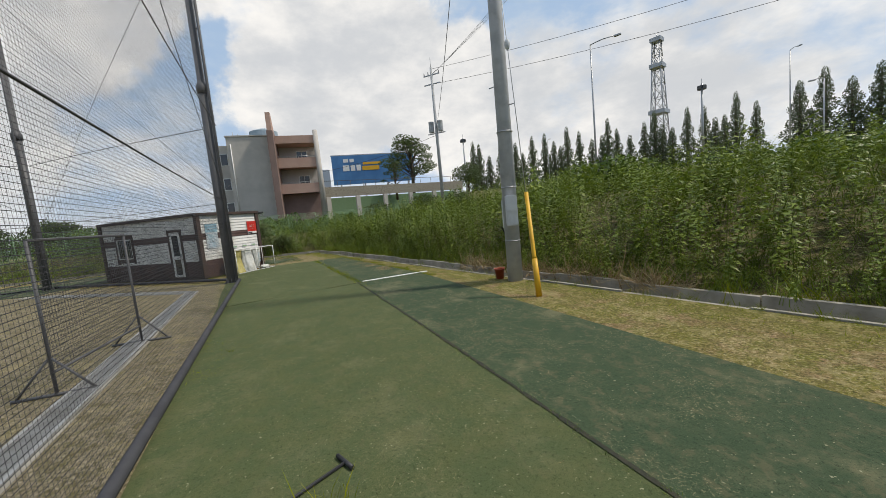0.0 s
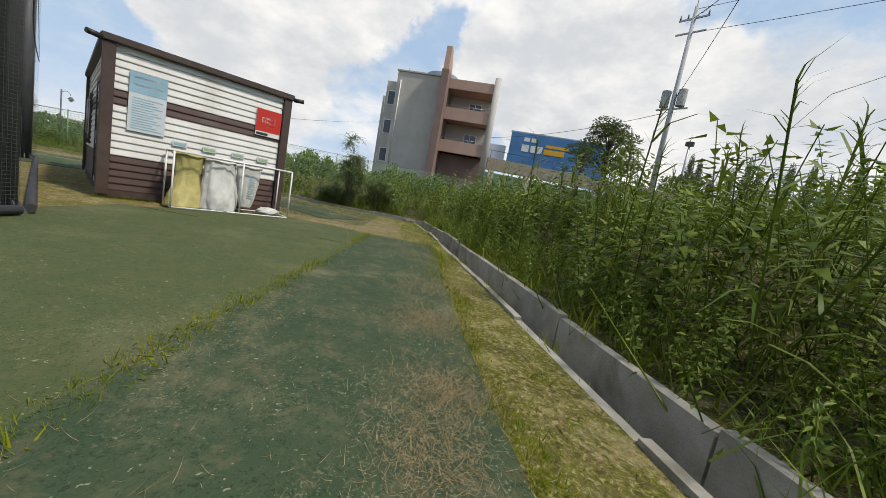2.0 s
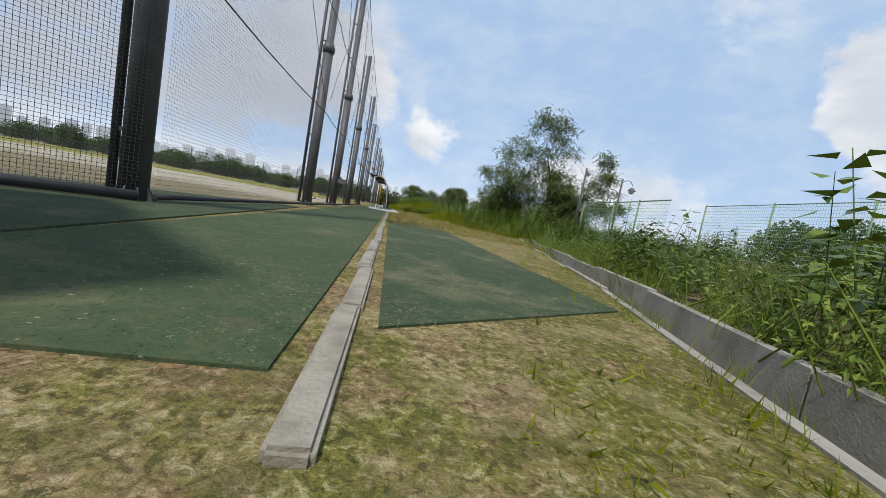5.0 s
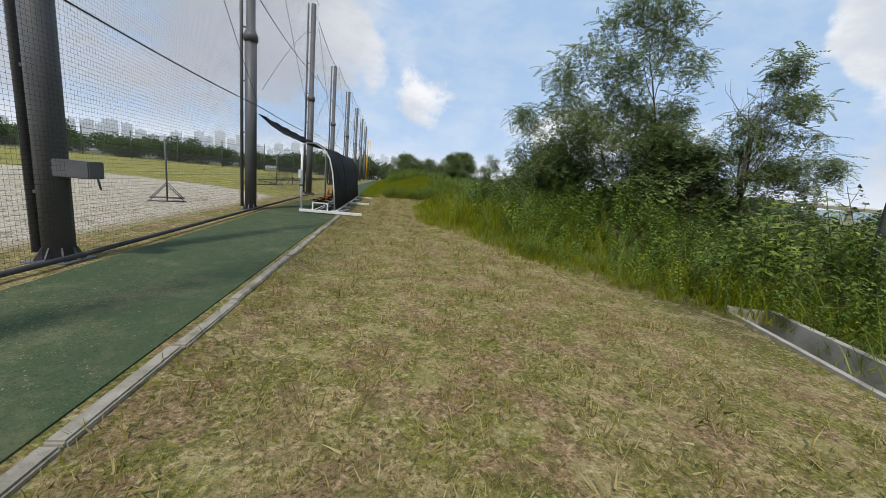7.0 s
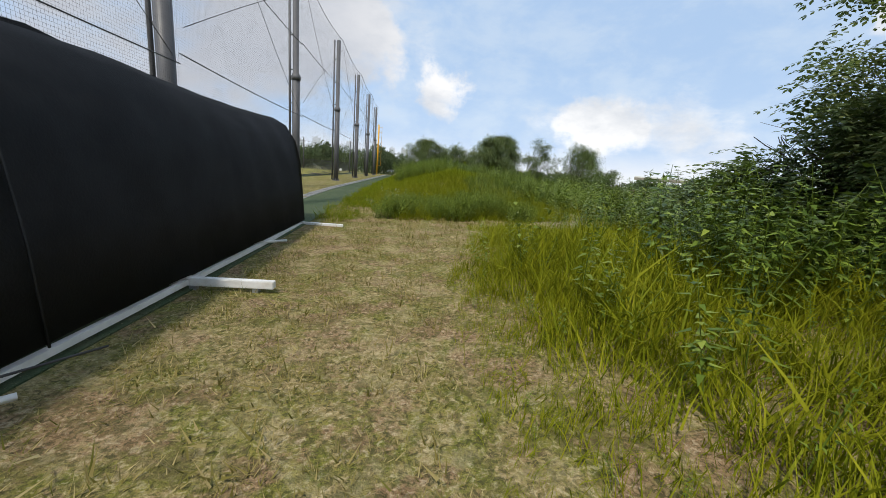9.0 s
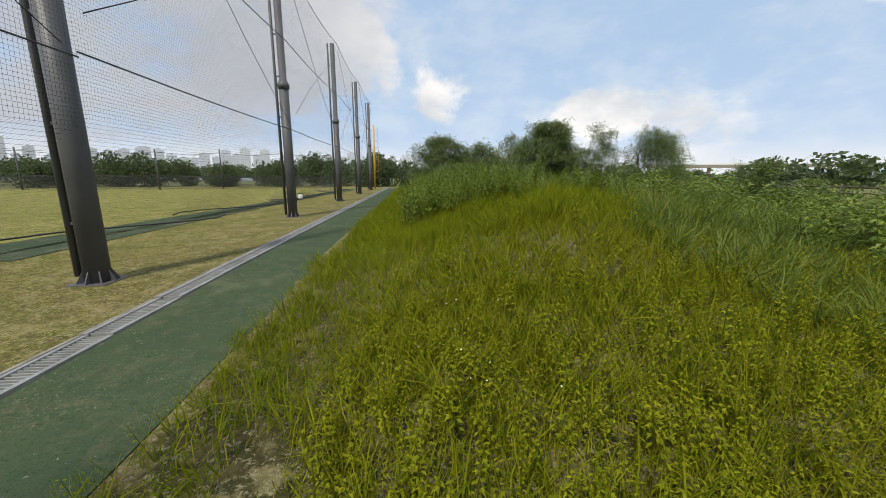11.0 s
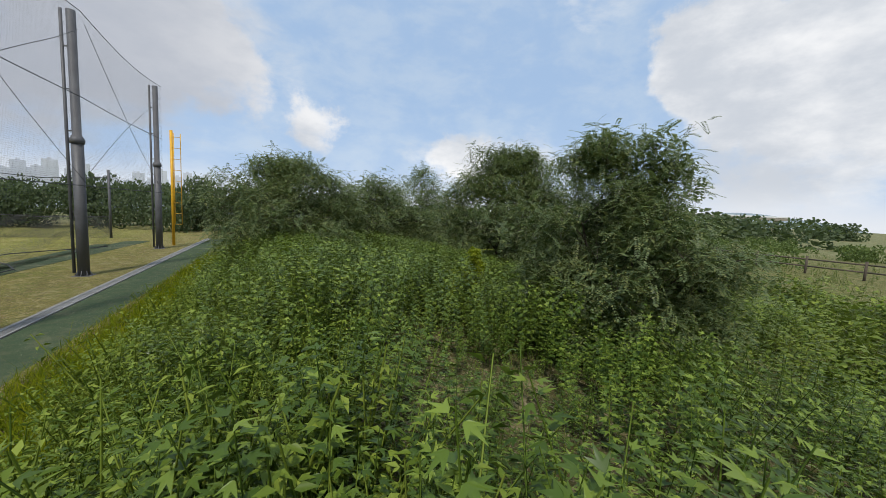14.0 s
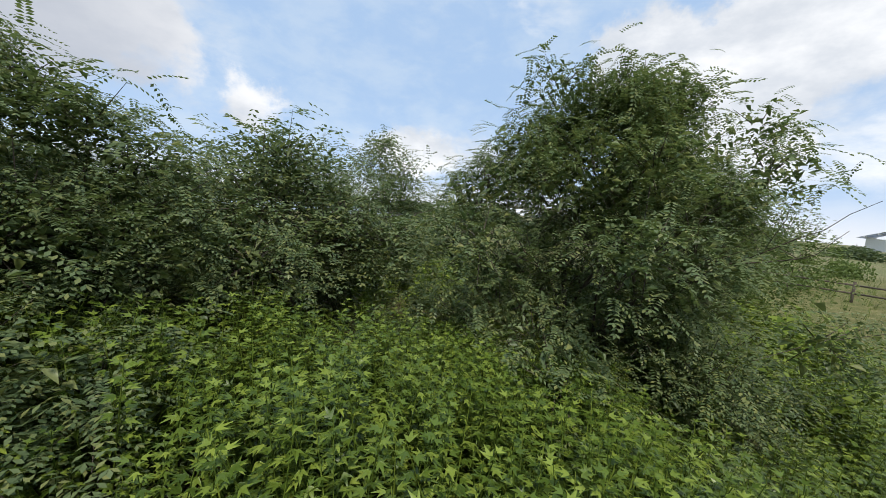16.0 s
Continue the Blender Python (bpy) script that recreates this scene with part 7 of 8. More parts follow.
lay("turf_mat", [(-4.6, 24.0), (-3.4, 24.0), (-1.5, 60.0), (-2.6, 60.0)], M["turf_dark"], label="dark green turf strip on the field", category="turf mat", group=TURF)


# ---------------------------------------------------------------- building and the far side of the road
def office():
    root = thing("office_building", (25.6, -19.2, 2.9), -102.3, "three-storey beige and pink building with open balconies", "building")
    root.scale = (0.836, 0.836, 0.836)
    # local x runs along the front towards -y of the world, local y runs back (+x of the world)
    top = 11.7
    part("end_wall", boxed(0.0, 5.4, 0.0, 14.0, 0.0, top, 0.03), M["wall_beige"], root)
    part("coping", boxed(-0.12, 5.5, -0.12, 14.1, top, top + 0.18, 0.02), M["wall_beige"], root)
    part("fin_wall", boxed(5.4, 6.2, -1.6, 12.0, 0.0, top + 0.4), M["wall_brown"], root)
    fin = bmesh.new()
    vs = [fin.verts.new(p) for p in ((5.5, -1.6, top + 0.4), (5.5, 1.6, top + 0.4), (5.5, -1.4, top + 2.9), (5.5, -0.5, top + 2.9), (6.1, -1.6, top + 0.4), (6.1, 1.6, top + 0.4), (6.1, -1.4, top + 2.9), (6.1, -0.5, top + 2.9))]
    for f in ((0, 1, 3, 2), (6, 7, 5, 4), (0, 4, 5, 1), (1, 5, 7, 3), (3, 7, 6, 2), (2, 6, 4, 0)):
        fin.faces.new([vs[i] for i in f])
    part("fin_top", fin, M["wall_pink"], root)
    # balconies
    for i, z in enumerate((3.9, 7.6)):
        part("balcony_floor", boxed(6.2, 11.5, 0.2, 6.0, z - 0.25, z), M["wall_pink"], root)
        part("balcony_front", boxed(6.2, 11.5, 0.0, 0.2, z - 0.45, z + 0.95, 0.02), M["wall_pink"], root)
        part("rail", tubed([(6.2, 0.1, z + 1.2), (11.5, 0.1, z + 1.2)], 0.03, 6), M["steel"], root)
        for q in range(12):
            part("baluster", tubed([(6.4 + q * 0.44, 0.1, z + 0.95), (6.4 + q * 0.44, 0.1, z + 1.2)], 0.02, 5), M["steel"], root)
        part("back_wall", boxed(6.2, 11.5, 3.0, 3.2, z, z + 3.3), M["wall_beige"], root)
        win = new("window")
        win.parent = root
        fr = bmesh.new()
        for a, b, lo, hi in ((8.6, 8.7, 1.0, 2.4), (10.1, 10.2, 1.0, 2.4), (9.35, 9.42, 1.0, 2.4), (8.7, 10.1, 2.32, 2.4), (8.7, 10.1, 1.0, 1.08)):
            box(fr, a, b, 2.92, 3.02, z + lo, z + hi)
        part("window_frame", fr, M["white_paint"], win)
        for a, b in ((8.7, 9.35), (9.42, 10.1)):
            part("pane", boxed(a, b, 2.95, 2.98, z + 1.08, z + 2.32), M["glass"], win)
    part("top_beam", boxed(6.2, 11.5, 0.0, 12.0, 10.6, top, 0.02), M["wall_pink"], root)
    part("body", boxed(6.2, 11.5, 3.2, 12.0, 0.0, 10.6), M["wall_beige"], root)
    part("ground_wall", boxed(6.2, 11.5, 1.8, 3.2, 0.0, 3.45), M["wall_brown"], root)
    pl = bmesh.new()
    tube(pl, [(11.75, 0.1, 0.0), (11.7, 0.1, 12.4)], [0.42, 0.34], 10)
    part("corner_column", pl, M["wall_beige"], root)
    part("side_bay", boxed(-1.5, 0.0, 1.2, 6.0, -3.0, top - 0.9, 0.03), M["wall_beige"], root)
    part("rear_wing", boxed(-3.5, 0.0, 6.0, 20.0, -3.0, top - 1.5, 0.03), M["wall_beige"], root)
    for x0, x1, y in ((-1.25, -0.25, 1.2), (-3.2, -1.75, 6.0)):
        for z in (1.2, 4.6, 8.0):
            w_ = new("window")
            w_.parent = root
            part("window_frame", boxed(x0, x1, y - 0.05, y + 0.02, z, z + 1.7), M["white_paint"], w_)
            part("pane", boxed(x0 + 0.1, x1 - 0.1, y - 0.07, y - 0.04, z + 0.1, z + 1.6), M["glass"], w_)
    part("plinth", boxed(0.05, 11.6, 0.1, 12.0, -3.2, 0.0), M["wall_brown"], root)
    for q in range(6):
        w_ = new("window")
        w_.parent = root
        part("window_frame", boxed(-0.03, 0.03, 2.2 + q * 1.1, 2.9 + q * 1.1, 5.2, 10.2), M["wall_brown"], w_)
        part("pane", boxed(-0.06, -0.03, 2.25 + q * 1.1, 2.85 + q * 1.1, 5.3, 10.1), M["glass"], w_)
    tank = bmesh.new()
    bmesh.ops.create_cone(tank, segments=28, radius1=2.0, radius2=2.0, depth=1.8, cap_ends=True, matrix=Matrix.Translation((4.2, 5.6, top + 0.9)))
    bmesh.ops.create_cone(tank, segments=28, radius1=2.0, radius2=0.6, depth=0.5, cap_ends=True, matrix=Matrix.Translation((4.2, 5.6, top + 2.05)))
    part("water_tank", tank, plain("tank_blue", (0.24, 0.32, 0.38), (0.28, 0.36, 0.42), 1.0, 0.5, 0.0), root, "pale blue round rooftop water tank")
    for x, y, h in ((5.0, 4.0, 4.4), (0.3, 7.0, 2.0), (-1.5, 12.0, 1.6), (0.4, 3.0, 1.4)):
        part("aerial", tubed([(x, y, top - 1), (x, y, top + h)], 0.03, 5), M["steel"], root)
    part("drain_pipe", tubed([(0.5, -0.06, 1.0), (0.5, -0.06, top - 1)], 0.06, 8), M["white_paint"], root)
    for i, (x, z, sx, sz) in enumerate(((6.6, 3.95, 0.5, 0.9), (7.5, 4.0, 0.4, 0.6), (8.2, 3.95, 0.3, 0.7), (9.2, 3.95, 0.9, 0.4))):
        part("stored_box", boxed(x, x + sx, 1.0, 1.5, z, z + sz, 0.02), (M["terracotta"], M["box_grey"], M["fence_green"], M["wall_brown"])[i], root)


office()


def low_wall():
    root = thing("parapet_wall", (31.0, -30.5, 2.2), -90, "long stained concrete parapet with a rail on columns", "wall", kind="structure")
    part("parapet", boxed(0.0, 24.0, 0.0, 0.5, 3.4, 4.8, 0.03), M["kerb"], root)
    for i in range(13):
        part("rail_post", tubed([(0.3 + i * 1.95, 0.2, 4.8), (0.3 + i * 1.95, 0.2, 5.7)], 0.03, 6), M["pole"], root)
    part("rail", tubed([(0.0, 0.2, 5.7), (24.0, 0.2, 5.7)], 0.035, 6), M["pole"], root)
    for i in range(6):
        part("column", boxed(0.4 + i * 4.4, 1.0 + i * 4.4, 0.0, 0.5, 0.0, 3.4), M["wall_beige"], root)
    part("backing", boxed(0.0, 24.0, 3.0, 3.2, 0.0, 3.4), M["fence_post"], root, "dark green sheet behind the columns")


low_wall()


def billboard():
    root = thing("billboard", (55.0, -38.2, 7.6), -104, "large blue billboard with white marks on a steel frame", "billboard")
    part("face", boxed(0, 17.5, 0, 0.4, 2.0, 8.0), plain("billboard_blue", (0.05, 0.16, 0.36), (0.07, 0.22, 0.46), 0.3, 0.5, 0.0), root)
    part("border", boxed(-0.15, 17.65, 0.05, 0.5, 8.0, 8.2), M["steel"], root)
    for i, (x, z, sx, sz) in enumerate(((2.4, 6.6, 1.0, 0.7), (3.7, 6.6, 0.9, 0.7), (2.2, 4.8, 1.3, 1.2), (3.8, 4.8, 0.9, 1.2), (5.0, 4.8, 0.9, 1.2), (6.2, 4.8, 3.6, 0.9), (6.4, 6.0, 4.0, 0.5))):
        part("print", boxed(x, x + sx, -0.05, 0.02, z, z + sz), M["white_paint"] if i < 5 else M["yellow"], root)
    for x in (1.5, 6.5, 11.5, 16.0):
        part("leg", boxed(x - 0.15, x + 0.15, 0.5, 0.8, -4.0, 7.5), M["steel"], root)
    part("panel_side", boxed(-6.5, -0.6, 0.6, 0.9, 0.6, 5.4), M["city"], root, "grey corrugated side panel")


billboard()


def power_pole():
    root = thing("power_pole", (17.5, -42.4, 2.2), 35, "tall concrete power pole with crossarms and transformers", "power pole")
    part("shaft", tubed([(0, 0, 0), (0, 0, 17.6)], [0.24, 0.14], 12), M["pole_concrete"], root)
    part("tip", tubed([(0, 0, 17.6), (0, 0, 18.8)], 0.03, 6), M["steel"], root)
    for z, w_ in ((16.7, 1.1), (15.6, 1.1), (9.6, 1.2)):
        part("crossarm", boxed(-w_, w_, -0.05, 0.05, z - 0.06, z + 0.06), M["steel"], root)
    for s in (-1.0, 0.45, 1.0):
        part("insulator", tubed([(s, 0, 16.76), (s, 0, 17.1)], [0.07, 0.05], 8), M["pole"], root)
    for s in (-0.62, 0.62):
        t = bmesh.new()
        bmesh.ops.create_cone(t, segments=14, radius1=0.34, radius2=0.34, depth=1.3, cap_ends=True, matrix=Matrix.Translation((s, 0.1, 10.4)))
        part("transformer", t, M["pole_concrete"], root)
    return root


power_pole()


def wire(a, b, sag, r=0.02, n=9):
    a, b = Vector(a), Vector(b)
    root = thing("overhead_wire", label="thin dark overhead wire", category="cable", group="overhead wires")
    part("strand", tubed([a.lerp(b, i / (n - 1)) - Vector((0, 0, sag * 4 * (i / (n - 1)) * (1 - i / (n - 1)))) for i in range(n)], r, 4), M["rope"], root)


for dx in (-0.9, -0.3, 0.3, 0.9):
    wire((17.5 + dx, -42.4, 18.9), (-27.0 + dx * 1.5, -36.0 - 2.2 * dx, 19.5 + 0.8 * dx), 0.7, 0.016)
wire((17.5, -42.4, 12.4), (-16.55, -24.42, 12.2), 0.7, 0.018)
wire((17.5, -42.4, 11.6), (30.0, -30.0, 9.0), 0.5, 0.02)
wire((17.5, -42.4, 19.6), (-16.0, -62.0, 18.4), 0.5, 0.02)
wire((17.5, -42.4, 17.8), (-16.0, -62.0, 16.2), 0.5, 0.02)
wh = HUT @ Vector((0.1, 6.15, 2.62))
wire(wh, (30.05, -20.6, 9.2), 0.35, 0.007)


def street_lamp(x, y, z, tall, turn, arm=2.2, name="street_lamp", label="tall grey street lamp with a single arm"):
    root = thing(name, (x, y, z), turn, label, "street lamp", "street lamps along a road")
    part("mast", tubed([(0, 0, 0), (0, 0, tall)], [0.11, 0.06], 8), M["steel"], root)
    part("arm", tubed([(0, 0, tall), (arm * 0.5, 0, tall + 0.12), (arm, 0, tall + 0.05)], 0.045, 6), M["steel"], root)
    part("lamp_head", boxed(arm - 0.1, arm + 0.5, -0.12, 0.12, tall - 0.06, tall + 0.08, 0.02), M["steel"], root)


street_lamp(0.3, -50.0, H(0.3, -50.0), 14.6 - H(0.3, -50.0) + 1.6, 200)
street_lamp(52.0, -98.0, 5.5, 13.5, 150)
street_lamp(66.0, -108.0, 5.5, 13.5, 330)
street_lamp(-2.0, -90.0, 5.5, 14.5, 150, 1.2)
street_lamp(-8.5, -78.0, H(-8.5, -78.0), 9.5, 20, 0.8)
street_lamp(-16.0, -62.0, H(-16.0, -62.0), 18.5 - H(-16.0, -62.0), 160, 0.5)


def mast(x, y, z, tall):
    root = thing("camera_mast", (x, y, z), 0, "grey steel mast with a ring of lamps at its top", "mast", "masts along a road")
    part("shaft", tubed([(0, 0, 0), (0, 0, tall)], [0.22, 0.14], 8), M["steel"], root)
    for k in range(6):
        a = k * 1.047
        part("lamp_head", boxed(-0.25, 0.25, 0.3, 0.6, tall - 0.9, tall - 0.3, 0.03, m=Matrix.Rotation(a, 4, "Z")), M["pole"], root)
    part("tip", tubed([(0, 0, tall), (0, 0, tall + 0.8)], 0.04, 6), M["steel"], root)


mast(44.0, -64.2, H(44.0, -64.2), 17.4 - H(44.0, -64.2))
mast(7.0, -85.0, 5.5, 12.5)


def lattice_tower():
    root = thing("lattice_tower", (41.8, -135.3, 5.4), 10, "tall red and white steel lattice communication tower", "tower")
    tall, levels = 41.0, 10
    half = lambda z: 1.5 * (1 - z / tall) + 0.95
    for sx in (-1, 1):
        for sy in (-1, 1):
            part("leg", tubed([(sx * half(z), sy * half(z), z) for z in (0, tall * 0.6, tall)], 0.17, 5), M["steel"], root)
    for i in range(levels):
        z0, z1 = tall * i / levels, tall * (i + 1) / levels
        a0, a1 = half(z0), half(z1)
        for s in (-1, 1):
            for p, q in (((-a0, s * a0, z0), (a1, s * a1, z1)), ((a0, s * a0, z0), (-a1, s * a1, z1)), ((s * a0, -a0, z0), (s * a1, a1, z1)), ((s * a0, a0, z0), (s * a1, -a1, z1)), ((-a1, s * a1, z1), (a1, s * a1, z1)), ((s * a1, -a1, z1), (s * a1, a1, z1))):
                part("brace", tubed([p, q], 0.09, 4), M["steel"], root)
    for z in (20.0, 33.5, tall):
        h = half(z) + 0.55
        part("platform", boxed(-h, h, -h, h, z - 0.12, z + 0.12), M["steel"], root)
        for k in range(4):
            part("platform_rail", boxed(-h, h, h - 0.06, h, z + 0.12, z + 1.0, m=Matrix.Rotation(k * math.pi / 2, 4, "Z")), M["steel"], root)
    part("aerial", tubed([(0, 0, tall), (0, 0, tall + 2.5)], 0.12, 6), M["steel"], root)


lattice_tower()


def leaf_cloud(rng, n, size):
    """Loose leaves as small crossed cards inside the unit ball, thicker near its skin."""
    p = rng.normal(0, 1, (n, 3))
    p = p / np.linalg.norm(p, axis=1, keepdims=True) * (rng.uniform(0.25, 1, (n, 1)) ** 0.45)
    q = np.array([(-0.5, -0.32, 0), (0.5, -0.28, 0.05), (0.45, 0.3, 0), (-0.4, 0.34, -0.06)]) * size
    a = rng.uniform(0, 6.28, (n, 3))
    m = np.zeros((n, 4, 4))
    m[:, :3, :3] = [np.array(Euler(tuple(x)).to_matrix()) for x in a]
    m[:, :3, 3], m[:, 3, 3] = p, 1
    return strew((q, np.array([(0, 1, 2, 3)])), m)


CLOUDS_ = [leaf_cloud(np.random.default_rng(300 + i), 330, 0.17) for i in range(4)]


def leafy_tree(name, x, y, z, tall, wide, label, seed, mat=None, spire=False, category="tree", group="", clumps=9, kind="", tiers=False):
    """A far tree: tapered trunk, limbs, and a crown of many loose clumps of leaves."""
    rng = np.random.default_rng(seed)
    root = thing(name, (x, y, z), float(rng.uniform(0, 360)), label, category, group, kind)
    wood, limbs = bmesh.new(), bmesh.new()
    tube(wood, [(0, 0, -0.4), (0.05 * wide, 0, tall * 0.4), (0, 0.04 * wide, tall * 0.85)], [0.035 * tall, 0.022 * tall, 0.006 * tall], 7)
    centres = []
    for i in range(clumps):
        t = (i + 0.5) / clumps
        a = i * 2.4 + rng.uniform(-0.5, 0.5)
        if spire:
            zc, rr, s = tall * (0.14 + 0.82 * t), wide * 0.35 * (1 - t), wide * (0.62 * (1 - t) + 0.16)
            sc = (s, s, tall / clumps * 1.15)
        elif tiers:
            zc, rr, s = tall * (0.42 + 0.52 * t), wide * rng.uniform(0.35, 0.85) * (1.1 - 0.8 * t), wide * rng.uniform(0.22, 0.38)
            sc = (s, s, s * 0.42)
        else:
            zc, rr, s = tall * (0.38 + 0.5 * t), wide * 0.62 * math.sin(0.5 + 2.4 * t), wide * rng.uniform(0.34, 0.5)
            sc = (s, s, s * 0.75)
        c = (rr * math.cos(a), rr * math.sin(a), zc)
        centres.append((c, sc))
        tube(limbs, [(0, 0, zc * 0.7), (c[0] * 0.8, c[1] * 0.8, zc)], [0.012 * tall, 0.004 * tall], 5)
    part("trunk", wood, M["bark"], root)
    tagged(part("branchwork", limbs, M["bark"], root), kind="stuff")
    pieces = []
    for c, sc in centres:
        v, f = CLOUDS_[rng.integers(0, 4)]
        pieces.append((v * sc + c, f))
    v, f = join(pieces)
    link("crown", fast_mesh("crown", v, f), mat or M["far_leaf"], root)
    return root


leafy_tree("pine_tree", 38.5, -48.5, 5.0, 11.5, 5.6, "spreading dark pine behind a parapet", 1, clumps=24, tiers=True)
leafy_tree("pine_tree", 33.5, -43.0, 5.0, 6.5, 2.6, "small dark pine behind a parapet", 2, clumps=14, tiers=True)
for i in range(28):
    az = radians(126 + i * 1.35 + (0.4 * math.sin(i * 5)))
    dist = 118 + 4 * math.sin(i * 3.3)
    x, y = -18 + dist * math.sin(az), -21 + dist * math.cos(az)
    leafy_tree("conifer", x, y, H(x, y), 16.0 + 2.8 * math.sin(i * 1.7 + 1), 3.3, "spire-shaped conifer in a row, hazed to grey-green", 50 + i, M["conifer"], spire=True, category="conifer", group="row of conifers", clumps=12)
for i in range(7):
    az = radians(167 + i * 2.0)
    dist = 88
    x, y = -18 + dist * math.sin(az), -21 + dist * math.cos(az)
    leafy_tree("conifer", x, y, H(x, y), 13.0 + 1.5 * math.sin(i * 2.1), 3.3, "spire-shaped conifer in a row, hazed to grey-green", 90 + i, M["conifer"], spire=True, category="conifer", group="row of conifers", clumps=12)
for i, (x, y, t, w_) in enumerate(((30, -46, 4.0, 2.8), (14, -38, 2.4, 2.2), (24, -36, 2.8, 2.2), (20, -46, 3.6, 2.6), (40, -62, 6.0, 3.6))):
    leafy_tree("roadside_bush", x, y, H(x, y) - 0.1, t, w_, "rounded dark green roadside bush", 130 + i, category="bush", group="bushes on the bank", clumps=10)


for i, (x, y, t, w_) in enumerate(((31.0, 3.0, 4.6, 2.6), (36.0, 10.0, 5.0, 3.2), (27.5, -3.5, 3.6, 2.2), (40.0, 1.0, 4.6, 3.0))):
    leafy_tree("field_tree", x, y, H(x, y) - 0.1, t, w_, "round dark tree beyond a wire fence", 170 + i, group="trees beyond the fence", clumps=12)


FINE = [leaf_cloud(np.random.default_rng(320 + i), 360, 0.13) for i in range(4)]


def grove(name, spots_, label, seed, mat, heaps=5, leaves=None):
    """Far woods: many clumps joined into one mass."""
    rng = np.random.default_rng(seed)
    pieces = []
    for x, y, z, r, h in spots_:
        for _ in range(heaps):
            v, f = (leaves or CLOUDS_)[rng.integers(0, 4)]
            s = r * rng.uniform(0.5, 0.8) * (5 / heaps) ** 0.4
            pieces.append((v * (s, s, h * rng.uniform(0.35, 0.55)) + (x + rng.normal(0, r * 0.45), y + rng.normal(0, r * 0.45), z + h * rng.uniform(0.3, 0.62)), f))
    v, f = join(pieces)
    return tagged(link(name, fast_mesh(name, v, f), mat), label, "trees", kind="stuff")


rng_ = np.random.default_rng(77)
belt = [(x, 74 + rng_.normal(0, 3), 0, 3.0, rng_.uniform(2.6, 5.2)) for x in np.arange(-75, 6, 3.4)]
grove("field_hedge", belt, "dark hedge and small trees beyond a sports field", 1, M["far_leaf"], 9, FINE)
belt = [(x, 230 + 0.2 * x + rng_.normal(0, 8), -1, 9.0, rng_.uniform(5, 10)) for x in np.arange(-260, 60, 11)]
grove("river_woods", belt, "distant dark band of riverside trees", 2, M["far_leaf"])
belt = [(120 + 60 * math.sin(i), 40 + i * 7.0, -1.5, 6.5, rng_.uniform(4, 8)) for i in range(26)]
grove("meadow_trees", belt, "distant line of trees across a meadow", 3, M["far_leaf"])
belt = [(34 + rng_.uniform(0, 60), 20 + rng_.uniform(0, 90), -0.8, 1.7, rng_.uniform(1.2, 2.6)) for i in range(46)]
grove("meadow_shrubs", belt, "pale green shrubs scattered over a meadow", 4, M["willow"])
belt = [(-8 + rng_.uniform(-60, 14), -33 - rng_.uniform(8, 40), 1.5, 2.6, rng_.uniform(1.8, 3.2)) for i in range(60)]
grove("bank_scrub", belt, "dense green scrub on a bank", 5, M["weed"])

belt = [(21.6 + 1.1 * math.sin(i * 2.1) + 0.04 * i, -5.0 - i * 1.15, 0.9, 1.2, rng_.uniform(1.4, 2.6)) for i in range(34)]
grove("fence_scrub", belt, "green scrub behind a wire fence", 6, M["weed"])

# skyline, hills, river, viaduct, stadium
for i in range(96):
    az = radians(-48 + i * 0.66 + 0.3 * math.sin(i * 2.7))
    dist = 1500 + 260 * math.sin(i * 1.9)
    tall = 46 + 26 * abs(math.sin(i * 1.31)) + 12 * math.sin(i * 0.37)
    r = thing("apartment_block", (dist * math.sin(az), dist * math.cos(az), -2), math.degrees(-az), "pale hazy apartment tower on the skyline", "building", "skyline towers")
    wide = 7 + 6 * abs(math.sin(i * 3.1))
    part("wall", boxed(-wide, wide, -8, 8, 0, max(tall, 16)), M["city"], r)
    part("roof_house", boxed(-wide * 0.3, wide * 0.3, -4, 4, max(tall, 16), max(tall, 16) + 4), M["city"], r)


def ridge(name, az0, az1, dist, tall, seed):
    rng = np.random.default_rng(seed)
    n = 60
    v, ph = [], rng.uniform(0, 6.28, 4)
    for i in range(n + 1):
        t = i / n
        a = radians(az0 + (az1 - az0) * t)
        h = tall * math.sin(math.pi * t) ** 0.8 * (0.75 + 0.2 * math.sin(5 * t + ph[0]) + 0.1 * math.sin(13 * t + ph[1])) + 1
        for d, z in ((dist, -8), (dist + 120, h), (dist + 500, -8)):
            v.append((d * math.sin(a), d * math.cos(a), z))
    f = [(3 * i + k, 3 * i + k + 1, 3 * i + k + 4, 3 * i + k + 3) for i in range(n) for k in range(2)]
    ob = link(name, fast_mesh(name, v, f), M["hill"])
    return tagged(ob, "low hazy blue-green hill on the horizon", "hill", kind="structure")


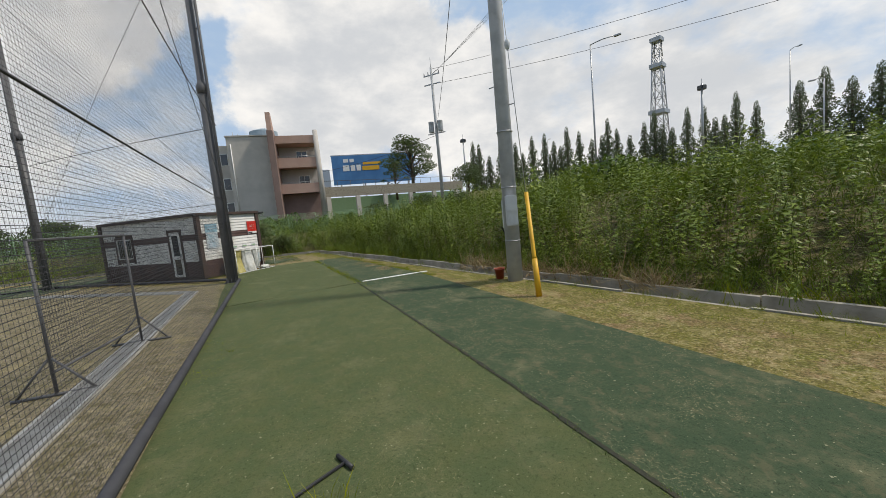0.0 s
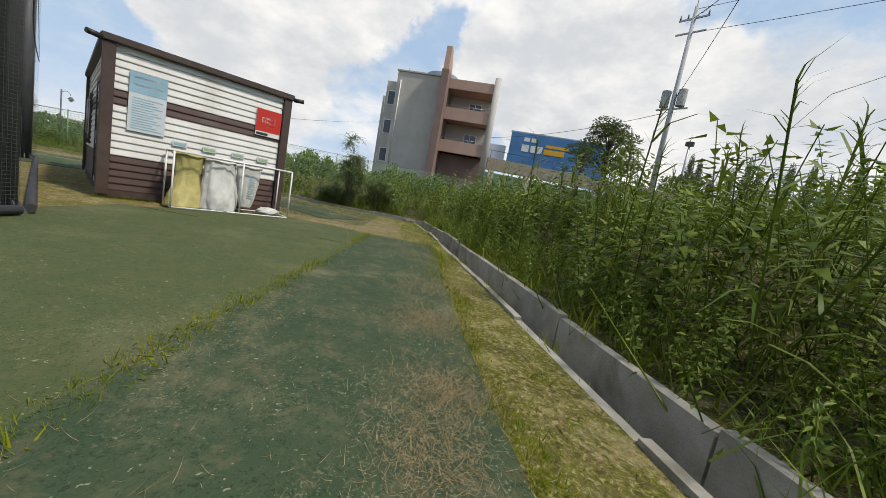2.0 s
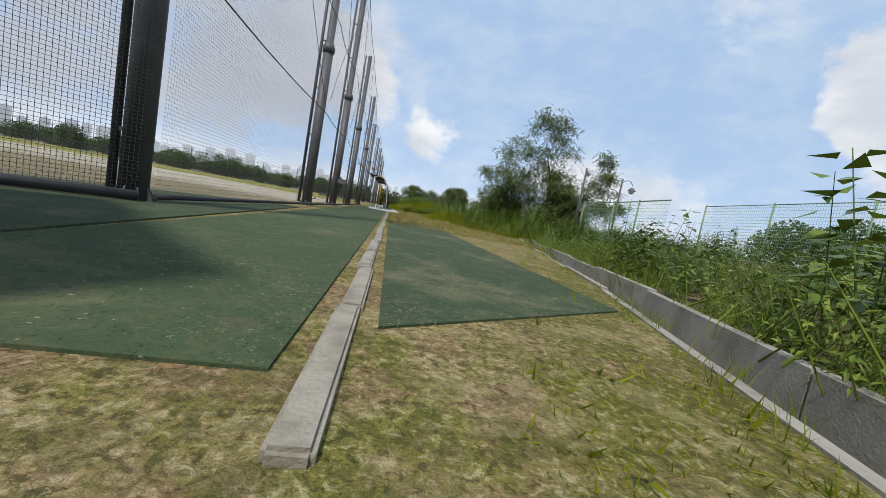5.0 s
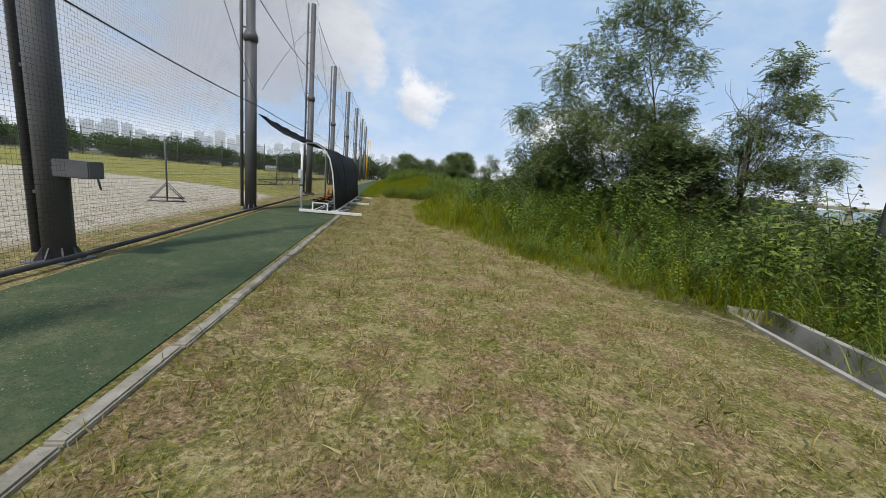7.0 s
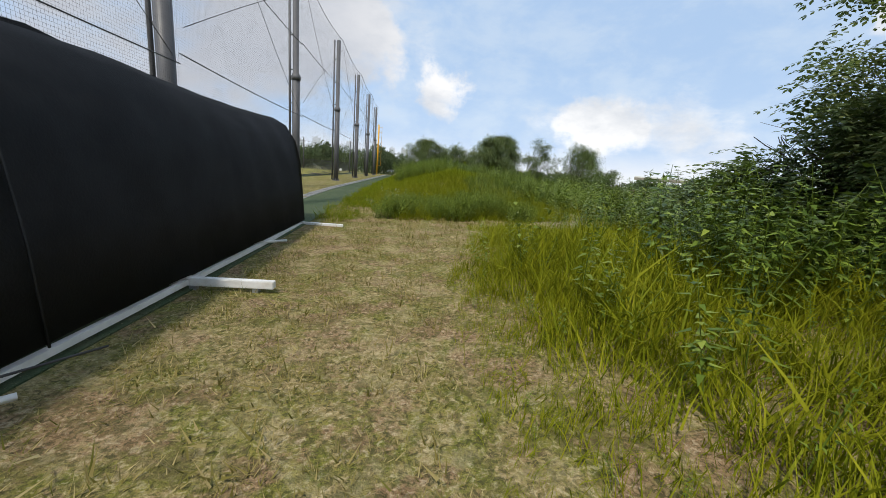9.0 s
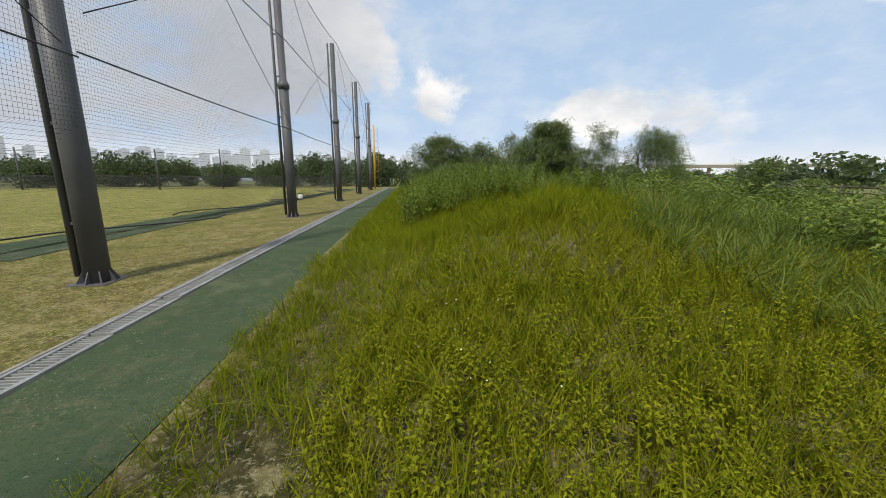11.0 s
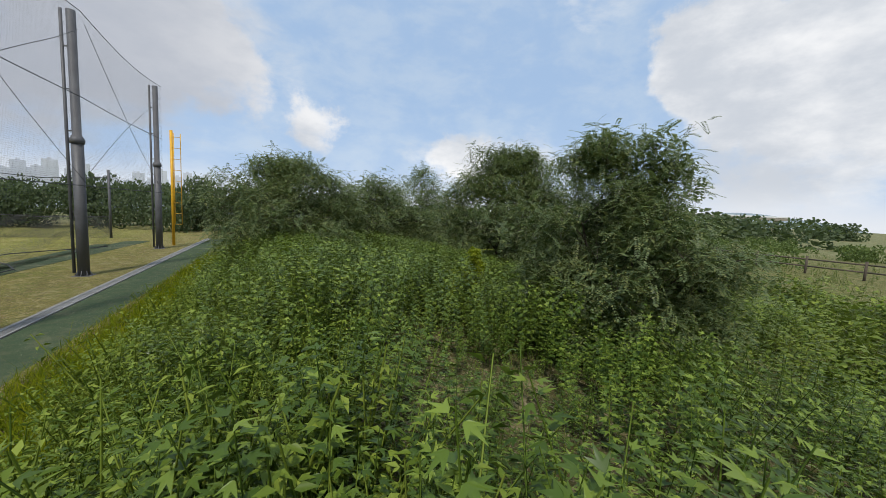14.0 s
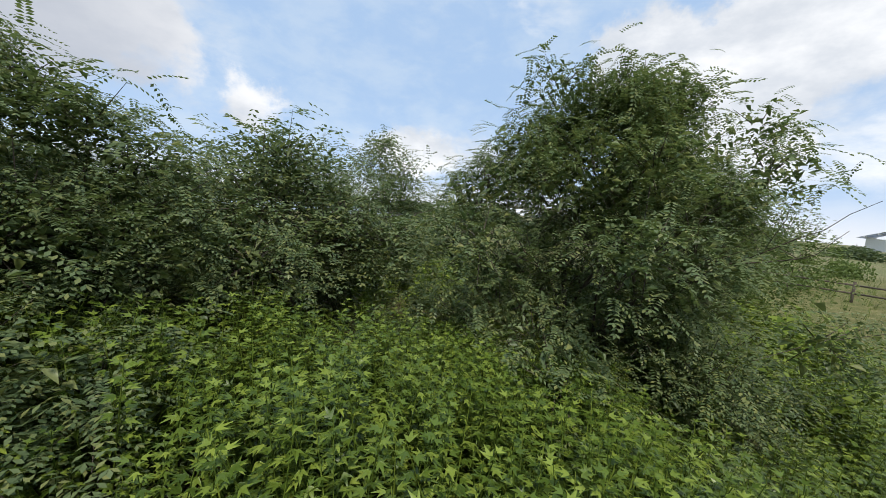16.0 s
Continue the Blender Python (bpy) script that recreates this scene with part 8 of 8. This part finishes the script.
ridge("hill", 44, 72, 2300, 85, 1)
ridge("hill", -60, -20, 2400, 70, 2)
ridge("hill", 100, 190, 700, 34, 3)
river = bmesh.new()
vs = [river.verts.new(p) for p in ((-900, 118, 0.05), (60, 118, 0.05), (60, 205, 0.05), (-900, 205, 0.05))]
river.faces.new(vs)
tagged(part("river", river, M["water"]), "grey river beyond a field", "river", kind="structure")


def viaduct():
    root = thing("viaduct", (330, 300, 0), -38, "long pale concrete road viaduct in the distance", "viaduct")
    part("deck", boxed(-120, 130, -5, 5, 9.5, 12.0), M["kerb"], root)
    part("barrier", boxed(-120, 130, -5.2, -4.9, 12.0, 13.2), M["white_paint"], root)
    for i in range(11):
        part("pier", boxed(-118 + i * 24, -115 + i * 24, -2, 2, -3, 9.5), M["kerb"], root)


def rail_fence():
    root = thing("rail_fence", label="dark timber rail fence across a meadow", category="fence")
    spots_ = [(38.0 + 1.5 * math.sin(y * 0.08), y, H(38.0, y)) for y in np.arange(14, 92, 2.6)]
    for (ax, ay, az_), (bx, by, bz) in zip(spots_, spots_[1:]):
        part("post", tubed([(ax, ay, az_ - 0.3), (ax, ay, az_ + 1.15)], 0.07, 6), M["bark"], root)
        for z in (0.5, 0.95):
            part("rail", tubed([(ax, ay, az_ + z), (bx, by, bz + z)], 0.05, 5), M["bark"], root)


rail_fence()
viaduct()


def stadium():
    root = thing("stadium", (430, 62, 0), 90, "distant stadium with a pale arched roof", "stadium")
    bm = bmesh.new()
    rows = []
    for j in range(2):
        rows.append([bm.verts.new((-48 + 96 * i / 24, -20 + 40 * j, 9 + 13 * math.sin(math.pi * i / 24))) for i in range(25)])
    for i in range(24):
        bm.faces.new((rows[0][i], rows[0][i + 1], rows[1][i + 1], rows[1][i]))
    bmesh.ops.solidify(bm, geom=bm.faces[:], thickness=1.0)
    part("roof", bm, M["city"], root)
    part("stand", boxed(-44, 44, -14, 14, -2, 9), M["white_paint"], root)
    for i in range(14):
        part("roof_rib", tubed([(-44 + i * 6.8, -20.5, 8.5 + 12.5 * math.sin(math.pi * (4 + i * 6.8) / 96)), (-44 + i * 6.8, 20.5, 8.5 + 12.5 * math.sin(math.pi * (4 + i * 6.8) / 96))], 0.5, 5), M["white_paint"], root)


stadium()
